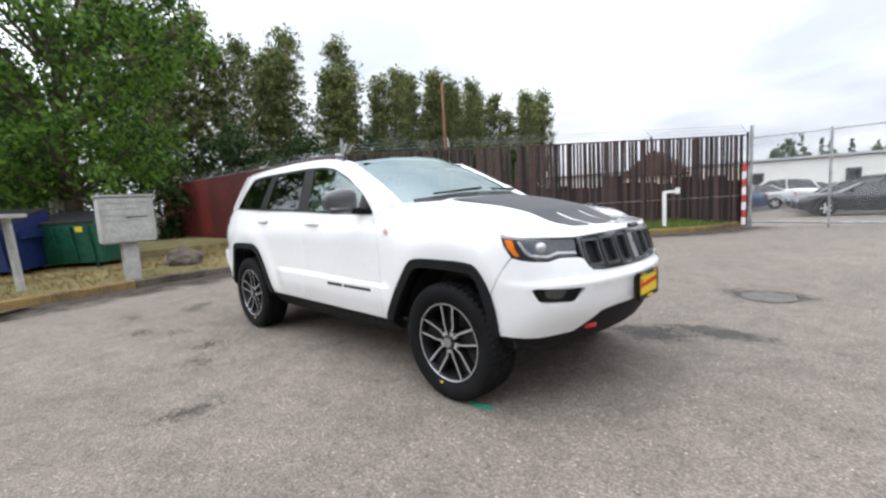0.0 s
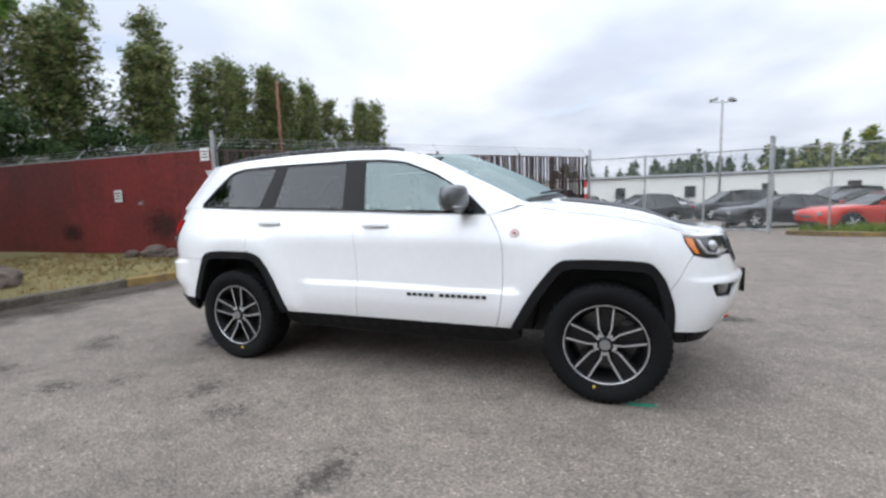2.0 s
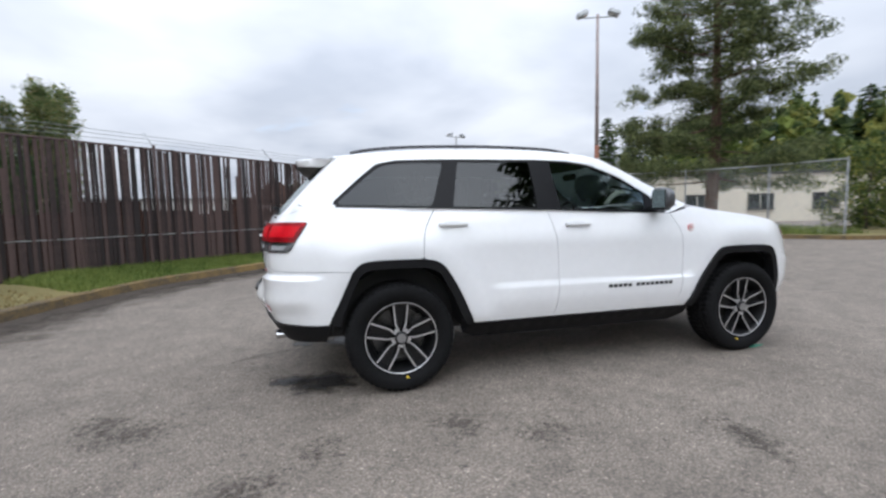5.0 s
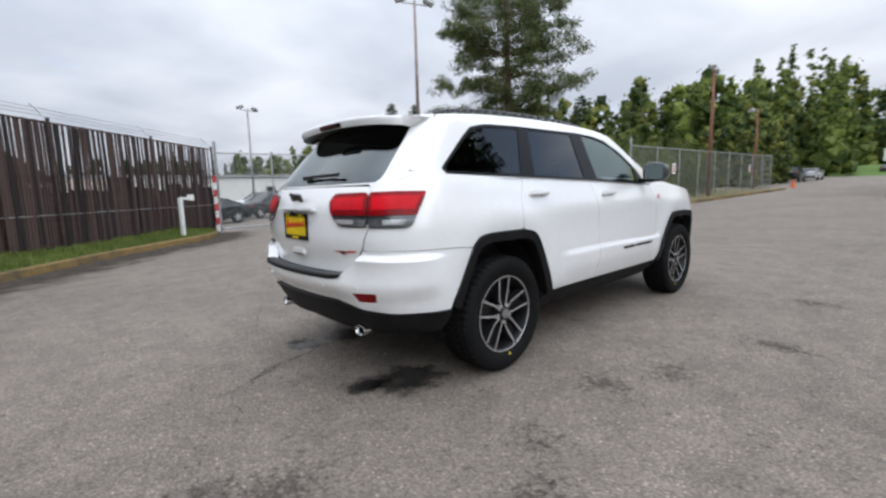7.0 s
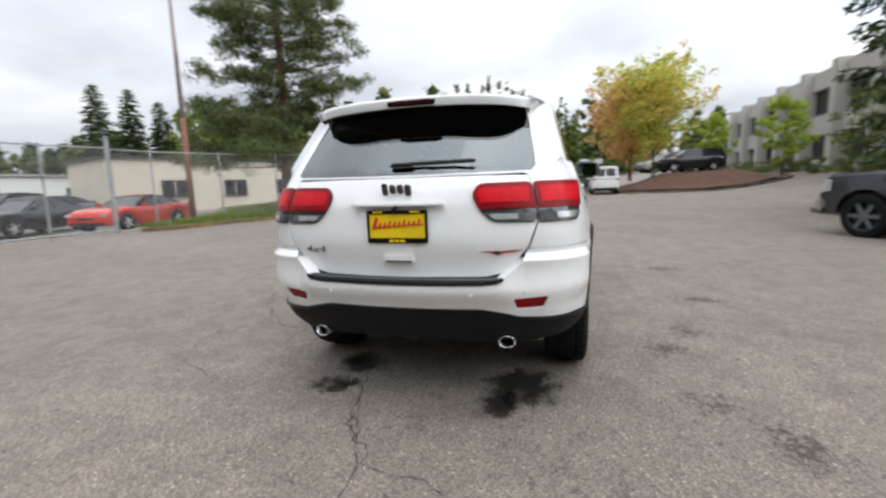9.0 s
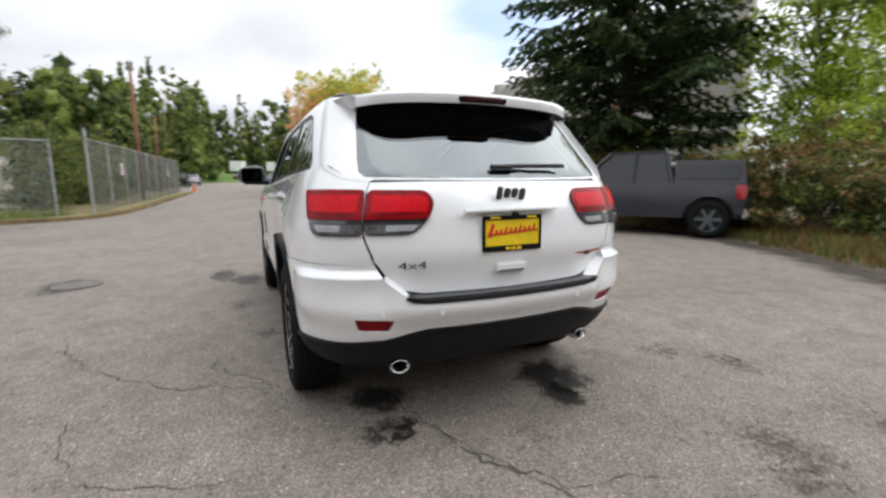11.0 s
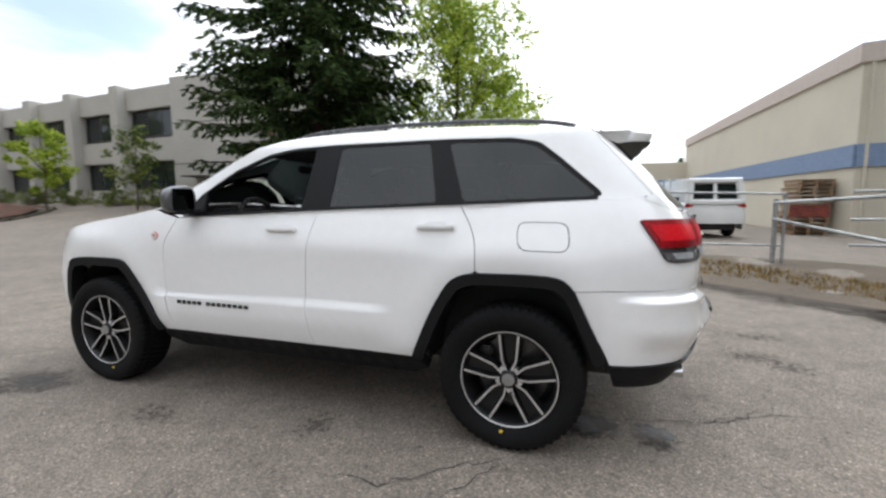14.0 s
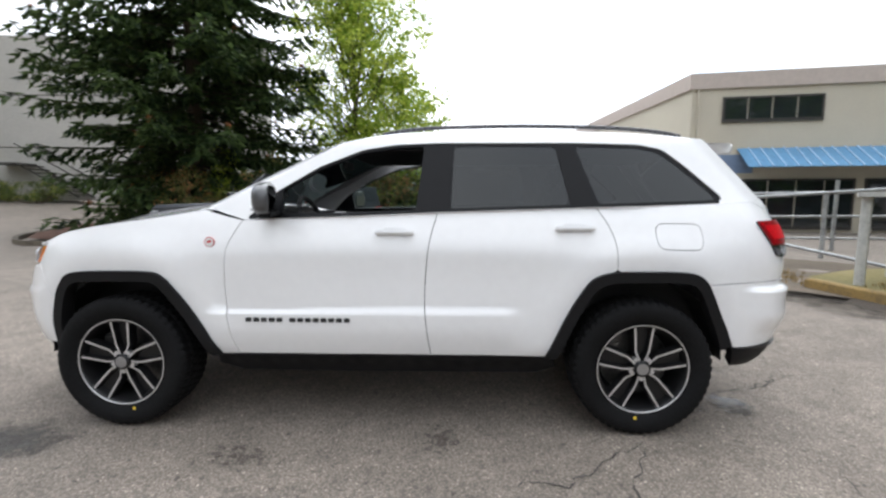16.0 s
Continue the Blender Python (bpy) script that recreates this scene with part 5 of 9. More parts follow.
for i in range(15):
    f = i / 14
    x = -1.6 + 9.0 * f + rnd.gauss(0, 0.2)
    y = -8.9 - 1.2 * f + rnd.gauss(0, 0.35)
    h = rnd.uniform(1.3, 2.4) if x > -0.9 else 0.8
    bush("straggly bush with green and reddish leaves", (x, y, strip_z((x, y))), h, rnd.uniform(0.7, 1.15), "bush" if i % 3 else "leaf_forest", 100 + i, "bushes along the fence")
broadleaf("slender young tree in the brush", (0.9, -11.6, 0.1), 4.6, 1.3, "leaf_lime", 140, low=0.25, leaf=0.08, clump_n=45, per=40, trunk_r=0.04)
for i in range(5):
    x, y = 1.6 + 1.9 * i, -11.4 + rnd.gauss(0, .3)
    bush("tall bush beside the spruce", (x, y, 0.1), rnd.uniform(2.2, 3.0), 1.3, "leaf_lime" if i % 2 else "bush", 130 + i, "bushes along the fence")

for i, (x, y, h) in enumerate(((-1.75, -8.75, 1.1), (-2.3, -9.0, 0.9), (-2.9, -9.3, 0.8), (-1.5, -9.6, 1.5), (-2.2, -9.9, 1.2))):
    bush("low green bush behind the pipe gate", (x, y, strip_z((x, y))), h, 0.65, "leaf_forest" if i % 2 else "bush", 180 + i, "bushes behind the gate")
broadleaf("leafy yellow-green tree beside the tall one", (2.1, -15.6, 0.0), 6.6, 2.6, "leaf_lime", 148, low=0.08, leaf=0.10, clump_n=120, per=70, trunk_r=0.1)

BED1 = [(10.2, -8.0), (9.4, -8.5), (8.8, -9.4), (8.8, -12), (11, -14), (13.6, -13), (12.6, -10), (11.2, -8.3)]
bedz = lambda p: ground_z(*p) + 0.15 + 0.05 * noise.noise((p[0], p[1], 9))
region("bark_bed", BED1, bedz, "bark_mulch", "planting bed with brown bark under the spruce", "planting bed", 0.4)
kerb_line("kerb_bed", spline([(13.7, -12.9), (12.7, -9.9), (11.3, -8.2), (10.3, -7.85), (9.3, -8.35), (8.65, -9.3), (8.6, -10.6)][::-1], 5), "grey concrete kerb round the bark bed", lambda p: False, h=0.13)
BED2 = [(26.6, -4.6), (27.5, -4.3), (34, -5.0), (44, -7), (46, -15.5), (38, -15.8), (31.5, -15.5), (28.4, -12.6), (27.0, -8.5)]
bed2z = lambda p: ground_z(*p) + 0.2 + 1.0 * smooth01(0, 3.6, line_dist(p, BED2 + BED2[:1])) + 0.05 * noise.noise((p[0], p[1], 9))
region("bark_bed", BED2, bed2z, "bark_mulch", "raised bark bed with autumn trees", "planting bed", 0.6)
kerb_line("kerb_bed", spline([(46.3, -15.8), (38, -16.1), (31.3, -15.8), (28.1, -12.8), (26.7, -8.6), (26.3, -4.8), (27.4, -4.0), (34, -4.7)][::-1], 5), "grey concrete kerb round the raised bed", lambda p: False, h=0.13)
for i, (x, y) in enumerate([(OX - 2.2, OY + 1.6), (OX - 4.4, OY + 1.6), (OX - .2, OY + 1.7)] + [(OX + 3 + 4.5 * k, OY + 1.8) for k in range(7)]):
    if i == 0:
        h0 = bush("low clipped green hedge at the concrete building", (x, y, ground_z(x, y)), 1.1, 1.3, "leaf_forest", 150, "hedges")
    else:
        copy_thing(h0, pose(x, y, ground_z(x, y), 0, 0, 77 * i))
for i, (x, y) in enumerate(((29.5, -14.5), (36, -12.0))):
    broadleaf("young yellow-green tree before the concrete building", (x, y, ground_z(x, y)), 5.2, 1.7, "leaf_lime", 160 + i, low=0.3, leaf=0.13, clump_n=50, per=50, trunk_r=0.07, group="young trees")
broadleaf("drooping small tree before the concrete building", (23.6, -15.8, 0.9), 4.6, 1.9, "leaf_forest", 165, low=0.3, leaf=0.12, clump_n=40, per=40, trunk_r=0.07)

# outside stair on the end wall
stair = thing("outside_stair", "dark steel outside stair on the concrete wall", "stairs")
sx, sy = OX + end_dir.x * 9.5 + 1.2 * end_dir.y * -0, OY + end_dir.y * 9.5
for i in range(9):
    d = 5.8 - 0.30 * i
    q = Vector((OX, OY)) + end_dir * d + Vector((end_dir.y, -end_dir.x)) * 0.9
    bm = B(); box(bm, (q.x, q.y, OZ + 0.18 * (i + 1)), (0.3, 1.1, 0.04), rz=math.degrees(math.atan2(end_dir.y, end_dir.x)))
    part("tread", bm, "frame_dark", stair)
for o in (0.4, 1.4):
    a = Vector((OX, OY)) + end_dir * 6.0 + Vector((end_dir.y, -end_dir.x)) * o
    c = Vector((OX, OY)) + end_dir * 3.1 + Vector((end_dir.y, -end_dir.x)) * o
    for h in (0.0, 0.95):
        bm = B(); rod(bm, (*a, OZ + 0.05 + h), (*c, OZ + 1.72 + h), 0.035, seg=6)
        part("stringer" if h == 0 else "handrail", bm, "frame_dark", stair)
q = Vector((OX, OY)) + end_dir * 2.4 + Vector((end_dir.y, -end_dir.x)) * 0.9
bm = B(); box(bm, (q.x, q.y, OZ + 1.72), (1.5, 1.2, 0.08), rz=math.degrees(math.atan2(end_dir.y, end_dir.x)))
part("landing", bm, "frame_dark", stair)

# ---- pipe gate of the neighbouring lot ----
pg = thing("pipe_gate", "grey steel pipe gate with diagonal brace and red plate", "gate")
GP, GQ, GR = Vector((-1.35, -8.0)), Vector((-3.1, -8.9)), Vector((-5.4, -7.6))
bm = B(); box(bm, (GP.x, GP.y, 0.82), (0.16, 0.16, 1.64), rz=20, bevel=0.015); part("hinge_post", bm, "galv", pg)
for a, c, r in (((*GP, 1.52), (*GR, 1.40), 0.024), ((*GP, 1.08), (-3.6, -7.8, 1.08), 0.026), ((-2.6, -7.9, 0.36), (*GR, 0.36), 0.022), ((-1.75, -7.95, 0.36), (-3.15, -7.83, 0.86), 0.024)):
    bm = B(); rod(bm, a, c, r, seg=8); part("pipe", bm, "galv", pg)
for p, h_ in ((Vector((-2.6, -7.9)), 0.5), (GR, 1.42)):
    bm = B(); rod(bm, (*p, 0.0), (*p, h_), 0.03, seg=8); part("upright", bm, "galv", pg)
bm = B(); box(bm, (-2.6, -7.9, 1.12), (0.32, 0.02, 0.2), rz=6); part("plate", bm, "sign_red", pg)
rail = thing("pipe_rail", "grey steel pipe rail with a leaning lower pipe", "railing")
for a, c, r in (((-5.2, -7.6, 1.22), (-10.4, -6.5, 1.58), 0.035), ((-5.2, -7.6, .9), (-8.75, -4.83, -.02), 0.032), ((-7.0, -8.8, 1.45), (-14, -8.0, 1.55), 0.03), ((-7.0, -8.8, 0.85), (-14, -8.0, 0.92), 0.03), ((-7.0, -8.8, 0.3), (-14, -8.0, 0.32), 0.03)):
    bm = B(); rod(bm, a, c, r, seg=8); part("pipe", bm, "galv", rail)
for p, h in (((-8.6, -6.88), 1.46), ((-10.1, -8.44), 1.8), ((-5.25, -7.62), 1.3), ((-11.6, -8.25), 1.7)):
    bm = B(); rod(bm, (*p, -0.1), (*p, h), 0.045, seg=8); part("upright", bm, "galv", rail)

bm = B(); box(bm, (-5.75, -7.46, 1.06), (0.62, 0.03, 0.24), rz=-12, bevel=0.006); part("plate", bm, "sign_rust", rail)
# stacked pallets by the cream wall
for i in range(14):
    pl = thing("pallet", "worn wooden pallet stacked against the cream wall", "pallet", (-9.1 + 0.03 * (i % 3) - 0.012 * i, -17.1, 0.145 * i), sr + 2 * (i % 2), "pallets")
    for k in range(5):
        bm = B(); box(bm, (-0.5 + 0.25 * k, 0, 0.125), (0.14, 1.2, 0.02)); part("board", bm, "pallet", pl)
    for k in range(3):
        bm = B(); box(bm, (0, -0.5 + 0.5 * k, 0.06), (1.14, 0.09, 0.09)); part("bearer", bm, "pallet", pl)

for i, (x, y, h) in enumerate(((0.6, -33, 3.9), (-1.0, -34, 4.3), (-2.3, -35, 3.4))):
    broadleaf("dense dark green tree behind the neighbouring lot", (x, y, 0), h, 1.9, "leaf_forest", 240 + i, low=0.06, leaf=0.16, clump_n=110, per=60, trunk_r=0.1, group="trees behind the lot")

# ---- mailbox, bins, boulders ----
mb = thing("cluster_mailbox", "grey cluster mailbox with small doors on a wide post", "mailbox", (-6.43, -1.05, 0.05), 0)
bm = B(); box(bm, (0, 0, 0.45), (0.24, 0.24, 0.9), bevel=0.015); part("pedestal", bm, "mail_grey", mb)
bm = B(); box(bm, (0, 0, 1.16), (0.44, 0.82, 0.82), bevel=0.025); part("cabinet", bm, "mail_grey", mb)
bm = B(); box(bm, (0, 0, 1.585), (0.48, 0.86, 0.04), bevel=0.01); part("cap", bm, "mail_grey", mb)
for c in range(2):
    for r_ in range(5):
        big = r_ == 4
        bm = B(); box(bm, (0.224, -0.19 + 0.38 * c, 1.50 - 0.105 * r_ - (0.10 if big else 0)), (0.012, 0.34, 0.26 if big else 0.09), bevel=0.003)
        d = part("door", bm, "mail_grey", mb)
        bm = B(); rod(bm, (0.228, -0.08 + 0.38 * c, 1.50 - 0.105 * r_ - (0.1 if big else 0)), (0.236, -0.08 + 0.38 * c, 1.50 - 0.105 * r_ - (0.1 if big else 0)), 0.012, seg=8)
        part("lock", bm, "galv", d)
bm = B(); box(bm, (0.226, 0.12, 1.20), (0.014, 0.34, 0.02)); part("mail_slot", bm, "ink", mb)


def dumpster(label, at, rz, s, material):
    t = thing("dumpster", label, "dumpster", at, rz)
    w, d, h = s
    bm = B()
    vv = [bm.verts.new(p) for p in ((-w / 2, -d / 2 + .15, .12), (w / 2, -d / 2 + .15, .12), (w / 2, d / 2, .12), (-w / 2, d / 2, .12), (-w / 2, -d / 2, h * .8), (w / 2, -d / 2, h * .8), (w / 2, d / 2, h), (-w / 2, d / 2, h))]
    for f in ((3, 2, 1, 0), (0, 1, 5, 4), (1, 2, 6, 5), (2, 3, 7, 6), (3, 0, 4, 7), (4, 5, 6, 7)):
        bm.faces.new([vv[i] for i in f])
    bmesh.ops.bevel(bm, geom=bm.edges[:], offset=0.015, segments=1, affect="EDGES")
    part("body", bm, material, t)
    for k in (-1, 1):
        bm = B(); box(bm, (k * (w / 2 + .05), -0.1, h * .62), (.1, d * .55, .16), bevel=.01); part("fork_pocket", bm, material, t)
        bm = B(); box(bm, (k * w / 4, 0, h * .92), (w / 2 - .02, d + .06, .03), rx=math.degrees(math.atan2(h * .2, d))); part("lid", bm, "black_plastic", t)
        for yy in (-d / 3, d / 3):
            bm = B(); rod(bm, (k * w * .4 - .03, yy, .06), (k * w * .4 + .03, yy, .06), .06, seg=10); part("caster", bm, "black_plastic", t)
    for k in range(5):
        bm = B(); box(bm, (-w / 2 + w * (k + .5) / 5, -d / 2 + .04, h * .44), (.05, .05, h * .6), rx=10); part("rib", bm, material, t)
    bm = B(); box(bm, (w * .3, -d / 2 - .005, h * .7), (.16, .012, .12), rx=10); part("sticker", bm, "yellow_reflector", t)
    return t


dumpster("dark green steel dumpster on the dry grass", (-10.5, -1.3, 0.12), 46, (1.9, 1.4, 1.3), "green_bin")
dumpster("dark blue steel dumpster beside the green one", (-10.5, -3.0, 0.12), 60, (2.0, 1.5, 1.4), "blue_bin")
frame_ = thing("steel_frame", "grey steel frame of a bin shelter", "frame", (-6.77, -2.39, 0.08), 50)
for a, c in (((0, -.25, 0), (-.02, -.31, 1.27)), ((0, -.95, 0), (0, -.95, 1.27)), ((-.7, -.6, 0), (-.7, -.6, 1.27))):
    bm = B(); rod(bm, a, c, .06, seg=8); part("upright", bm, "mail_grey", frame_)
bm = B(); box(bm, (-.3, -.6, 1.295), (.95, .9, .06)); part("roof_sheet", bm, "mail_grey", frame_)
wp = thing("white_post", "white painted post behind the bins", "post", (-13.4, -1.35, 0.1))
bm = B(); box(bm, (0, 0, .95), (.3, .3, 1.9), bevel=.02); part("post_body", bm, "white_paint", wp)


def boulder(label, at, r, seed, group="boulders"):
    bm = B()
    bmesh.ops.create_icosphere(bm, subdivisions=3, radius=r)
    for v in bm.verts:
        q = v.co.normalized()
        v.co = v.co * (1 + 0.35 * noise.noise(q * 1.6 + Vector((seed, 0, 0))) + 0.08 * noise.noise(q * 6 + Vector((0, seed, 0))))
        v.co.z = max(v.co.z * 0.75, -r * 0.25)
    ob = part("boulder", bm, "stone")
    ob.matrix_basis = pose(*at, 0, 0, seed * 40)
    return tagged(ob, label, "boulder", group)


boulder("brown-grey boulder on the dry verge", (-7.4, 0.05, 0.25), 0.36, 1)
for i, (x, y, r) in enumerate(((-8.7, 3.7, .3), (-8.2, 3.75, .2), (-7.8, 3.9, .3), (-9.4, 3.6, .17))):
    boulder("dark boulder at the foot of the fence", (x, y, 0.2), r, 3 + i)
boulder("pale boulder by the dirt strip", (-3.2, -6.9, 0.1), 0.2, 9)

ped = thing("card_reader_post", "white pedestal with a small box by the gate", "pedestal", (-0.85, 10.35, 0.18), 30)
bm = B(); box(bm, (0, 0, .48), (.09, .09, .96), bevel=.006); part("post", bm, "white_paint", ped)
bm = B(); box(bm, (.16, 0, .95), (.3, .08, .07), bevel=.006); part("arm", bm, "white_paint", ped)
bm = B(); box(bm, (.33, 0, .97), (.1, .16, .16), bevel=.01); part("reader", bm, "white_paint", ped)

marker = thing("gate_marker_post", "post with red and white reflective bands at the gate", "post", (0.62, 12.55, 0.05))
for k in range(8):
    bm = B(); rod(bm, (0, 0, .22 * k), (0, 0, .22 * k + .22), .055, seg=10); part("band", bm, "sign_red" if k % 2 else "sign_white", marker)
cone = thing("traffic_cone", "small orange traffic cone by the road", "cone", (44, 5.2, ground_z(44, 5.2)))
bm = B(); rod(bm, (0, 0, .03), (0, 0, .7), .16, .03, seg=14); part("cone_body", bm, "orange", cone)
bm = B(); box(bm, (0, 0, .015), (.4, .4, .03)); part("base", bm, "orange", cone)


# ---- parked vehicles ----
M.update({
    "tyre": mat("tyre_rubber", (0.007, 0.007, 0.0075), 0.8, spec=0.2, vary=0.25, scale=5, fine=80, bump=0.2),
    "tyre_black": mat("worn_black_rubber", (0.012, 0.012, 0.012), 0.85, vary=0.25, fine=60),
    "rim": mat("alloy_rim", (0.78, 0.78, 0.79), 0.35, 0.6, vary=0.08),
    "rim_dark": mat("dark_rim", (0.02, 0.03, 0.032), 0.4, 0.5, vary=0.1),
    "car_glass": mat("dark_car_glass", (0.012, 0.015, 0.017), 0.04, spec=0.5, vary=0.2, scale=1.0),
    "lamp_red": mat("red_lamp", (0.42, 0.01, 0.012), 0.15, vary=0.15, coat=1.0),
    "lamp_clear": mat("clear_lamp", (0.55, 0.56, 0.58), 0.12, 0.3, vary=0.15, coat=1.0),
    "chrome": mat("chrome", (0.62, 0.62, 0.63), 0.12, 1.0, vary=0.05),
})
for key, col in {"car_black": (0.012, 0.013, 0.016), "car_grey": (0.10, 0.105, 0.11), "car_silver": (0.42, 0.43, 0.44), "car_red": (0.55, 0.035, 0.02), "car_white": (0.72, 0.72, 0.71), "car_blue": (0.03, 0.05, 0.11), "car_slate": (0.035, 0.037, 0.042), "truck_blue": (0.05, 0.2, 0.4), "car_green": (0.06, 0.08, 0.05)}.items():
    M[key] = mat(key.replace("car_", "") + "_car_paint", col, 0.22, 0.0, vary=0.05, scale=2, coat=0.35, spec=0.25)


def lathe(bm, profile, seg, axis_y=True):
    """Turn (radius, offset) round the y axis."""
    rings = []
    for r, o in profile:
        rings.append([bm.verts.new((r * math.cos(6.2832 * i / seg), o, r * math.sin(6.2832 * i / seg))) for i in range(seg)])
    for a, b_ in zip(rings, rings[1:]):
        for i in range(seg):
            bm.faces.new((a[i], a[(i + 1) % seg], b_[(i + 1) % seg], b_[i]))
    return rings


def simple_wheel(parent, at, r, w, side, spokes=5, rim="rim"):
    wh = new("wheel"); wh.parent = parent
    wh.matrix_basis = pose(*at) @ Matrix.Diagonal((1, side, 1, 1))
    bm = B(); lathe(bm, [(r * .66, w * .42), (r * .9, w * .5), (r, w * .32), (r, -w * .32), (r * .9, -w * .5), (r * .66, -w * .42)], 22)
    part("tyre", bm, "tyre", wh, smooth=True)
    bm = B(); lathe(bm, [(r * .67, w * .44), (r * .62, w * .40), (r * .60, w * .05), (0.02, w * .05)], 22)
    part("rim", bm, "rim_dark", wh)
    bm = B()
    for i in range(spokes):
        a = 6.2832 * i / spokes
        box(bm, (math.cos(a) * r * .34, w * .33, math.sin(a) * r * .34), (r * .56, .03, r * .16), ry=-math.degrees(a))
    rod(bm, (0, w * .25, 0), (0, w * .40, 0), r * .14, seg=10)
    part("spokes", bm, rim, wh)
    return wh


# stations along the car: place, floor, sill-to-belt half widths, belt height; then the cabin's stations
FORMS = {
    "sedan": dict(L=4.85, W=.92, body=[(-2.4, .45, .72, .90), (-2.3, .3, .84, 1.02), (-1.5, .24, .92, 1.03), (0, .22, .92, .98), (1.1, .24, .92, .95), (1.9, .26, .90, .86), (2.3, .3, .80, .74), (2.42, .4, .66, .62)],
                  cab=[(-1.95, 1.02, .74), (-1.2, 1.40, .60), (-.3, 1.46, .60), (.35, 1.40, .60), (1.15, .97, .76)], wheels=(1.42, -1.42, .33)),
    "coupe": dict(L=5.0, W=.96, body=[(-2.48, .5, .8, .92), (-2.4, .3, .90, 1.04), (-1.5, .24, .96, 1.06), (0, .22, .95, .98), (1.1, .24, .96, .98), (2.0, .26, .94, .92), (2.42, .32, .86, .80), (2.5, .42, .74, .68)],
                  cab=[(-1.9, 1.04, .74), (-1.0, 1.38, .58), (-.4, 1.44, .58), (.15, 1.38, .58), (.95, .99, .78)], wheels=(1.5, -1.45, .36)),
    "van": dict(L=5.6, W=.99, body=[(-2.78, .5, .92, 1.1), (-2.7, .3, .98, 1.22), (-1, .26, .99, 1.22), (1.0, .26, .99, 1.18), (1.7, .28, .98, 1.14), (2.5, .3, .93, 1.0), (2.75, .42, .82, .8)],
                cab=[(-2.74, 1.2, .92), (-2.62, 2.0, .82), (-1, 2.08, .84), (.9, 2.04, .82), (1.75, 1.16, .9)], wheels=(1.75, -1.7, .36)),
    "suv": dict(L=4.7, W=.94, body=[(-2.34, .5, .8, 1.0), (-2.25, .32, .9, 1.1), (-1.2, .28, .94, 1.12), (0, .27, .94, 1.08), (1.1, .28, .94, 1.06), (1.9, .3, .92, 1.0), (2.25, .36, .84, .86), (2.35, .45, .7, .74)],
                cab=[(-2.28, 1.08, .84), (-1.9, 1.62, .68), (-.6, 1.72, .7), (.3, 1.66, .68), (1.2, 1.06, .82)], wheels=(1.4, -1.38, .36)),
}


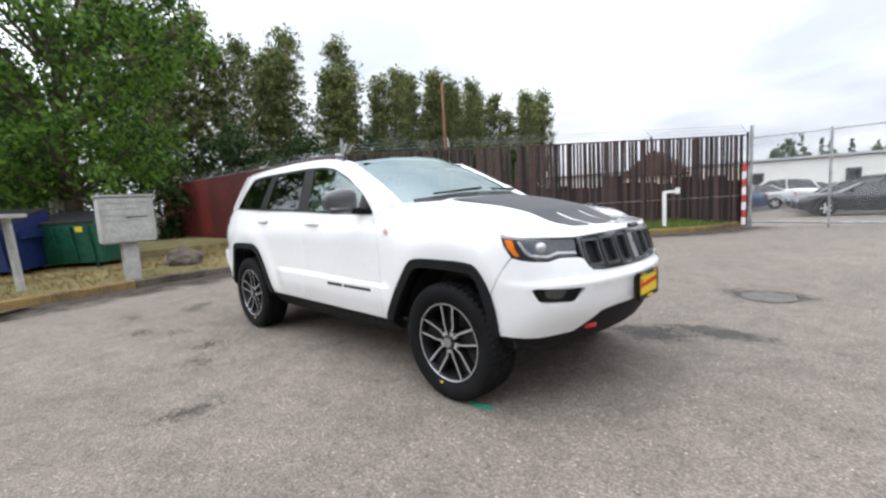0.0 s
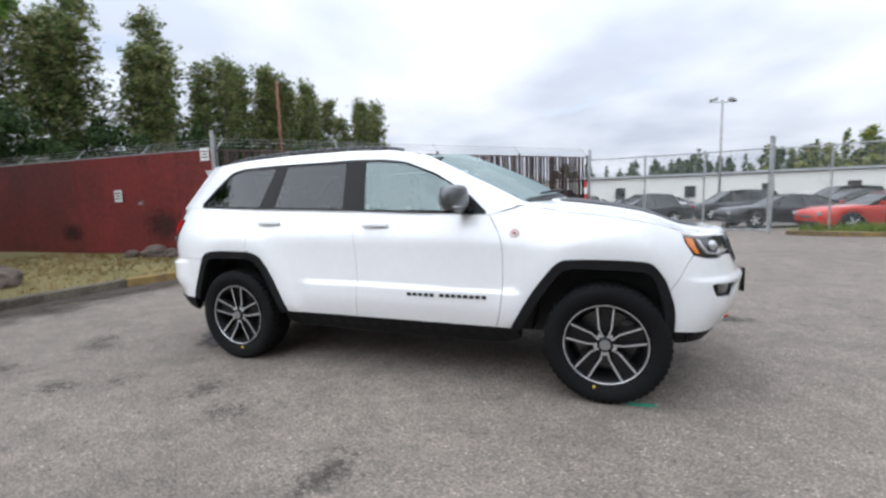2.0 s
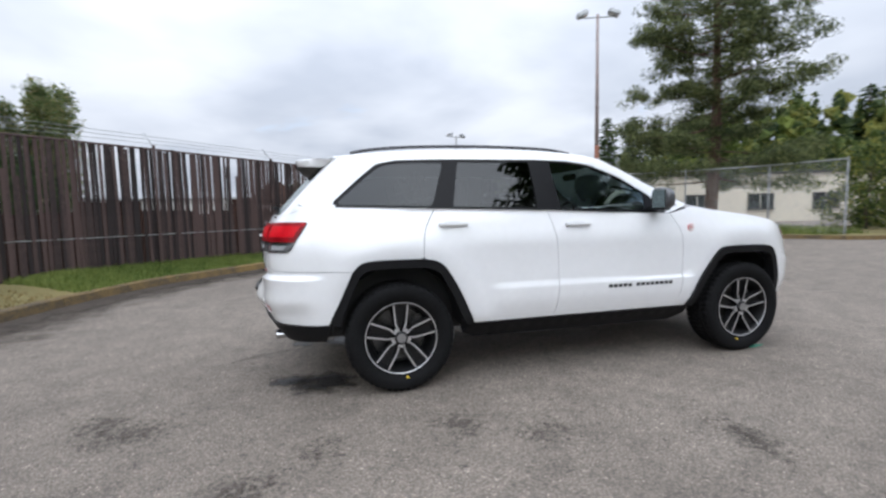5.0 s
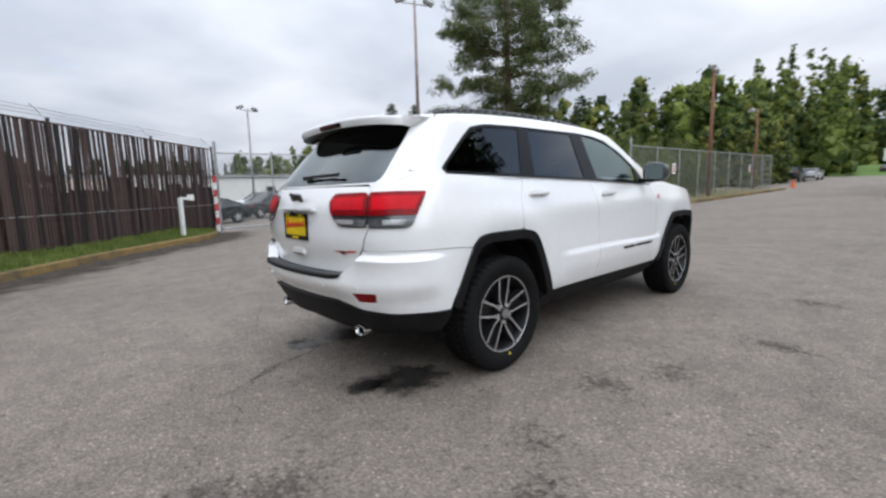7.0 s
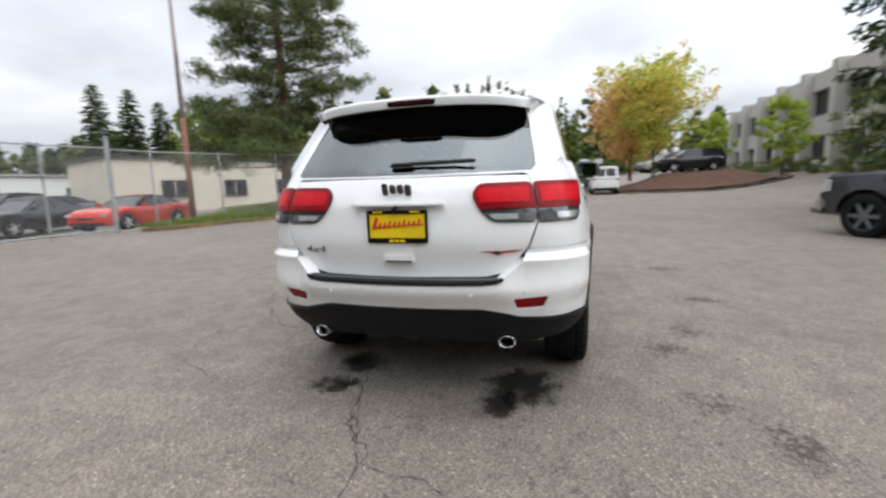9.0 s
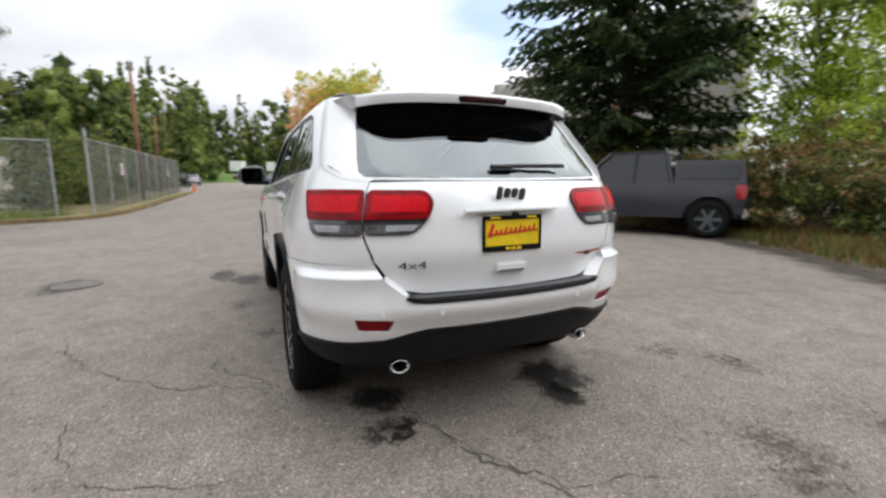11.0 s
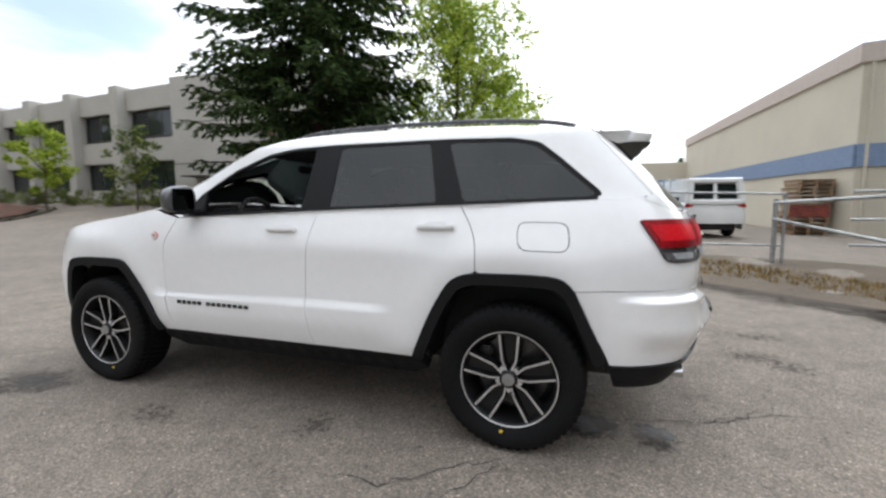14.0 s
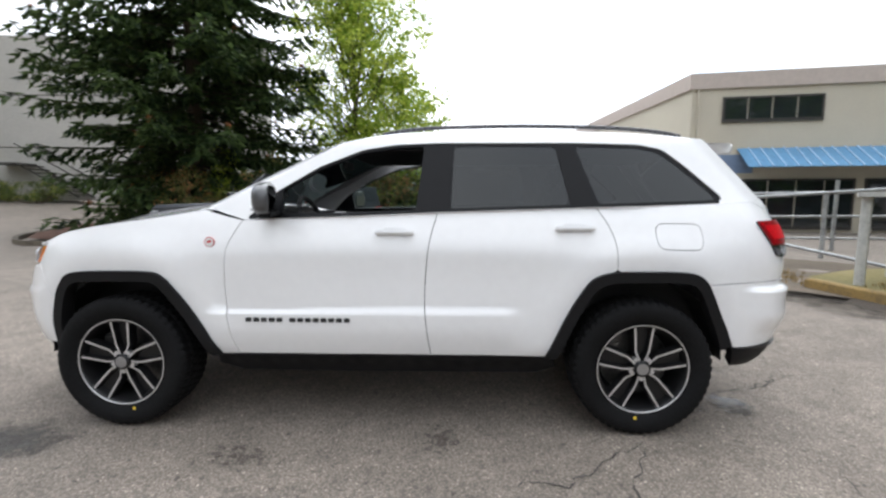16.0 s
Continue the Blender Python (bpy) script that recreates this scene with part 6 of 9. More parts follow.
def car(kind, label, paint, at, rz, group="", category="car"):
    F = FORMS[kind]
    t = thing("parked_" + ("van" if kind == "van" else "car"), label, category, at, rz, group)
    bm = B()
    rings = []
    st = []
    for a, b_ in zip(F["body"], F["body"][1:]):
        for k in range(4):
            f = k / 4
            st.append([a[i] + (b_[i] - a[i]) * f for i in range(4)])
    st.append(list(F["body"][-1]))
    xf, xr, wr = F["wheels"]
    for x, fl, hw, bz in st:
        for xc in (xf, xr):
            if abs(x - xc) < wr * 1.16:
                fl = max(fl, wr + math.sqrt(max(0, (wr * 1.16) ** 2 - (x - xc) ** 2)) * .98)
        h = bz - fl
        half = [(hw * .93, fl), (hw, fl + h * .35), (hw * .985, fl + h * .7), (hw * .92, bz - .02), (hw * .8, bz), (0, bz + .03)]
        rings.append([bm.verts.new((x, y, z)) for y, z in half] + [bm.verts.new((x, -y, z)) for y, z in reversed(half[:-1])])
    for a, b_ in zip(rings, rings[1:]):
        for i in range(len(a) - 1):
            bm.faces.new((a[i], a[i + 1], b_[i + 1], b_[i]))
    bm.faces.new(rings[0]); bm.faces.new(list(reversed(rings[-1])))
    bmesh.ops.recalc_face_normals(bm, faces=bm.faces)
    part("body", bm, paint, t, smooth=True)
    bm = B(); box(bm, (0, 0, .42), (F["L"] * .9, F["W"] * 1.5, .3)); part("underbody", bm, "black_plastic", t)
    bm = B(); rings = []
    for x, z, hw in F["cab"]:
        rings.append([bm.verts.new(p) for p in ((x, hw, z), (x, -hw, z))])
    cb = F["cab"]
    lo = [(cb[0][0], cb[0][1] - .05, cb[0][2]), (cb[-1][0], cb[-1][1] - .05, cb[-1][2])]
    n = len(cb)
    top = [bm.verts.new((x, hw, z)) for x, z, hw in cb] + [bm.verts.new((x, -hw, z)) for x, z, hw in cb]
    basez = min(cb[0][1], cb[-1][1]) - .06
    side = [bm.verts.new((x, F["W"] * .9, basez)) for x, z, hw in cb] + [bm.verts.new((x, -F["W"] * .9, basez)) for x, z, hw in cb]
    for i in range(n - 1):
        bm.faces.new((top[i], top[i + 1], top[n + i + 1], top[n + i]))
        bm.faces.new((side[i], side[i + 1], top[i + 1], top[i]))
        bm.faces.new((side[n + i + 1], side[n + i], top[n + i], top[n + i + 1]))
    bmesh.ops.recalc_face_normals(bm, faces=bm.faces)
    part("glasshouse", bm, "car_glass", t)
    bm = B()
    mids = cb[1:-1]
    vv = [[bm.verts.new((x + (.03 if i == 0 else 0), s * hw * f, z + .012 + (.02 if f == 0 else 0))) for f, s in ((1.02, 1), (0, 1), (1.02, -1))] for i, (x, z, hw) in enumerate(mids)]
    for a, b_ in zip(vv, vv[1:]):
        for i in range(2):
            bm.faces.new((a[i], a[i + 1], b_[i + 1], b_[i]))
    r = bmesh.ops.solidify(bm, geom=bm.faces[:], thickness=.03)
    part("roof", bm, paint, t, smooth=False)
    for s in (1, -1):
        bm = B()
        for i in (0, len(cb) - 2):
            x0, z0, h0 = cb[i]; x1, z1, h1 = cb[i + 1]
            rod(bm, (x0, s * h0 * 1.01, z0), (x1, s * h1 * 1.01, z1), .035, seg=5)
            part("pillar", bm, paint if kind != "coupe" else "black_plastic", t); bm = B()
        if kind == "van":
            x0, z0, h0 = cb[0]; x1, z1, h1 = cb[2]
            vs = [bm.verts.new(p) for p in ((x0, s * (F["W"] * .9 + .01), basez + .05), (.55, s * (F["W"] * .9 + .01), basez + .05), (.55, s * (h1 + .012), 2.04), (x0 + .12, s * (h1 + .0), 2.0))]
            bm.faces.new(vs)
            part("side_panel", bm, paint, t); bm = B()
        xm, zm, hm = cb[len(cb) // 2]
        rod(bm, (xm - .1, s * F["W"] * .905, basez), (xm - .05, s * hm * 1.02, zm), .035, seg=5)
        part("pillar", bm, paint if kind != "coupe" else "black_plastic", t)
        bm = B(); box(bm, (cb[-1][0] - .25, s * (F["W"] + .08), cb[-1][1] + .07), (.12, .2, .14), bevel=.03); part("mirror", bm, paint, t)
        fx, rx = F["body"][-2], F["body"][1]
        bm = B(); box(bm, (fx[0] + .02, s * fx[2] * .78, fx[3] - .1), (.16, .32, .12), rz=-25 * s, bevel=.03); part("headlight", bm, "lamp_clear", t)
        bm = B(); box(bm, (rx[0] - .03, s * rx[2] * .8, rx[3] - .12), (.12, .34, .14), rz=12 * s, bevel=.03); part("tail_light", bm, "lamp_red", t)
        for xc in (xf, xr):
            simple_wheel(t, (xc, s * (F["W"] - .10), wr), wr, .22, s)
    if kind == "van":                          # white frames round the two rear windows
        a, c = Vector((cb[0][0] - .01, 0, cb[0][1])), Vector((cb[1][0] - .01, 0, cb[1][1]))
        for f0, f1, wd in ((0, 0, .06), (.88, .88, .10), (-.88, -.88, .10)):
            bm = B(); rod(bm, a + Vector((0, f0 * cb[0][2], 0)), c + Vector((0, f1 * cb[1][2], 0)), wd, seg=6); part("rear_door_post", bm, paint, t)
        for g in (.03, .93):
            p = a.lerp(c, g)
            bm = B(); rod(bm, p + Vector((0, -cb[0][2] * .9, 0)), p + Vector((0, cb[0][2] * .9, 0)), .10, seg=6); part("rear_door_rail", bm, paint, t)
    bm = B(); box(bm, (F["body"][-1][0] - .02, 0, (F["body"][-1][1] + F["body"][-1][3]) / 2 + .02), (.06, .8, .14), bevel=.02); part("grille", bm, "black_plastic", t)
    return t


def gz(x, y):
    return (x, y, ground_z(x, y))


car("coupe", "bright red coupe parked behind the lot fence", "car_red", gz(10.8, 17.3), 190, "cars in the lot")
car("coupe", "black coupe parked in the fenced lot before the red one", "car_black", gz(8.5, 20.2), 194, "cars in the lot")
car("coupe", "black coupe with bright wheels parked in the fenced lot", "car_black", gz(3.05, 23.85), 196, "cars in the lot")
rnd = random.Random(90)
paints = ["car_black", "car_slate", "car_silver", "car_blue", "car_grey", "car_silver", "car_black", "car_white"]
words = {"car_black": "black", "car_slate": "dark grey", "car_silver": "silver", "car_blue": "dark blue", "car_grey": "grey", "car_white": "white"}
for r_, y in enumerate((27.0, 30.2, 33.4, 36.6)):
    for i in range(6):
        x = -9.0 + 5.7 * i + 0.9 * r_
        if (29 < y < 31 and 5 < x < 11) or (r_ == 0 and i in (0, 5)):
            continue
        p = paints[(i * 3 + r_ * 2) % 8]
        car("sedan" if (i + r_) % 3 else "suv", words[p] + " car parked in a row in the fenced lot", p, gz(x, y), 192 + rnd.gauss(0, 4), "cars in the lot")
wv = car("van", "white delivery van parked beside the raised bed", "car_white", gz(27.4, -3.3), 0, "vans", "van")
wv.scale = (.82, .82, .84)
car("van", "grey-green van parked behind the white van", "car_green", gz(35.5, -2.75), 0, "vans", "van")
car("suv", "silver car parked along the road", "car_silver", gz(44, -3.0), 180, "cars along the road")
for i, (x, y, p) in enumerate(((33, -9.8, "car_black"), (37.5, -9.4, "car_white"), (41.5, -9.6, "car_slate"))):
    car("suv", words.get(p, "dark") + " car parked above the raised bed", p, (x, y, ground_z(x, y) + 1.22), 100, "cars by the office")
for i, (x, y, p) in enumerate(((66, 7.2, "car_silver"), (60, 8.0, "car_black"), (86, 1.5, "car_slate"), (92, -2.0, "car_black"), (75, -3.5, "car_blue"), (82, -4.2, "car_silver"))):
    car("suv" if i % 2 else "sedan", words[p] + " car parked far along the road", p, gz(x, y), 180 if y < 0 else 0, "cars along the road")
car("van", "white work van in the neighbouring lot", "car_white", gz(-5.06, -16.8), -79, "vans in the neighbouring lot", "van")
lift = thing("boom_lift", "blue lifting machine on wheels in the neighbouring lot", "lift machine", gz(-3.35, -15.6), 12)
bm = B(); box(bm, (0, 0, .55), (1.5, 1.9, .34), bevel=.05); part("chassis", bm, "truck_blue", lift)
bm = B(); box(bm, (-.35, .2, 1.15), (.62, 1.0, .8), bevel=.06); part("tank", bm, "truck_blue", lift)
bm = B(); box(bm, (.42, -.1, 1.3), (.5, .8, 1.0), bevel=.04); part("engine_cover", bm, "truck_blue", lift)
for x in (-.62, .62):
    for y in (-.72, .72):
        bm = B(); rod(bm, (x - .12, y, .34), (x + .12, y, .34), .34, seg=16); part("wheel", bm, "tyre_black", lift)
        bm = B(); rod(bm, (x, y, .7), (x, y, 2.0), .03, seg=6); part("upright", bm, "truck_blue", lift)
for z in (1.55, 2.0):
    for y in (-.72, .72):
        bm = B(); rod(bm, (-.62, y, z), (.62, y, z), .028, seg=6); part("rail", bm, "truck_blue", lift)
    for x in (-.62, .62):
        bm = B(); rod(bm, (x, -.72, z), (x, .72, z), .028, seg=6); part("rail", bm, "truck_blue", lift)
bm = B(); box(bm, (0, .75, 1.9), (.8, .03, .2)); part("panel", bm, "car_silver", lift)

# dark grey pickup with a hard bed cover
pk = thing("pickup_truck", "dark grey pickup truck with a hard bed cap", "pickup truck", (4.06, -7.74, 0.0), 29)
bm = B()
prof = [(-2.36, .52), (-2.36, 1.12), (-1.05, 1.16), (1.05, 1.16), (2.38, 1.10), (2.58, 1.00), (2.62, .55), (2.5, .46)]
wr = .40
for xc in (1.85, -1.75):
    arch = [(xc + wr * 1.22 * math.cos(a), wr + wr * 1.22 * math.sin(a)) for a in np.linspace(-0.1, math.pi + .1, 13)]
    prof += [(x, max(.42, z)) for x, z in arch]
v, tr = fill(prof, step=.2, edge=.12)
for s in (1, -1):
    k = [bm.verts.new((x, s * (.98 - .05 * smooth01(.95, 1.15, z) - .10 * smooth01(2.1, 2.62, x)), z)) for x, z in v]
    for f in tr:
        bm.faces.new([k[i] for i in (f if s < 0 else reversed(f))])
part("body_sides", bm, "car_slate", pk, smooth=True)
bm = B(); box(bm, (1.80, 0, 1.13), (1.55, 1.78, .14), ry=2.5, bevel=.05); part("hood", bm, "car_slate", pk, smooth=True)
bm = B(); box(bm, (2.55, 0, .88), (.14, 1.6, .36), bevel=.04); part("grille", bm, "black_plastic", pk)
bm = B(); box(bm, (2.64, 0, .60), (.18, 1.92, .24), bevel=.05); part("bumper", bm, "chrome", pk)
bm = B(); box(bm, (-2.38, 0, .54), (.14, 1.86, .2), bevel=.04); part("rear_bumper", bm, "chrome", pk)
bm = B(); box(bm, (-2.35, 0, .87), (.06, 1.84, .5), bevel=.02); part("tailgate", bm, "car_slate", pk)
bm = B(); box(bm, (.12, 0, .62), (5.2, 1.6, .4)); part("underbody", bm, "black_plastic", pk)
bm = B()
vv = [bm.verts.new(p) for p in ((-1.02, .9, 1.14), (1.1, .9, 1.14), (.35, .72, 1.82), (-.85, .72, 1.84), (-1.02, -.9, 1.14), (1.1, -.9, 1.14), (.35, -.72, 1.82), (-.85, -.72, 1.84))]
for f in ((0, 1, 2, 3), (5, 4, 7, 6), (1, 5, 6, 2), (4, 0, 3, 7), (3, 2, 6, 7)):
    bm.faces.new([vv[i] for i in f])
part("cab_glass", bm, "car_glass", pk)
bm = B(); box(bm, (-.25, 0, 1.85), (1.26, 1.5, .06), bevel=.025); part("roof", bm, "car_slate", pk)
bm = B()
for s in (1, -1):
    for a, c in (((1.1, .91, 1.14), (.35, .73, 1.83)), ((-.2, .91, 1.14), (-.22, .74, 1.84)), ((-1.02, .91, 1.14), (-.85, .73, 1.84))):
        rod(bm, (a[0], s * a[1], a[2]), (c[0], s * c[1], c[2]), .045, seg=6)
        part("pillar", bm, "car_slate", pk); bm = B()
bm.free()
bm = B()
vv = [bm.verts.new((x, y, z)) for x, w, z in ((-2.38, .9, 1.13), (-1.06, .9, 1.15), (-1.06, .79, 1.65), (-2.30, .79, 1.61)) for y in (w, -w)]
for f in ((0, 2, 4, 6), (3, 1, 7, 5), (6, 4, 5, 7), (0, 6, 7, 1), (2, 3, 5, 4)):
    bm.faces.new([vv[i] for i in f])
bmesh.ops.recalc_face_normals(bm, faces=bm.faces)
part("bed_cap", bm, "car_slate", pk)
for s in (1, -1):
    bm = B(); box(bm, (-1.70, s * .850, 1.39), (1.12, .03, .30), rx=s * 11.5); part("cap_window", bm, "car_glass", pk)
    bm = B(); box(bm, (.72, s * 1.1, 1.24), (.12, .2, .2), bevel=.04); part("mirror", bm, "black_plastic", pk)
    bm = B(); box(bm, (-2.30, s * .905, .97), (.2, .17, .3), bevel=.02); part("tail_light", bm, "lamp_red", pk)
    bm = B(); box(bm, (2.52, s * .76, .94), (.16, .3, .24), bevel=.03); part("headlight", bm, "lamp_clear", pk)
    for xc in (1.85, -1.75):
        simple_wheel(pk, (xc, s * .84, wr), wr, .27, s, 6, "car_grey")


def trailer(label, at, length, rz):
    t = thing("box_trailer", label, "trailer", at, rz, "trailers on the bank")
    bm = B(); box(bm, (0, 0, 1.65), (length, 2.3, 2.1), bevel=.05); part("box_body", bm, "sign_white", t)
    bm = B(); box(bm, (0, 0, .55), (length * .92, 1.8, .14)); part("chassis", bm, "black_plastic", t)
    for sx in (-.28, -.08):
        for sy in (-1, 1):
            simple_wheel(t, (sx * length, sy * .98, .36), .36, .24, sy, 5, "car_grey")


for label, x, y, ln, rz in (("short white box trailer parked on the grass bank", 104, 1.6, 2.6, 70), ("long white box trailer parked on the grass bank", 110, -7.2, 5.2, 84)):
    trailer(label, (x, y, ground_z(x, y) + 1.32), ln, rz)


# ---- the white sport utility vehicle ----
M.update({
    "paint": mat("white_car_paint", (0.86, 0.86, 0.86), 0.22, 0.0, vary=0.012, scale=1.5, fine=20, coat=1.0),
    "trim_black": mat("black_moulded_trim", (0.008, 0.008, 0.009), 0.65, spec=0.25, vary=0.2, fine=160, bump=0.08),
    "gloss_black": mat("gloss_black_trim", (0.006, 0.006, 0.007), 0.35, vary=0.1, spec=0.2),
    "decal": mat("matte_black_decal", (0.03, 0.031, 0.034), 0.5, vary=0.1),
    "glass_dark": glass_mat("privacy_glass", (0.94, 0.97, 1.0), clear=0.08, ior=1.58),
    "glass_side": glass_mat("side_glass", (0.80, 0.95, 0.93), clear=0.60, ior=2.15),
    "glass_back": glass_mat("rear_screen_glass", (0.92, 0.98, 1.0), clear=0.10, ior=2.25),
    "glass_clear": glass_mat("clear_glass", (0.82, 0.98, 0.97), clear=0.65, ior=3.6),
    "interior": mat("charcoal_interior", (0.03, 0.03, 0.032), 0.8, vary=0.2, fine=60),
    "seat": mat("black_seat_leather", (0.035, 0.034, 0.034), 0.55, vary=0.15, fine=60, bump=0.1),
    "red_lens": mat("red_lens", (0.26, 0.003, 0.008), 0.28, vary=0.22, scale=14, fine=60, coat=0.08, spec=0.15),
    "red_dark": mat("dark_red_lens", (0.24, 0.003, 0.008), 0.3, vary=0.15, coat=0.08, spec=0.15),
    "red_deep": mat("unlit_deep_red_lens", (0.07, 0.004, 0.006), 0.3, vary=0.15, coat=0.1, spec=0.2),
    "red_core": mat("bright_red_lens", (0.60, 0.005, 0.013), 0.35, vary=0.12, scale=10, fine=80, coat=0.05, spec=0.12),
    "smoke": mat("smoked_lens", (0.045, 0.045, 0.05), 0.08, vary=0.2, coat=1.0),
    "amber": mat("amber_lens", (0.75, 0.2, 0.02), 0.1, vary=0.12, coat=1.0),
    "mach": mat("machined_alloy", (0.70, 0.70, 0.71), 0.32, 0.75, vary=0.06, fine=90),
    "rim_grey": mat("dark_grey_alloy", (0.012, 0.012, 0.013), 0.4, 0.3, vary=0.1),
    "disc": mat("brake_disc", (0.14, 0.138, 0.135), 0.35, 0.8, vary=0.2),
    "plate_yellow": mat("yellow_plate", (0.85, 0.60, 0.01), 0.4, vary=0.06),
    "plate_red": mat("red_lettering", (0.6, 0.03, 0.02), 0.5, vary=0.05),
    "clear_smoke": mat("smoked_clear_lens", (0.13, 0.13, 0.135), 0.15, vary=0.3, scale=20, fine=80, coat=0.6),
    "shell": mat("satin_grey_shell", (0.075, 0.076, 0.08), 0.32, 0.0, vary=0.08, coat=0.5),
    "rib": mat("ribbed_grey_pad", (0.05, 0.05, 0.052), 0.5, vary=0.15, fine=90),
    "rail": mat("dark_grey_rail", (0.09, 0.09, 0.095), 0.4, 0.4, vary=0.1),
    "hook_red": mat("red_tow_hook", (0.65, 0.02, 0.02), 0.4, vary=0.1, coat=0.4),
    "badge": mat("dark_badge", (0.10, 0.085, 0.085), 0.3, 0.6, vary=0.1),
    "mirror_face": mat("mirror_glass", (0.30, 0.32, 0.33), 0.03, 1.0, vary=0.02),
    "silver_trim": mat("satin_silver_trim", (0.40, 0.40, 0.41), 0.3, 0.8, vary=0.05),
})

FRONT = spline([(1.5, .945), (1.75, .932), (1.93, .885), (2.07, .79), (2.17, .62), (2.235, .43), (2.275, .22), (2.29, 0)], 10)
REAR = spline([(-1.7, .945), (-1.98, .927), (-2.16, .872), (-2.28, .77), (-2.345, .62), (-2.39, .42), (-2.415, .2), (-2.42, 0)], 10)


def arclen(line, start, sign):
    out = [start]
    for a, b_ in zip(line, line[1:]):
        out.append(out[-1] + sign * math.dist(a, b_))
    return out


UF, UR = arclen(FRONT, 1.5, 1), arclen(REAR, -1.7, -1)
OU = np.array(UR[::-1] + UF)
OXY = np.array(REAR[::-1] + FRONT)
C_F, C_R = UF[-1], UR[-1]


def curve(pts):
    d = np.array(spline([tuple(p) for p in pts], 8))
    return lambda v: float(np.interp(v, d[:, 0], d[:, 1]))


width = curve([(.25, .82), (.36, .89), (.43, .955), (.56, .978), (.70, .985), (.85, .99), (.98, .992), (1.06, .98), (1.12, .962), (1.2, .936), (1.30, .892)])
nose = curve([(.25, -.22), (.40, -.10), (.52, -.03), (.62, .015), (.74, .030), (.795, .038), (.835, .012), (.87, .0), (.95, -.03), (1.05, -.065), (1.12, -.12), (1.2, -.2)])
tail = curve([(.25, .2), (.38, .11), (.5, .04), (.6, .01), (.70, .03), (.78, .032), (.9, .004), (1.0, .01), (1.1, .025), (1.2, .065), (1.3, .12)])


def lower(u, z):
    """The lower body: u runs along the side like x and on round the corners to the middle of nose and tail."""
    x, y = float(np.interp(u, OU, OXY[:, 0])), float(np.interp(u, OU, OXY[:, 1]))
    y *= width(z)
    x += nose(z) * smooth01(1.45, 2.4, u) + tail(z) * smooth01(-1.65, -2.4, u)
    door = smooth01(-.86, -.66, u) * smooth01(.98, .84, u)
    y += door * (0.019 * smooth01(.43, .60, z) * smooth01(.728 - .03 * smooth01(-.3, .8, u), .668, z)) * smooth01(.40, .46, z)
    y += -0.006 * smooth01(1.05, .93, z) * smooth01(.70, .88, z) * smooth01(-1.25, -.5, u) * smooth01(.8, .1, u)
    for c in (1.4575, -1.4575):                     # swell over the wheels
        r = math.hypot(u - c, (z - .42) * .95)
        y += 0.014 * math.exp(-((r - .56) / .10) ** 2) * smooth01(.4, .5, z)
    return Vector((x, y, z - .033 * smooth01(1.72, 2.02, u) * smooth01(.68, .86, z)))


def upper(x, z):
    """The cabin side."""
    y = .895 - .36 * (z - 1.2) - .10 * max(0, -1.2 - x) ** 2 - .06 * max(0, x - .1) ** 2 - 0.05 * smooth01(1.60, 1.70, z) ** 2
    return Vector((x, y, z))


def back_x(y, z):
    return float(np.interp(z, (1.15, 1.24, 1.6, 1.70), (-2.375, -2.335, -1.985, -1.89))) + .14 * (abs(y) / .72) ** 2.5


def back(y, z):
    return Vector((back_x(y, z), y, z))


def back_edge(z):
    x = -2.0
    for _ in range(30):
        x = back_x(upper(x, z).y, z)
    return x


def soft_corner(p, n):
    """Rounds the shading where the cabin's flank turns into the hatch."""
    e = back_edge(min(p.z, 1.66))
    d = math.hypot(p.x - e, abs(p.y) - upper(e, p.z).y)
    w = smooth01(.16, .0, d)
    c = Vector((-.46, .70, .45)).normalized()
    return n.lerp(c, w * .85).normalized()


HOODLINE = [(.95, 1.243), (1.2, 1.20), (1.54, 1.153), (1.78, 1.113), (1.95, 1.087), (2.2, 1.072), (2.45, 1.075), (C_F, 1.085)]
hood_top = curve(HOODLINE)
edge_pts = [lower(u, hood_top(u)) for u in np.linspace(.90, C_F, 90)]
EX, EY, EZ = np.array([p.x for p in edge_pts]), np.array([p.y for p in edge_pts]), np.array([p.z for p in edge_pts])


def hood(x, y):
    zs, ahead = float(np.interp(x, EX, EZ)), float(np.interp(abs(y), EY[::-1], EX[::-1])) - x
    q = min(1.0, abs(y) / .885)
    z = zs + .066 * (1 - q ** 2.2) * min(1.0, max(0.0, ahead) / .8) ** .55
    z += .012 * smooth01(.50, .44, abs(y)) * smooth01(2.2, 1.7, x)
    return Vector((x, y, z))


roof_mid = curve([(.40, 1.66), (.2, 1.690), (-.1, 1.716), (-.5, 1.728), (-1.0, 1.726), (-1.5, 1.708), (-1.9, 1.682), (-2.2, 1.655)])


def roof(x, y):
    return Vector((x, y, roof_mid(x) - .040 * (abs(y) / .70) ** 2.6))


def rounded(pts, r):
    out, n = [], len(pts)
    for i in range(n):
        p, a, b_ = Vector(pts[i]), Vector(pts[i - 1]), Vector(pts[(i + 1) % n])
        da, db = min(r, (a - p).length * .48), min(r, (b_ - p).length * .48)
        s, e = p + (a - p).normalized() * da, p + (b_ - p).normalized() * db
        for k in range(5):
            t = k / 4
            out.append(tuple(s * (1 - t) ** 2 + p * 2 * t * (1 - t) + e * t * t))
    return out


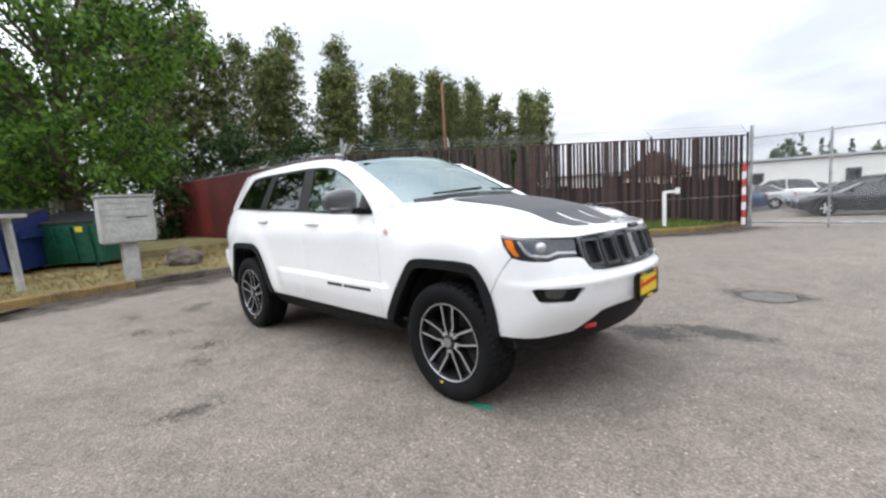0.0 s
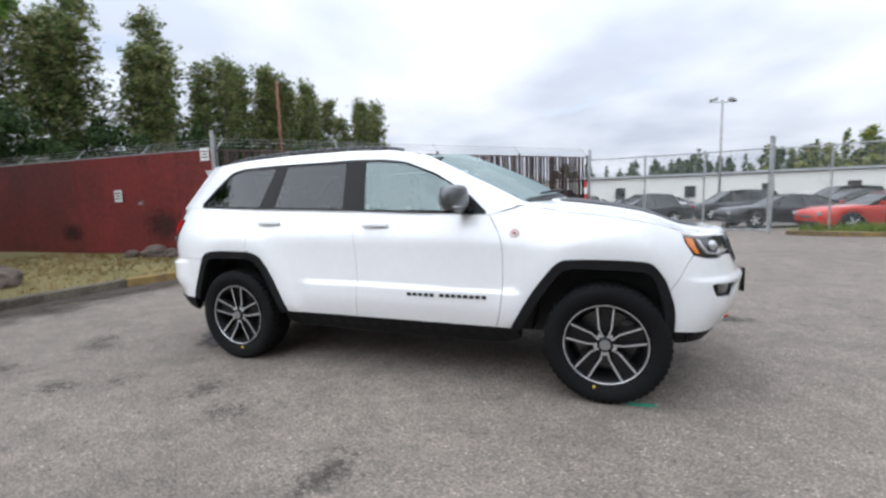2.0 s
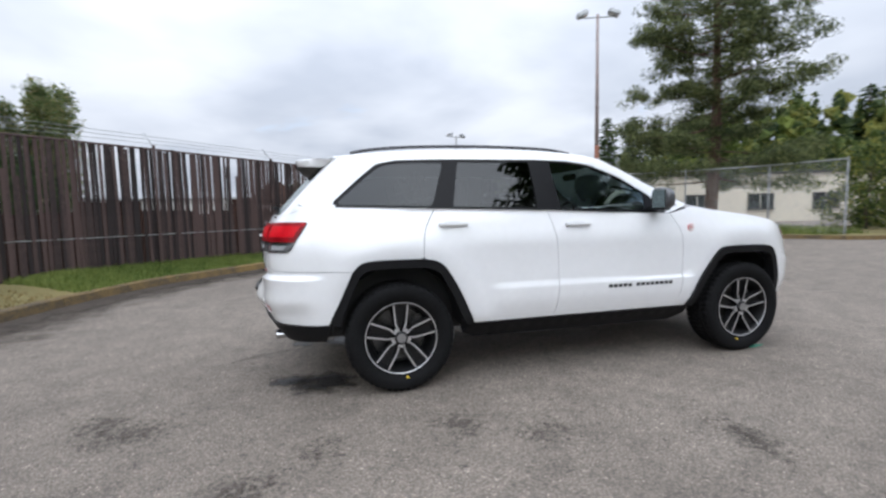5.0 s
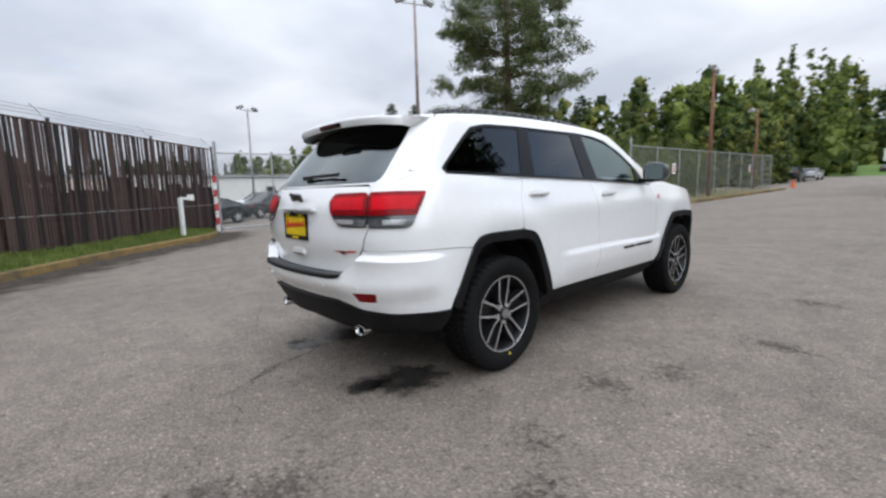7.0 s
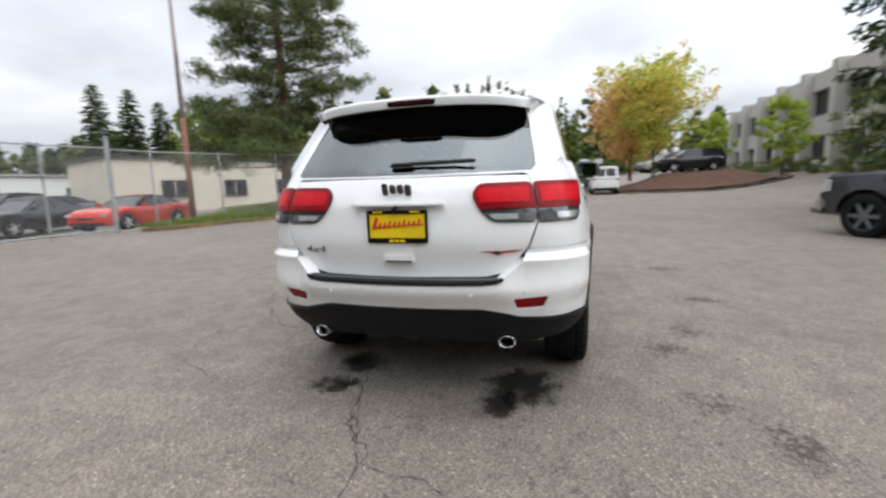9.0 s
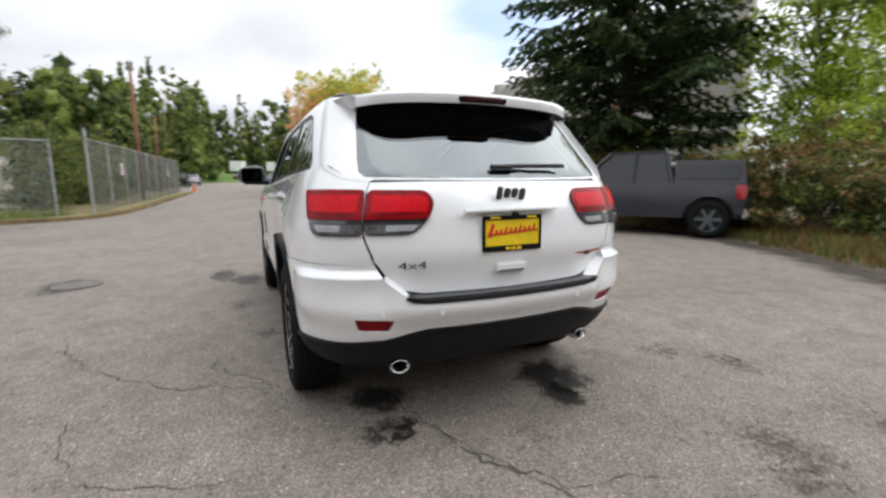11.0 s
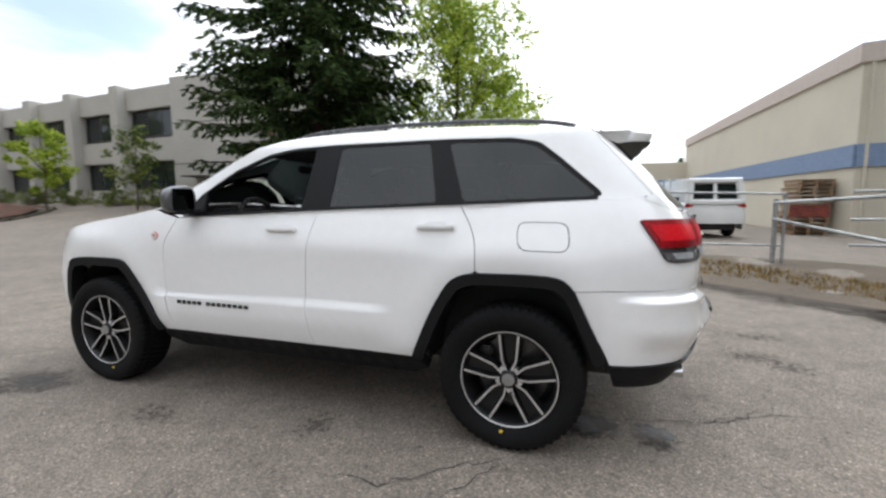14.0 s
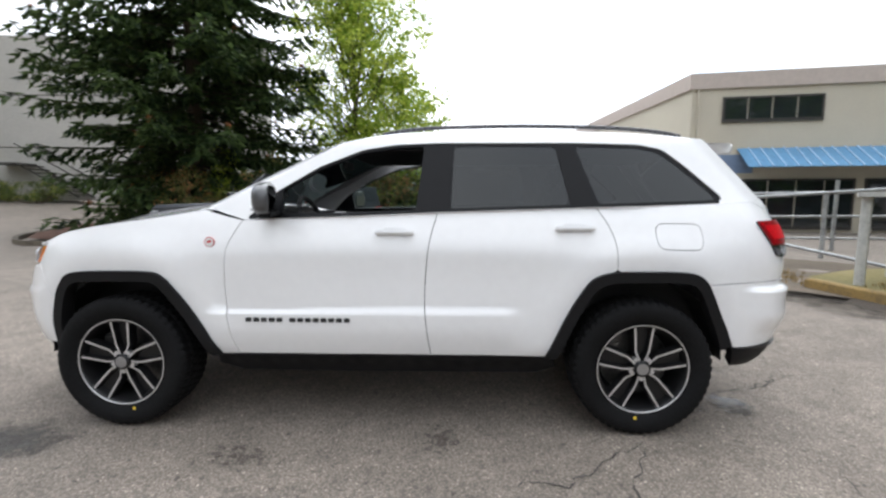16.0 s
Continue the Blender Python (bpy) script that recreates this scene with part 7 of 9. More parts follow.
def shrink(poly, d, keep=None):
    area = sum(a[0] * b_[1] - b_[0] * a[1] for a, b_ in zip(poly, poly[1:] + poly[:1]))
    sgn = 1 if area > 0 else -1
    out, n = [], len(poly)
    for i in range(n):
        a, p, b_ = Vector(poly[i - 1]), Vector(poly[i]), Vector(poly[(i + 1) % n])
        t = ((p - a).normalized() + (b_ - p).normalized())
        t = t.normalized() if t.length > 1e-6 else (b_ - p).normalized()
        q = p + Vector((-t.y, t.x)) * sgn * d
        if keep is not None and abs(p.x - keep) < 1e-4:
            q = Vector((keep, p.y + (q.y - p.y)))
        out.append((q.x, q.y))
    return out


def sheet(name, lift, outer, material, parent, holes=(), side=1, both=False, gap=.0022, thick=.022, off=0.0, step=.055, edge=.03, keep=None, label="", flip=False, smooth=True, rows=(), nrm=None):
    """A pressed panel: a flat outline laid onto a curved surface, with its edges turned in."""
    ring = resample(list(outer), edge)
    poly = shrink(ring, gap, keep) if gap else ring
    v2, tris = fill(poly, [shrink(resample(list(h), edge), -gap) if gap else h for h in holes], step=step, edge=edge, rows=rows)
    e = 1e-3
    P, N = [], []
    for a, b_ in v2:
        p = lift(a, b_)
        n = (lift(a, b_ + e) - lift(a, b_ - e)).cross(lift(a + e, b_) - lift(a - e, b_))
        n = n.normalized() if n.length else Vector((0, 0, 1))
        if flip:
            n = -n
        P.append(p + n * off); N.append(nrm(p, n) if nrm else n)
    count = {}
    for t in tris:
        for i in range(3):
            k = (t[i], t[(i + 1) % 3])
            count[tuple(sorted(k))] = count.get(tuple(sorted(k)), 0) + (1 if k[0] < k[1] else 1)
    vs, ns, fs = list(P), list(N), [tuple(t if flip else reversed(t)) for t in tris]
    if thick:
        for t in tris:
            for i in range(3):
                a, b_ = t[i], t[(i + 1) % 3]
                if count[tuple(sorted((a, b_)))] == 1:
                    if keep is not None and abs(v2[a][0] - keep) < 1e-4 and abs(v2[b_][0] - keep) < 1e-4:
                        continue
                    k = len(vs)
                    q = (P[b_] - P[a]).normalized().cross(N[a] if not flip else -N[a])
                    vs += [P[a], P[b_], P[b_] - N[b_] * thick, P[a] - N[a] * thick]
                    ns += [-q] * 4
                    fs.append((k, k + 1, k + 2, k + 3) if not flip else (k + 3, k + 2, k + 1, k))
    sets = [(vs, ns, fs)]
    mir = ([Vector((p.x, -p.y, p.z)) for p in vs], [Vector((n.x, -n.y, n.z)) for n in ns], [tuple(reversed(f)) for f in fs])
    if both:
        k = len(vs)
        sets = [(vs + mir[0], ns + mir[1], fs + [tuple(i + k for i in f) for f in mir[2]])]
    elif side < 0:
        sets = [mir]
    vs, ns, fs = sets[0]
    ob = raw(name, vs, fs, material, parent, label, smooth=smooth)
    if smooth:
        ob.data.normals_split_custom_set_from_vertices([tuple(n) for n in ns])
    return ob


jeep = thing("white_suv", "clean white four-door sport utility vehicle with black trim", "car")

# outlines in the side view
HS = -2.425
tl_side = rounded([(-2.075, 1.186), (-2.105, 1.12), (-2.175, .998), (-2.22, .990), (HS + .0025, .990), (HS + .0025, 1.184), (-2.25, 1.187)], .02)
BELT = [(.735, 1.186), (.2, 1.203), (-.32, 1.226), (-1.02, 1.25), (-1.84, 1.277), (-2.13, 1.288)]
belt = curve(BELT[::-1])
D1 = [(.735, 1.186), (.785, 1.10), (.823, 1.0), (.830, .78), (.808, .56), (.772, .436)]
D2 = [(-.335, 1.226), (-.290, 1.06), (-.270, .85), (-.268, .70), (-.284, .54), (-.299, .440)]
D3 = [(-1.19, 1.256), (-1.25, 1.16), (-1.284, 1.06), (-1.290, .93)]
ARCH_F = [(1.848, .47), (1.815, .646), (1.762, .80), (1.715, .872), (1.65, .893), (1.48, .90), (1.25, .897), (1.175, .872), (1.11, .80), (1.005, .655), (.882, .436)]
ARCH_R = [(-.938, .44), (-1.039, .672), (-1.12, .815), (-1.175, .878), (-1.26, .908), (-1.4, .915), (-1.65, .912), (-1.735, .88), (-1.79, .80), (-1.85, .672), (-1.92, .51)]
ARCH_F, ARCH_R = spline(ARCH_F, 4), spline(ARCH_R, 4)

CREASE = [(-.9, .85, z) for z in (.660, .668, .678, .690, .704, .718, .728, .736)]
for s in (1, -1):
    # front wing, with the bonnet's edge above it and the lamp before it
    fender = [D1[0], (.85, 1.212), (.95, 1.241)] + [(u, hood_top(u) - .002) for u in (1.1, 1.25, 1.4, 1.54, 1.7, 1.82, 1.905)] + [(1.915, 1.03), (1.955, .965), (1.90, .90), (1.835, .80), (1.80, .73)] + [p for p in ARCH_F if p[1] < .73 and p[0] > 1.5][-1:] + [p for p in ARCH_F if not (p[0] > 1.5 and p[1] < .73)] + [D1[5], *reversed(spline(D1, 4)[1:-1])]
    sheet("front_wing", lower, fender, "paint", jeep, side=s, rows=[(.8, 1.0, z) for z in (.664, .674, .684, .692)])
    fd = spline(D1, 4) + list(reversed(spline(D2, 4))) + [(-.1, belt(-.1)), (.2, belt(.2)), (.5, belt(.5))]
    door = sheet("front_door", lower, fd, "paint", jeep, side=s, rows=CREASE)
    rd = spline(D2, 4) + [(-.6, .441)] + [p for p in ARCH_R if p[0] > -1.288] + list(reversed(spline(D3, 4))) + [(-.9, belt(-.9)), (-.6, belt(-.6))]
    rdoor = sheet("rear_door", lower, rd, "paint", jeep, side=s, rows=CREASE)
    tailcut = [(-2.13, 1.289), (-2.22, 1.262), (-2.30, 1.235), (HS - .010, 1.221), (HS, 1.18), (HS, .985), (HS - .030, .90), (HS - .042, .866)]
    qp = spline(D3, 4) + [p for p in ARCH_R if p[0] < -1.29 and p[1] > .84] + [(-1.775, .852), (-1.9, .860), (-2.2, .866)] + list(reversed(tailcut)) + [(-1.84, belt(-1.84)), (-1.5, belt(-1.5))]
    fuel = rounded([(-1.49, 1.175), (-1.735, 1.172), (-1.742, 1.035), (-1.50, 1.04)], .05)
    sheet("quarter_panel", lower, qp, "paint", jeep, holes=[fuel] if s > 0 else (), side=s)
    if s > 0:
        sheet("fuel_flap", lower, fuel, "paint", jeep, side=s)
    # cabin frame round the side glass
    DLO = rounded([(.725, 1.192), (.575, 1.335), (.33, 1.482), (.085, 1.578), (-.1, 1.606), (-.36, 1.616), (-1.1, 1.614), (-1.44, 1.604), (-1.575, 1.578), (-1.68, 1.495), (-1.885, 1.312), (-1.86, 1.286), (-1.4, 1.271), (-1.02, 1.258), (-.32, 1.233), (.2, 1.21)], .03)
    A_LINE = [(.95, 1.25), (.77, 1.335), (.57, 1.425), (.37, 1.535), (.19, 1.622)]
    frame_out = [(.735, 1.188)] + A_LINE + [(.02, 1.660), (-.12, 1.678), (-.4, 1.692), (-.75, 1.694), (-1.05, 1.690), (-1.42, 1.675), (-1.62, 1.658), (back_edge(1.63) + .02, 1.64)] + [(back_edge(z), z) for z in (1.60, 1.5, 1.4, 1.32)] + [(-2.100, 1.291)] + [(x, belt(x) + .001) for x in (-1.84, -1.5, -1.02, -.6, -.32, 0, .2, .5)]
    sheet("cabin_frame", upper, frame_out, "paint", jeep, holes=[DLO], side=s, gap=0, nrm=soft_corner, step=.04)
    flange = [(x, belt(x) + .022) for x in np.linspace(-1.25, -2.06, 10)] + [(x, belt(x) - .006) for x in np.linspace(-2.06, -1.25, 10)]
    sheet("inner_flange", upper, flange, "paint", jeep, side=s, off=-.005, gap=0, thick=0)
    g1 = rounded([(.52, 1.222), (.53, 1.352), (.32, 1.470), (.085, 1.562), (-.1, 1.590), (-.255, 1.597), (-.215, 1.24)], .02)
    g2 = rounded([(-.425, 1.598), (-.985, 1.597), (-1.055, 1.268), (-.405, 1.248)], .025)
    g3 = rounded([(-1.095, 1.595), (-1.43, 1.587), (-1.555, 1.562), (-1.655, 1.487), (-1.85, 1.318), (-1.83, 1.295), (-1.205, 1.278)], .03)
    sheet("window_surround", upper, DLO, "gloss_black", jeep, holes=[g1, g2, g3], side=s, off=-.006, gap=.0005, thick=.02)
    for nm, g, m_ in (("front_side_window", g1, "glass_side"), ("rear_side_window", g2, "glass_dark"), ("quarter_window", g3, "glass_dark")):
        if nm == "front_side_window" and s > 0:
            continue                            # the driver's window is wound down
        w_ = sheet(nm, upper, g, m_, jeep, side=s, off=-.010, gap=0, thick=0)
        w_.visible_shadow = False
    # waist strip
    ws = [(x, belt(x) + .004) for x in np.linspace(.70, -1.86, 24)] + [(x, belt(x) + .020) for x in np.linspace(-1.86, .70, 24)]
    sheet("waist_strip", upper, ws, "gloss_black", jeep, side=s, off=.004, gap=0, thick=.008)
    # wheel arch mouldings
    for nm, arch, cx in (("front_arch_moulding", ARCH_F, 1.47), ("rear_arch_moulding", ARCH_R, -1.47)):
        innr = []
        for p in arch:
            d = Vector((cx - p[0], .40 - p[1]))
            innr.append((p[0] + d.x / d.length * .05, p[1] + d.y / d.length * .05))
        outr = [(p[0] + (p[0] - cx) * .015, p[1] + .008) for p in arch]
        sheet(nm, lower, outr + innr[::-1], "trim_black", jeep, side=s, off=.020, gap=0, thick=.075, step=.04)
    # sill cladding
    sill = [(.90, .432), (.5, .432), (0, .436), (-.5, .439), (-.945, .442), (-1.00, .36), (-.9, .315), (0, .305), (.8, .305), (.93, .36)]
    sheet("sill_cladding", lower, sill, "trim_black", jeep, side=s, off=.004, gap=0, thick=.06)
    # liners
    for cx in (1.4575, -1.4575):
        bm = B()
        ang = np.linspace(-.02, math.pi + .02, 18)
        ring = [[bm.verts.new((cx + .455 * math.cos(a), s * y, .42 + .455 * math.sin(a))) for a in ang] for y in (.60, .855)]
        cen = bm.verts.new((cx, s * .60, .42))
        for i in range(17):
            bm.faces.new((ring[0][i], ring[0][i + 1], ring[1][i + 1], ring[1][i]))
            bm.faces.new((ring[0][i + 1], ring[0][i], cen))
        part("arch_liner", bm, "black_plastic", jeep, smooth=False)

# nose
UG = C_F - .535
bump = [(1.812, .66), (1.800, .728), (1.836, .80), (1.901, .90), (1.957, .963), (2.05, .945), (2.16, .937), (2.24, .952), (2.36, .945), (UG - .008, .936), (UG + .012, .890), (UG + .034, .866), (2.55, .856), (C_F, .852), (C_F, .60), (2.60, .60), (2.50, .588), (2.42, .535), (2.33, .482), (2.1, .472), (1.86, .48)]
fog = rounded([(2.02, .785), (2.345, .762), (2.29, .668), (2.07, .682)], .03)
fb = sheet("front_bumper", lower, bump, "paint", jeep, holes=[fog], both=True, keep=C_F, gap=.0009, rows=[(1.9, C_F - .01, z) for z in (.785, .80, .815, .828, .842)])
for s in (1, -1):
    f = sheet("fog_lamp_recess", lower, fog, "gloss_black", jeep, side=s, off=-.03, gap=0, thick=.02)
    f2 = rounded([(2.09, .765), (2.24, .752), (2.21, .692), (2.11, .700)], .03)
    sheet("fog_lamp", lower, f2, "smoke", f, side=s, off=-.022, gap=0, thick=.01)
val = [(1.86, .476), (2.1, .468), (2.33, .478), (2.42, .531), (2.50, .584), (2.60, .596), (C_F, .596), (C_F, .42), (2.5, .40), (2.2, .385), (1.90, .39)]
vl = sheet("front_valance", lower, val, "trim_black", jeep, both=True, keep=C_F, off=-.008, gap=0, thick=.05)
for s in (1, -1):
    hk = new("tow_hook"); hk.parent = jeep
    p = lower(2.46, .50)
    hk.matrix_basis = pose(p.x - .035, s * (p.y - .02), p.z - .005, 0, 0, 28 * s)
    bm = B()
    pts = [Vector((.0 + .042 * math.sin(a), .044 * math.cos(a), .0)) for a in np.linspace(0, math.pi, 9)]
    for a, b_ in zip([Vector((-.05, .044, 0)), *pts], [*pts, Vector((-.05, -.044, 0))]):
        rod(bm, a, b_, .014, seg=8)
    part("hook_loop", bm, "hook_red", hk, smooth=True)
# lamps
lamp = rounded([(1.908, 1.074), (1.922, 1.02), (1.965, .966), (2.05, .951), (2.17, .943), (2.24, .958), (2.365, .950), (2.388, 1.048), (2.2, 1.062)], .012)
for s in (1, -1):
    hl = sheet("headlight", lower, lamp, "smoke", jeep, side=s, off=-.012, gap=.002, thick=.03, label="dark headlight with a chrome bow and amber corner")
    sheet("amber_reflector", lower, rounded([(1.925, 1.062), (1.935, 1.02), (1.975, .975), (2.005, .972), (1.98, 1.02), (1.975, 1.062)], .008), "amber", hl, side=s, off=-.004, gap=0, thick=.01)
    drl = [(2.0, 1.056), (2.03, 1.0), (2.06, .970), (2.17, .958), (2.235, .974), (2.36, .966), (2.36, .978), (2.23, .988), (2.165, .972), (2.07, .984), (2.045, 1.01), (2.02, 1.057)]
    sheet("light_bow", lower, drl, "lamp_clear", hl, side=s, off=-.002, gap=0, thick=.012, edge=.015, step=.02)
    p = lower(2.15, 1.012)
    bm = B(); bmesh.ops.create_uvsphere(bm, u_segments=16, v_segments=10, radius=.034, matrix=Matrix.Translation((p.x - .022, s * (p.y - .008), p.z)))
    part("projector", bm, "lamp_clear", hl, smooth=True)
# grille: black surround with seven bright-edged slots
gr = [(UG - .010, 1.054), (2.6, 1.060), (C_F, 1.063), (C_F, .856), (2.56, .860), (UG + .036, .870), (UG + .014, .892), (UG - .004, .940)]
slots = []
for k in range(4):
    c = C_F - .152 * k
    l, r_ = c - .06, (c + .06 if k else C_F)
    top, bot = 1.045 - .004 * k, .872 + .006 * k
    slots.append(rounded([(l, top), (r_, top), (r_, bot), (l, bot)], .018) if k else [(l + .012, top), (l, top - .014), (l, bot + .014), (l + .012, bot), (C_F, bot), (C_F, top)])
grille = sheet("grille", lower, gr, "smoke", jeep, holes=slots[1:], both=True, keep=C_F, off=-.004, gap=0, thick=.03, step=.03, edge=.015, label="dark grille with seven upright slots")
sheet("grille_backing", lower, gr, "black_plastic", grille, both=True, keep=C_F, off=-.035, gap=0, thick=0)
for k in range(7):
    j, s = abs(k - 3), (1 if k >= 3 else -1)
    c = C_F - .152 * j
    top, bot = 1.045 - .004 * j, .872 + .006 * j
    for sgn in ((1,) if j else (1, -1)):
        o = rounded([(c - .064, top + .005), (min(c + .064, C_F), top + .005), (min(c + .064, C_F), bot - .005), (c - .064, bot - .005)], .02 if j else .001)
        i_ = rounded([(c - .052, top - .010), (min(c + .052, C_F), top - .010), (min(c + .052, C_F), bot + .010), (c - .052, bot + .010)], .016 if j else .001)
        if not j:
            band = [(C_F, top + .005), (c - .064, top + .005), (c - .064, bot - .005), (C_F, bot - .005), (C_F, bot + .010), (c - .052, bot + .010), (c - .052, top - .010), (C_F, top - .010)]
            if sgn > 0:
                sheet("slot_ring", lower, band, "rail", grille, both=True, keep=C_F, off=.004, gap=0, thick=.02, step=.03, edge=.02)
        else:
            sheet("slot_ring", lower, o, "rail", grille, holes=[i_], side=s, off=.004, gap=0, thick=.02, step=.03, edge=.02)
    bm = B()
    for z in np.arange(bot + .012, top, .020):
        p0, p1 = lower(c - .054, z), lower(min(c + .054, C_F), z)
        rod(bm, (p0.x - .014, s * p0.y, p0.z), (p1.x - .014, s * p1.y, p1.z), .0028, seg=4, caps=False)
    part("slot_mesh", bm, "black_plastic", grille)
sheet("nose_strip", lower, [(UG - .02, 1.054), (2.6, 1.062), (C_F, 1.066), (C_F, 1.083), (2.45, 1.073), (2.2, 1.070), (1.95, 1.084), (1.92, 1.078), (2.2, 1.066)], "paint", jeep, both=True, keep=C_F, gap=.001, step=.03, edge=.02)

# bonnet
side_y = .735
hx = np.linspace(1.02, 2.30, 16)
front_edge = [(x, y) for x, y in zip(EX[::3], EY[::3]) if x > 1.9 and y < side_y + .02]
bon = [(1.16, 0), (1.14, .3), (1.06, .58), (.985, side_y - .01)] + [(x, side_y) for x in (1.2, 1.4, 1.6, 1.8)] + [(x - .006, y) for x, y in front_edge if y > .001] + [(float(EX[-1]) - .006, 0)]
swapped = lambda y, x: hood(x, y)
bonnet = sheet("bonnet", swapped, [(y, x) for x, y in bon], "paint", jeep, both=True, keep=0.0, gap=.0022, step=.07, edge=.04, flip=False, label="white bonnet with matte black centre decal")
wing_top = [(.955, side_y)] + [(x, side_y) for x in (1.2, 1.4, 1.6, 1.8)] + [(x, y) for x, y in front_edge[:1]] + [(x, y) for x, y in reversed([(a, b_) for a, b_ in zip(EX[::3], EY[::3]) if b_ > front_edge[0][1] + .005])]
for s in (1, -1):
    sheet("wing_top", swapped, [(y, x) for x, y in wing_top], "paint", jeep, side=s, gap=.0012, step=.05, edge=.03)
dec = [(1.20, 0), (1.19, .28), (1.14, .47), (1.5, .43), (1.85, .385), (2.02, .33), (2.06, .20), (2.02, .17), (1.80, .17), (1.80, .13), (2.06, .12), (2.075, 0)]
sheet("bonnet_decal", swapped, [(y, x) for x, y in dec], "decal", bonnet, both=True, keep=0.0, off=.0035, gap=0, thick=.003, step=.05, edge=.03)
bm = B(); p = hood(2.255, 0)
for k, (y, w_) in enumerate(((-.062, .018), (-.03, .026), (.005, .026), (.042, .03))):
    box(bm, (p.x, y, p.z - .002), (.03, w_, .022), ry=38, bevel=.004)
part("emblem", bm, "badge", bonnet)


# screens
def screen(name, base, top, material, n=20, m=8, inset=0.0, lift_=.02):
    vs, fs = [], []
    for j in range(m + 1):
        b_ = j / m
        for i in range(n + 1):
            a = -1 + 2 * i / n
            p = base(a).lerp(top(a), b_)
            p += Vector((.5, 0, .8)) * lift_ * math.sin(math.pi * b_) * (1 - .3 * a * a)
            vs.append(p)
    for j in range(m):
        for i in range(n):
            k = j * (n + 1) + i
            fs.append((k, k + 1, k + n + 2, k + n + 1))
    return raw(name, vs, fs, material, jeep, smooth=True)


wb = lambda a: Vector((1.13 - .19 * a * a, .755 * a, 1.292 - .042 * a * a))
wt = lambda a: Vector((.335 - .145 * a * a, .640 * a, 1.668 - .046 * a * a))
ws_ = screen("windscreen", wb, wt, "glass_clear"); ws_.visible_shadow = False
bm = B()
for (a0, a1, b0, b1) in ((-.90, .90, 0, .06),):
    prev = None
    for i in range(25):
        a = a0 + (a1 - a0) * i / 24
        p, q = wb(a) + Vector((.03, 0, -.01)), wb(a).lerp(wt(a), .055) + Vector((.004, 0, .008))
        cur = (bm.verts.new(p), bm.verts.new(q))
        if prev:
            bm.faces.new((prev[0], cur[0], cur[1], prev[1]))
        prev = cur
part("cowl", bm, "black_plastic", jeep)
for s, x0 in ((1, .25), (-1, -.35)):
    bm = B()
    a0, a1 = (.62, .02) if s > 0 else (-.12, -.72)
    p, q = wb(a0).lerp(wt(a0), .07) + Vector((.03, 0, .03)), wb(a1).lerp(wt(a1), .05) + Vector((.03, 0, .03))
    rod(bm, p, q, .011, .008, seg=6)
    part("wiper", bm, "black_plastic", jeep)
for s in (1, -1):                               # white pillars beside the windscreen
    bm = B(); prev = None
    for i in range(13):
        b_ = i / 12
        p = wb(s).lerp(wt(s), b_) + Vector((.5, 0, .8)) * .02 * math.sin(math.pi * b_) * .7
        x = .95 + (.19 - .95) * b_
        zz_ = float(np.interp(x, [q[0] for q in A_LINE[::-1]], [q[1] for q in A_LINE[::-1]]))
        e_ = upper(x, zz_)
        cur = (bm.verts.new(p), bm.verts.new((p + Vector((e_.x, s * e_.y, e_.z))) / 2 + Vector((.012, s * .012, .012))), bm.verts.new((e_.x, s * e_.y, e_.z)))
        if prev:
            for k in range(2):
                f = (prev[k], cur[k], cur[k + 1], prev[k + 1])
                bm.faces.new(f if s > 0 else tuple(reversed(f)))
        prev = cur
    part("screen_pillar", bm, "paint", jeep, smooth=True)

# roof
r_out = [(.335, 0), (.325, .2), (.275, .45), (.19, .64), (.02, .685), (-.12, .705), (-.4, .712), (-1.0, .712), (-1.42, .705), (-1.62, .695), (-1.80, .68), (-1.90, .5), (-1.93, 0)]
sheet("roof", lambda y, x: roof(x, y), [(y, x) for x, y in r_out], "paint", jeep, both=True, keep=0.0, gap=0, thick=.02, step=.09, edge=.05)
for s in (1, -1):
    rr = new("roof_rail"); rr.parent = jeep
    pts = spline([(.0, .605, 1.680), (-.14, .61, 1.704), (-.34, .615, 1.718), (-.8, .618, 1.726), (-1.3, .612, 1.716), (-1.60, .60, 1.694), (-1.74, .594, 1.668)], 5)
    bm = B()
    for a, b_ in zip(pts, pts[1:]):
        rod(bm, (a[0], s * a[1], a[2]), (b_[0], s * b_[1], b_[2]), .012, seg=8)
    part("rail_bar", bm, "rail", rr, smooth=True)
    for x, l in ((-.04, .14), (-1.68, .14), (-.85, .08)):
        z_ = roof(x, .6).z
        bm = B(); box(bm, (x, s * .604, z_ + .004), (l, .034, .026), bevel=.009); part("rail_foot", bm, "rail", rr)

# spoiler
sp = new("spoiler"); sp.parent = jeep
bm = B(); top_, bot_ = [], []
for i in range(21):
    a = -1 + 2 * i / 20
    y = .615 * a
    tipx = -2.132 + .12 * abs(a) ** 6
    z_ = 1.652 - .03 * a * a
    top_.append([bm.verts.new(q) for q in ((-1.74, y * 1.15, roof(-1.74, y * 1.15).z + .002), (-1.85, y * 1.12, roof(-1.85, y * 1.12).z + .003), (-2.0, y * 1.06, roof_mid(-2.0) - .034 * a * a + .002), (tipx, y, z_), (tipx - .006, y, z_ - .014), (tipx + .008, y, z_ - .051))])
for a, b_ in zip(top_, top_[1:]):
    for k in range(5):
        bm.faces.new((a[k], b_[k], b_[k + 1], a[k + 1]))
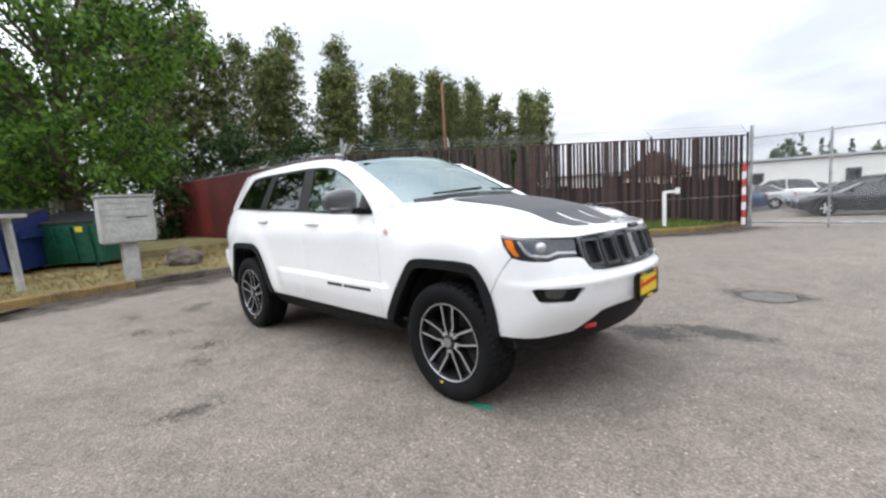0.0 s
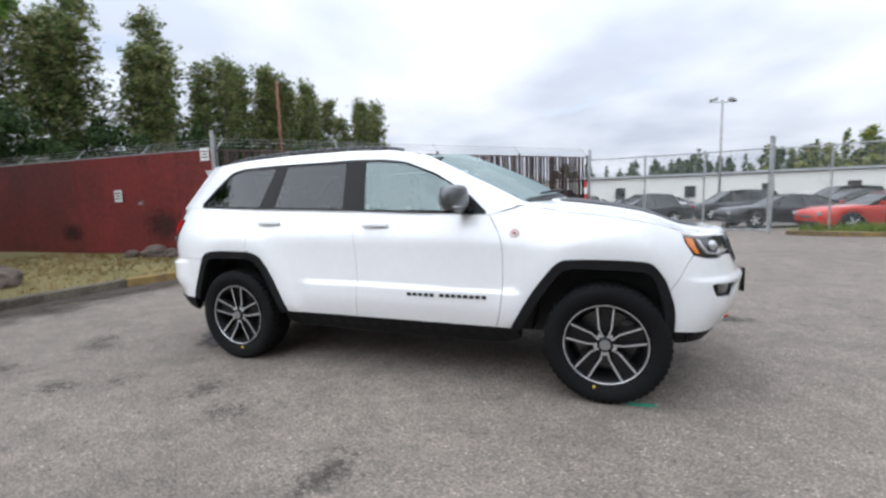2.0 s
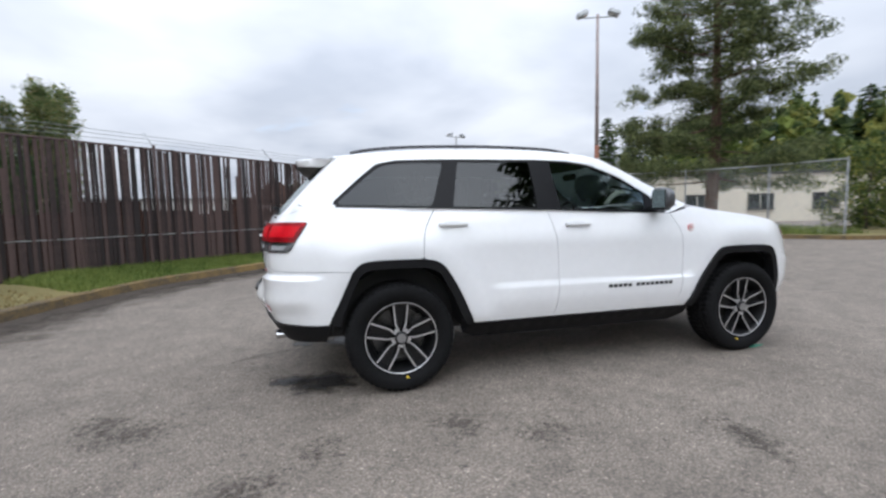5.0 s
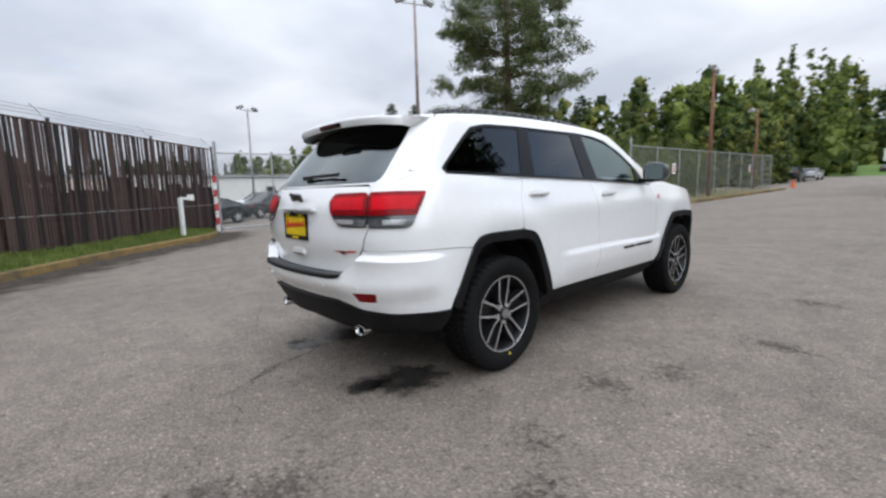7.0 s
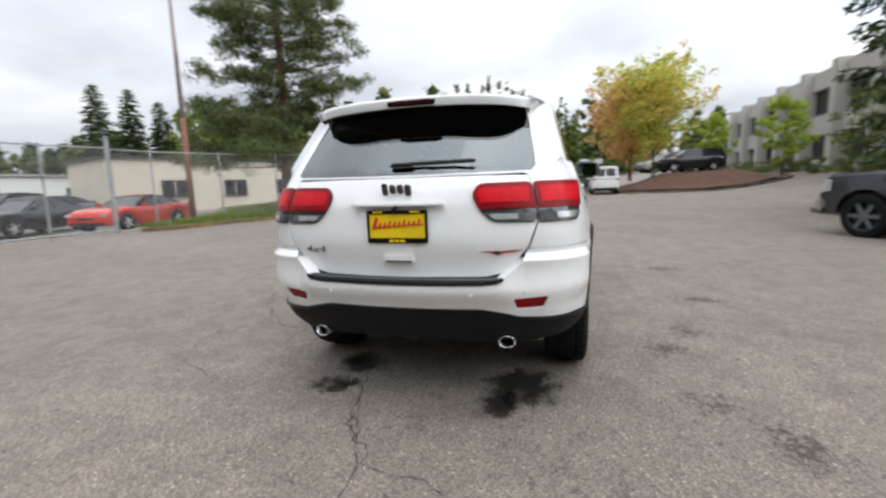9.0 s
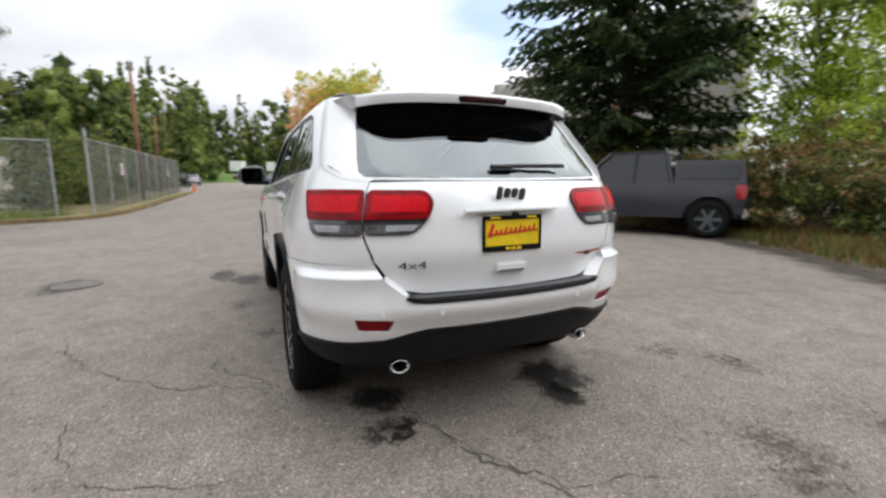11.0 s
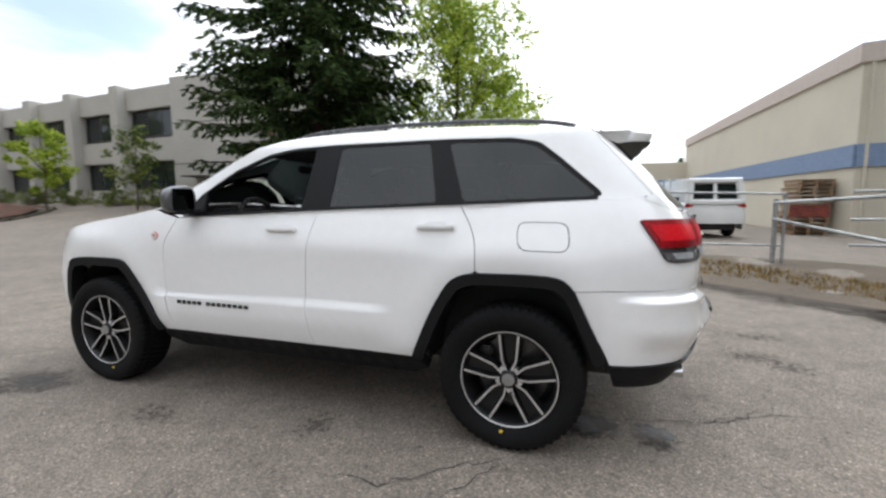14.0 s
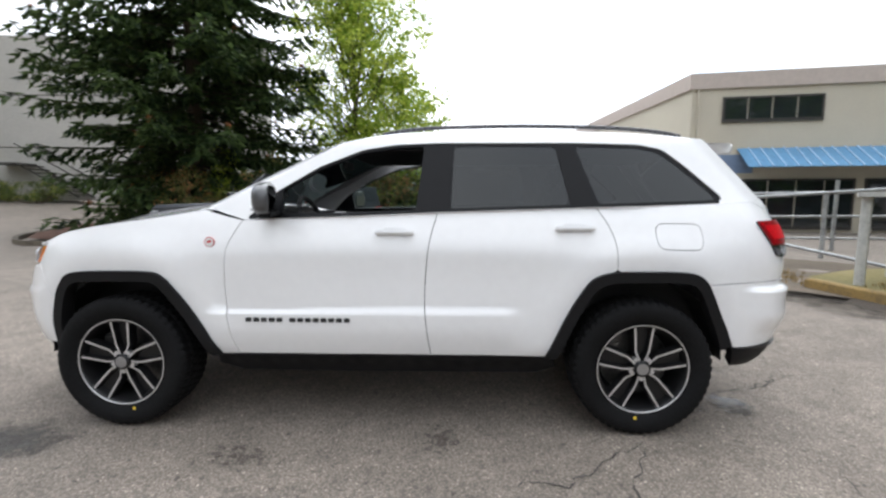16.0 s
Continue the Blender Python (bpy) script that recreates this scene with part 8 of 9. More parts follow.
for row in (top_[0], top_[-1]):                 # cheeks
    sg = 1 if row[0].co.y > 0 else -1
    lowv = [bm.verts.new((back_x(.63, 1.60) + .03, sg * .655, 1.60)), bm.verts.new((back_x(.60, 1.56) - .012, sg * .612, 1.565))]
    bm.faces.new((row[1], row[2], lowv[0])); bm.faces.new((row[2], row[3], lowv[1], lowv[0])); bm.faces.new((row[3], row[4], row[5], lowv[1]))
bmesh.ops.recalc_face_normals(bm, faces=bm.faces)
part("spoiler_top", bm, "paint", sp, smooth=True)
bm = B(); prev = None
for i in range(21):
    a = -1 + 2 * i / 20
    y = .615 * a
    tipx = -2.132 + .12 * abs(a) ** 6
    z_ = 1.652 - .03 * a * a - .050
    zb = 1.622 - .030 * a * a
    cur = [bm.verts.new(q) for q in ((tipx + .010, y, z_), (back_x(y, 1.640) - .004, y * .99, 1.640), (back_x(y, zb) - .004, y * .99, zb))]
    if prev:
        for k in range(2):
            bm.faces.new((prev[k], cur[k], cur[k + 1], prev[k + 1]))
    else:
        first = cur
    prev = cur
bmesh.ops.recalc_face_normals(bm, faces=bm.faces)
part("spoiler_underside", bm, "decal", sp, smooth=True)
bm = B(); box(bm, (-2.132, 0, 1.622), (.024, .27, .034), bevel=.008); part("spoiler_centre", bm, "gloss_black", sp)
bm = B(); box(bm, (-2.140, 0, 1.623), (.02, .21, .020), bevel=.004); part("brake_light", bm, "red_deep", sp)

# tail
tg_glass = [(0, 1.632), (.55, 1.626), (.585, 1.60), (.615, 1.5), (.652, 1.33), (.662, 1.265), (.642, 1.240), (.3, 1.234), (0, 1.232)]
hatch_rim = [(0, 1.675)] + [(upper(back_edge(z), z).y + .002, z) for z in (1.64, 1.6, 1.5, 1.4, 1.3)] + [(.715, 1.244), (.60, 1.230), (0, 1.222)]
sheet("hatch_frame", back, hatch_rim, "paint", jeep, holes=[tg_glass[:0] + [(-.01, 1.632)] + tg_glass[1:-1] + [(-.01, 1.232)]], both=True, keep=0.0, gap=0, thick=.02, step=.03, nrm=soft_corner)
rg = sheet("rear_window", back, tg_glass, "glass_back", jeep, both=True, keep=0.0, off=-.004, gap=0, thick=0)
rg.visible_shadow = False
gate_ = [(C_R, 1.220), (-2.7, 1.221), (HS - .012, 1.219), (HS - .003, 1.188), (HS - .003, .992), (-2.47, .88), (-2.535, .79), (-2.60, .742), (-2.68, .726), (C_R, .722)]
tl_gate = rounded([(HS - .0025, 1.184), (HS - .0025, .992), (-2.64, .993), (-2.705, 1.05), (-2.738, 1.13), (-2.70, 1.180)], .034)
tailgate = sheet("tailgate", lower, gate_, "paint", jeep, holes=[], both=True, keep=C_R, gap=.0016)


def cut(poly, z, above):
    """The part of an outline above or below a height."""
    out = []
    for a, b_ in zip(poly, poly[1:] + poly[:1]):
        ina, inb = (a[1] > z) == above, (b_[1] > z) == above
        if ina:
            out.append(a)
        if ina != inb:
            t = (z - a[1]) / (b_[1] - a[1])
            out.append((a[0] + (b_[0] - a[0]) * t, z))
    return out


for s in (1, -1):
    tl = new("tail_light"); tl.parent = jeep
    for poly in (tl_side, tl_gate):
        sheet("lamp_base", lower, poly, "smoke", tl, side=s, off=.007, gap=.001, thick=.03, step=.04, edge=.02)
        sheet("red_lens", lower, shrink(resample(cut(poly, 1.056, True), .02), .003), "red_lens", tl, side=s, off=.014, gap=0, thick=.008, step=.03, edge=.02)
        sheet("clear_lens", lower, shrink(resample(cut(poly, 1.044, False), .02), .006), "clear_smoke", tl, side=s, off=.013, gap=0, thick=.007, step=.03, edge=.02)
    sheet("reverse_lamp", lower, rounded([(-2.20, 1.035), (-2.22, 1.008), (-2.33, 1.008), (-2.33, 1.035)], .008), "lamp_clear", tl, side=s, off=.017, gap=0, thick=.006, step=.03, edge=.02)
    sheet("reverse_lamp", lower, rounded([(-2.52, 1.035), (-2.52, 1.010), (-2.64, 1.010), (-2.66, 1.035)], .008), "lamp_clear", tl, side=s, off=.017, gap=0, thick=.006, step=.03, edge=.02)
    # white corner between quarter panel, cabin frame and hatch
    ea = [lower(u, z) for u, z in ((-2.10, 1.287), (-2.13, 1.288), (-2.22, 1.261), (-2.30, 1.234), (-2.38, 1.226), (HS - .010, 1.220))]
    eb = [upper(-2.09, 1.296), upper(back_edge(1.305), 1.305), back(upper(back_edge(1.29), 1.29).y - .004, 1.29), back(.715, 1.247), back(.66, 1.240), back(.60, 1.233)]
    bm = B(); prev = None
    for p, q in zip(ea, eb):
        cur = [bm.verts.new((c.x - .0015, s * (c.y + .002), c.z)) for c in (p, (p + q) / 2, q)]
        if prev:
            for k in range(2):
                f = (prev[k], cur[k], cur[k + 1], prev[k + 1])
                bm.faces.new(f if s > 0 else tuple(reversed(f)))
        prev = cur
    bmesh.ops.recalc_face_normals(bm, faces=bm.faces)
    cp = part("corner_panel", bm, "paint", jeep, smooth=True)
    cp.data.normals_split_custom_set_from_vertices([tuple(Vector((-.3 - .5 * t_, s * (.8 - .5 * t_), .45)).normalized()) for t_ in (smooth01(-2.05, -2.26, v.co.x) for v in cp.data.vertices)])
    for poly in (tl_side, tl_gate):
        core = shrink(resample(cut(poly, 1.062, True), .02), .026)
        sheet("light_guide", lower, core, "red_core", tl, side=s, off=.0165, gap=0, thick=.006, step=.03, edge=.02)
rb = [(-1.775, .850), (-1.9, .859), (-2.2, .865), (-2.40, .866), (HS - .044, .862), (-2.53, .79), (-2.60, .735), (-2.70, .716), (C_R, .712), (C_R, .565), (-2.70, .566), (-2.62, .552), (-2.50, .522), (-2.3, .512), (-1.945, .508), (-1.87, .64), (-1.80, .79)]
REF = rounded([(-2.375, .632), (-2.545, .622), (-2.52, .566), (-2.385, .572)], .012)
def bumper_skin(u, z):
    """The bumper stands out below a crisp shelf and tapers in again toward the valance."""
    p, a, c = lower(u, z), lower(u - .01, z), lower(u + .01, z)
    n = Vector((a.y - c.y, (c.x - a.x) * smooth01(C_R, C_R + .1, u), 0)).normalized()
    swell = smooth01(.56, .69, z) * smooth01(.848, .808, z)
    return p + n * (.004 + swell * (.044 * smooth01(-1.93, -2.16, u) + .034 * smooth01(-2.5, -2.64, u)))
sheet("rear_bumper", bumper_skin, rb, "paint", jeep, holes=[REF], both=True, keep=C_R, thick=.07, gap=.001, step=.035, rows=[(-2.72, -1.85, z) for z in (.855, .846, .836, .826, .816, .806, .795)])
for s in (1, -1):
    sheet("reflector", bumper_skin, REF, "red_dark", jeep, side=s, off=-.006, gap=.001, thick=.01, edge=.02)
pad = [(C_R, .714), (-2.70, .716), (-2.605, .733), (-2.60, .722), (-2.63, .706), (-2.70, .699), (C_R, .696)]
sheet("step_pad", bumper_skin, pad, "trim_black", jeep, both=True, keep=C_R, off=.006, gap=0, thick=.06, step=.03, edge=.02)
bm = B()
for i in range(3):
    q = [bumper_skin(u, .715) for u in (C_R, -2.75)]
    for s in (1, -1):
        vs_ = [bumper_skin(u, .716) for u in np.linspace(C_R, -2.61, 9)]
        for a, b_ in zip(vs_, vs_[1:]):
            dx = .022 * (i + 1) - .01
            rod(bm, (a.x + dx, s * a.y * .97, .7215), (b_.x + dx, s * b_.y * .97, .7215), .006, seg=5, caps=False)
part("pad_ribs", bm, "rib", jeep)
topf = B()
for s in (1, -1):
    vs_ = [(bumper_skin(u, .716), lower(u, .72)) for u in np.linspace(C_R, -2.60, 12)]
    for (a, c), (b_, d) in zip(vs_, vs_[1:]):
        topf.faces.new([topf.verts.new(q) for q in ((a.x, s * a.y, .715), (b_.x, s * b_.y, .715), (d.x + .03, s * d.y, .722), (c.x + .03, s * c.y, .722))])
part("step_top", topf, "rib", jeep)
low = [(-1.935, .505), (-2.3, .509), (-2.50, .519), (-2.62, .549), (-2.70, .563), (C_R, .562), (C_R, .40), (-2.7, .375), (-2.45, .37), (-2.2, .385), (-2.00, .392)]
sheet("rear_valance", lower, low, "trim_black", jeep, both=True, keep=C_R, off=.01, gap=0, thick=.05)
band = [(-1.96, .508), (-2.3, .512), (-2.50, .522), (-2.62, .552), (-2.70, .566), (C_R, .565), (C_R, .552), (-2.70, .553), (-2.62, .539), (-2.50, .510), (-2.3, .500), (-1.96, .496)]
sheet("valance_line", lower, band, "gloss_black", jeep, both=True, keep=C_R, off=.016, gap=0, thick=.02, step=.03, edge=.02)
for s in (1, -1):
    ex = new("exhaust"); ex.parent = jeep
    bm = B()
    rings = lathe(bm, [(.030, -.02), (.036, 0), (.042, .004), (.044, .0), (.044, -.16)], 20)
    o = part("tip", bm, "chrome", ex, smooth=True)
    o.matrix_basis = pose(-2.305, s * .525, .380, 0, 0, 90 - 8 * s) @ Matrix.Diagonal((1.05, 1, .75, 1))
    bm = B(); lathe(bm, [(.034, -.02), (.034, -.14), (.002, -.14)], 16)
    o = part("bore", bm, "black_plastic", ex)
    o.matrix_basis = pose(-2.305, s * .525, .380, 0, 0, 90 - 8 * s) @ Matrix.Diagonal((1.0, 1, .7, 1))
bm = B(); box(bm, (-2.20, 0, .40), (.16, .10, .09), bevel=.01); part("tow_receiver", bm, "black_plastic", jeep)

# licence plates with dealer inserts
def plate(name, x, z, facing, parent):
    t = new(name); t.parent = parent
    t.matrix_basis = pose(x, 0, z, 0, 0, 0 if facing > 0 else 180)
    bm = B()
    for y in (-.152, .152):
        box(bm, (0, y, 0), (.016, .012, .165), bevel=.003)
    for zz_, h in ((.072, .02), (-.070, .026)):
        box(bm, (0, 0, zz_), (.016, .292, h), bevel=.003)
    part("plate_frame", bm, "gloss_black", t)
    bm = B(); box(bm, (-.002, 0, 0), (.008, .295, .14)); part("plate_sheet", bm, "plate_yellow", t)
    for k in range(10):                          # slanting script drawn as plain strokes
        bm = B(); h = .062 if k == 0 else (.036 if k % 3 == 0 else .026)
        box(bm, (.004, -.115 + .0255 * k, .004 + h * .3 - .008 + .0016 * k), (.004, .009 if k else .016, h), rx=-20)
        box(bm, (.004, -.105 + .0255 * k, -.004 + .0016 * k), (.004, .022, .007), rx=12)
        part("script_stroke", bm, "plate_red", t)
    for y in (-.03, 0, .03):
        bm = B(); box(bm, (.010, y, -.070), (.004, .022, .012)); part("frame_bar", bm, "plate_yellow", t)
    for y in (-.07, .07):
        bm = B(); box(bm, (.010, y * 1.4, .073), (.004, .05, .007)); part("frame_bar", bm, "plate_yellow", t)
    return t


plate("front_plate", lower(C_F, .68).x + .03, .682, 1, jeep)
bm = B(); box(bm, (lower(C_F, .68).x + .012, 0, .682), (.03, .30, .16), bevel=.01); part("plate_bracket", bm, "black_plastic", jeep)
plate("rear_plate", -2.418, .982, -1, jeep)
bm = B(); box(bm, (-2.412, 0, 1.088), (.03, .50, .016), bevel=.006); part("plate_lamp_ledge", bm, "paint", tailgate)
bm = B(); rod(bm, (-2.43, .0, 1.072), (-2.45, .0, 1.066), .014, seg=10); part("camera_eye", bm, "gloss_black", tailgate)
bm = B(); box(bm, (lower(C_R, .82).x - .008, 0, .822), (.022, .165, .046), ry=-6, bevel=.008); part("gate_handle", bm, "paint", tailgate)
bm = B(); box(bm, (lower(C_R, .805).x - .019, 0, .806), (.006, .135, .008)); part("handle_slot", bm, "ink", tailgate)
bm = B()
for k, (y, w_, h) in enumerate(((.062, .03, .062), (.022, .034, .046), (-.018, .034, .046), (-.058, .034, .056))):
    box(bm, (-2.402, y, 1.165 - (.006 if k == 3 else 0)), (.016, w_, h), ry=-18, bevel=.006)
part("emblem", bm, "badge", tailgate)
txt = bpy.data.curves.new("badge_4x4", "FONT"); txt.body, txt.size, txt.extrude = "4x4", .052, .002
tob = new("badge_4x4_text", txt)
tmesh = bpy.data.meshes.new_from_object(tob.evaluated_get(bpy.context.evaluated_depsgraph_get()))
bpy.data.objects.remove(tob)
tmesh.materials.append(M["ink"])
o = new("drive_badge", tmesh); o.parent = tailgate
p = lower(-2.575, .848)
o.matrix_basis = pose(p.x - .020, .545, .845, 90, 0, -90 - 9) @ Matrix.Diagonal((1.65, .9, 1, 1))
for s_ in (1,):                                 # winged badge
    bm = B(); p = lower(-2.62, .85)
    pts = [(0, -.012), (.03, .0), (.118, .005), (.09, -.006), (.035, -.011), (.014, -.018), (0, -.024)]
    pts = pts + [(-x, z) for x, z in reversed(pts[:-1])]
    v_, t_ = fill(pts, step=.05, edge=.05)
    vv = [bm.verts.new((p.x - .003 - .0 * a, -.49 + a, .858 + b_)) for a, b_ in v_]
    for f in t_:
        bm.faces.new([vv[i] for i in f])
    bmesh.ops.solidify(bm, geom=bm.faces[:], thickness=-.005)
    o = part("winged_badge", bm, "plate_red", tailgate, "red and dark winged badge")
    o.matrix_basis = Matrix.Translation((p.x, -.49, .858)) @ pose(0, 0, 0, 0, 0, 9) @ Matrix.Translation((-p.x, .49, -.858))
    bm = B(); box(bm, (p.x - .010, -.49, .850), (.012, .03, .018), bevel=.003); part("badge_core", bm, "badge", tailgate)
rw = new("rear_wiper"); rw.parent = jeep
bm = B(); box(bm, (back_x(0, 1.285) - .022, .0, 1.283), (.03, .13, .035), ry=44, bevel=.012); part("wiper_base", bm, "black_plastic", rw)
bm = B(); box(bm, (back_x(0, 1.293) - .02, -.20, 1.292), (.02, .36, .026), ry=44, rx=-1, bevel=.008); part("wiper_arm", bm, "black_plastic", rw)
for s in (1, -1):
    for u in (-2.50, -2.75):
        p = bumper_skin(u, .655)
        bm = B(); rod(bm, (p.x + .004, s * p.y, p.z), (p.x - .002, s * p.y, p.z), .011, seg=12); part("parking_sensor", bm, "paint", jeep)


# small fittings on the flanks
def fit_on(u, z, s, out=.0):
    p = lower(u, z)
    n = (lower(u, z + .004) - lower(u, z - .004)).cross(lower(u + .004, z) - lower(u - .004, z)).normalized()
    return Vector((p.x + n.x * out, s * (p.y + n.y * out), p.z + n.z * out))


for s in (1, -1):
    for u, z in ((-.105, 1.118), (-1.07, 1.142)):
        hd = new("door_handle"); hd.parent = jeep
        p = fit_on(u, z, s, .022)
        hd.matrix_basis = pose(p.x, p.y, p.z, 4 * s, 0, 0)
        bm = B(); box(bm, (0, 0, 0), (.215, .022, .026), bevel=.009)
        box(bm, (.085, -s * .012, 0), (.035, .03, .024), bevel=.006); box(bm, (-.085, -s * .012, 0), (.035, .03, .024), bevel=.006)
        part("grip", bm, "paint", hd, smooth=False)
        bm = B(); box(bm, (0, -s * .018, .002), (.12, .006, .045), bevel=.012); part("recess", bm, "paint", hd)
    # lettering bars: one short bar a letter, two words
    for k in range(13):
        f = k / 13
        word = .000 if k < 5 else .030
        step_ = .0428
        x = (.700 - k * step_ - word) if s > 0 else (.160 + k * step_ + word)
        p = fit_on(x, .643, s, .004)
        bm = B(); box(bm, (p.x, p.y, p.z), (.034, .006, .024), bevel=.004)
        part("letter_bar", bm, "ink", jeep)
    p = fit_on(.908, 1.066, s, .003)
    bd = new("round_badge"); bd.parent = jeep
    bm = B(); rod(bm, (p.x, p.y - s * .004, p.z), (p.x, p.y + s * .002, p.z), .028, seg=20); part("badge_ring", bm, "hook_red", bd)
    bm = B(); rod(bm, (p.x, p.y, p.z), (p.x, p.y + s * .004, p.z), .0245, seg=20); part("badge_face", bm, "sign_white", bd)
    bm = B(); box(bm, (p.x, p.y + s * .005, p.z + .003), (.02, .003, .012), ry=20); part("badge_mark", bm, "hook_red", bd)
    # mirror
    mr = new("door_mirror"); mr.parent = jeep
    bm = B(); bmesh.ops.create_uvsphere(bm, u_segments=24, v_segments=14, radius=1)
    for v in bm.verts:
        e_ = [math.copysign(abs(c) ** .70, c) for c in v.co]
        v.co = Vector((.545 + max(e_[0], -.62) * .058 - .22 * .125 * e_[1] * s, s * 1.035 + e_[1] * .125, 1.298 + e_[2] * (.088 - .014 * e_[1] * s)))
    part("mirror_shell", bm, "shell", mr, smooth=True, label="satin dark grey mirror shell")
    bm = B(); box(bm, (.507, s * 1.035, 1.300), (.006, .185, .132), rz=12.4 * s, bevel=.002); part("mirror_glass", bm, "mirror_face", mr)
    bm = B(); box(bm, (.538, s * 1.02, 1.222), (.075, .18, .022), rz=12.4 * s, bevel=.01); part("mirror_base", bm, "trim_black", mr)
    bm = B(); box(bm, (.578, s * 1.06, 1.248), (.03, .15, .012), rz=12 * s, bevel=.004); part("turn_signal", bm, "lamp_clear", mr)
    bm = B(); box(bm, (.575, s * .925, 1.225), (.10, .10, .035), bevel=.01); part("mirror_arm", bm, "trim_black", mr)
    bm = B()
    vv = [bm.verts.new((x, s * (upper(x, z).y - .003), z)) for x, z in ((.722, 1.195), (.535, 1.21), (.535, 1.350))]
    bm.faces.new(vv); part("sail_panel", bm, "gloss_black", mr)

# underside and cabin
bm = B(); box(bm, (-.1, 0, .50), (3.9, 1.10, .34)); box(bm, (-.05, 0, .60), (1.75, 1.5, .4)); part("floor_pan", bm, "black_plastic", jeep)
bm = B(); box(bm, (1.50, 0, .78), (1.0, 1.0, .46)); part("engine_bay", bm, "black_plastic", jeep)
bm = B(); box(bm, (-1.75, 0, .80), (.95, 1.15, .4)); part("boot_floor", bm, "interior", jeep)
bm = B(); box(bm, (0, -.3, .30), (1.6, .16, .14), bevel=.04); part("exhaust_pipe", bm, "galv", jeep)
bm = B(); box(bm, (.80, 0, 1.06), (.42, 1.56, .28), bevel=.08); part("dashboard", bm, "interior", jeep)
bm = B(); box(bm, (.72, .38, 1.20), (.24, .40, .08), bevel=.04); part("instrument_hood", bm, "interior", jeep)
sw = new("steering_wheel"); sw.parent = jeep
sw.matrix_basis = pose(.50, .38, 1.14, 0, -66, 0)
bm = B()
ringp = [Vector((.185 * math.cos(a), .185 * math.sin(a), 0)) for a in np.linspace(0, 6.2832, 25)]
for a, b_ in zip(ringp, ringp[1:]):
    rod(bm, a, b_, .016, seg=8)
part("rim", bm, "interior", sw, smooth=True)
bm = B(); box(bm, (0, 0, -.02), (.12, .14, .05), bevel=.02); box(bm, (0, 0, 0), (.04, .36, .02)); part("hub", bm, "interior", sw)
for y in (.38, -.38):
    for x, nm in ((-.12, "front_seat"), (-1.02, "rear_seat")):
        st_ = new(nm); st_.parent = jeep
        st_.matrix_basis = pose(x, y, 0)
        bm = B(); box(bm, (.18, 0, .86), (.52, .50, .16), bevel=.05); part("cushion", bm, "seat", st_, smooth=False)
        bm = B(); box(bm, (-.12, 0, 1.12), (.15, .50, .56), ry=-14, bevel=.06); part("backrest", bm, "seat", st_)
        bm = B(); box(bm, (-.20, 0, 1.47), (.10, .26, .17), ry=-10, bevel=.04); part("headrest", bm, "seat", st_)
bm = B(); box(bm, (-.8, 0, 1.60), (2.2, 1.2, .02)); part("headliner", bm, "interior", jeep)
bm = B(); box(bm, (.36, 0, 1.54), (.03, .22, .06), bevel=.012); part("rear_view_mirror", bm, "black_plastic", jeep)


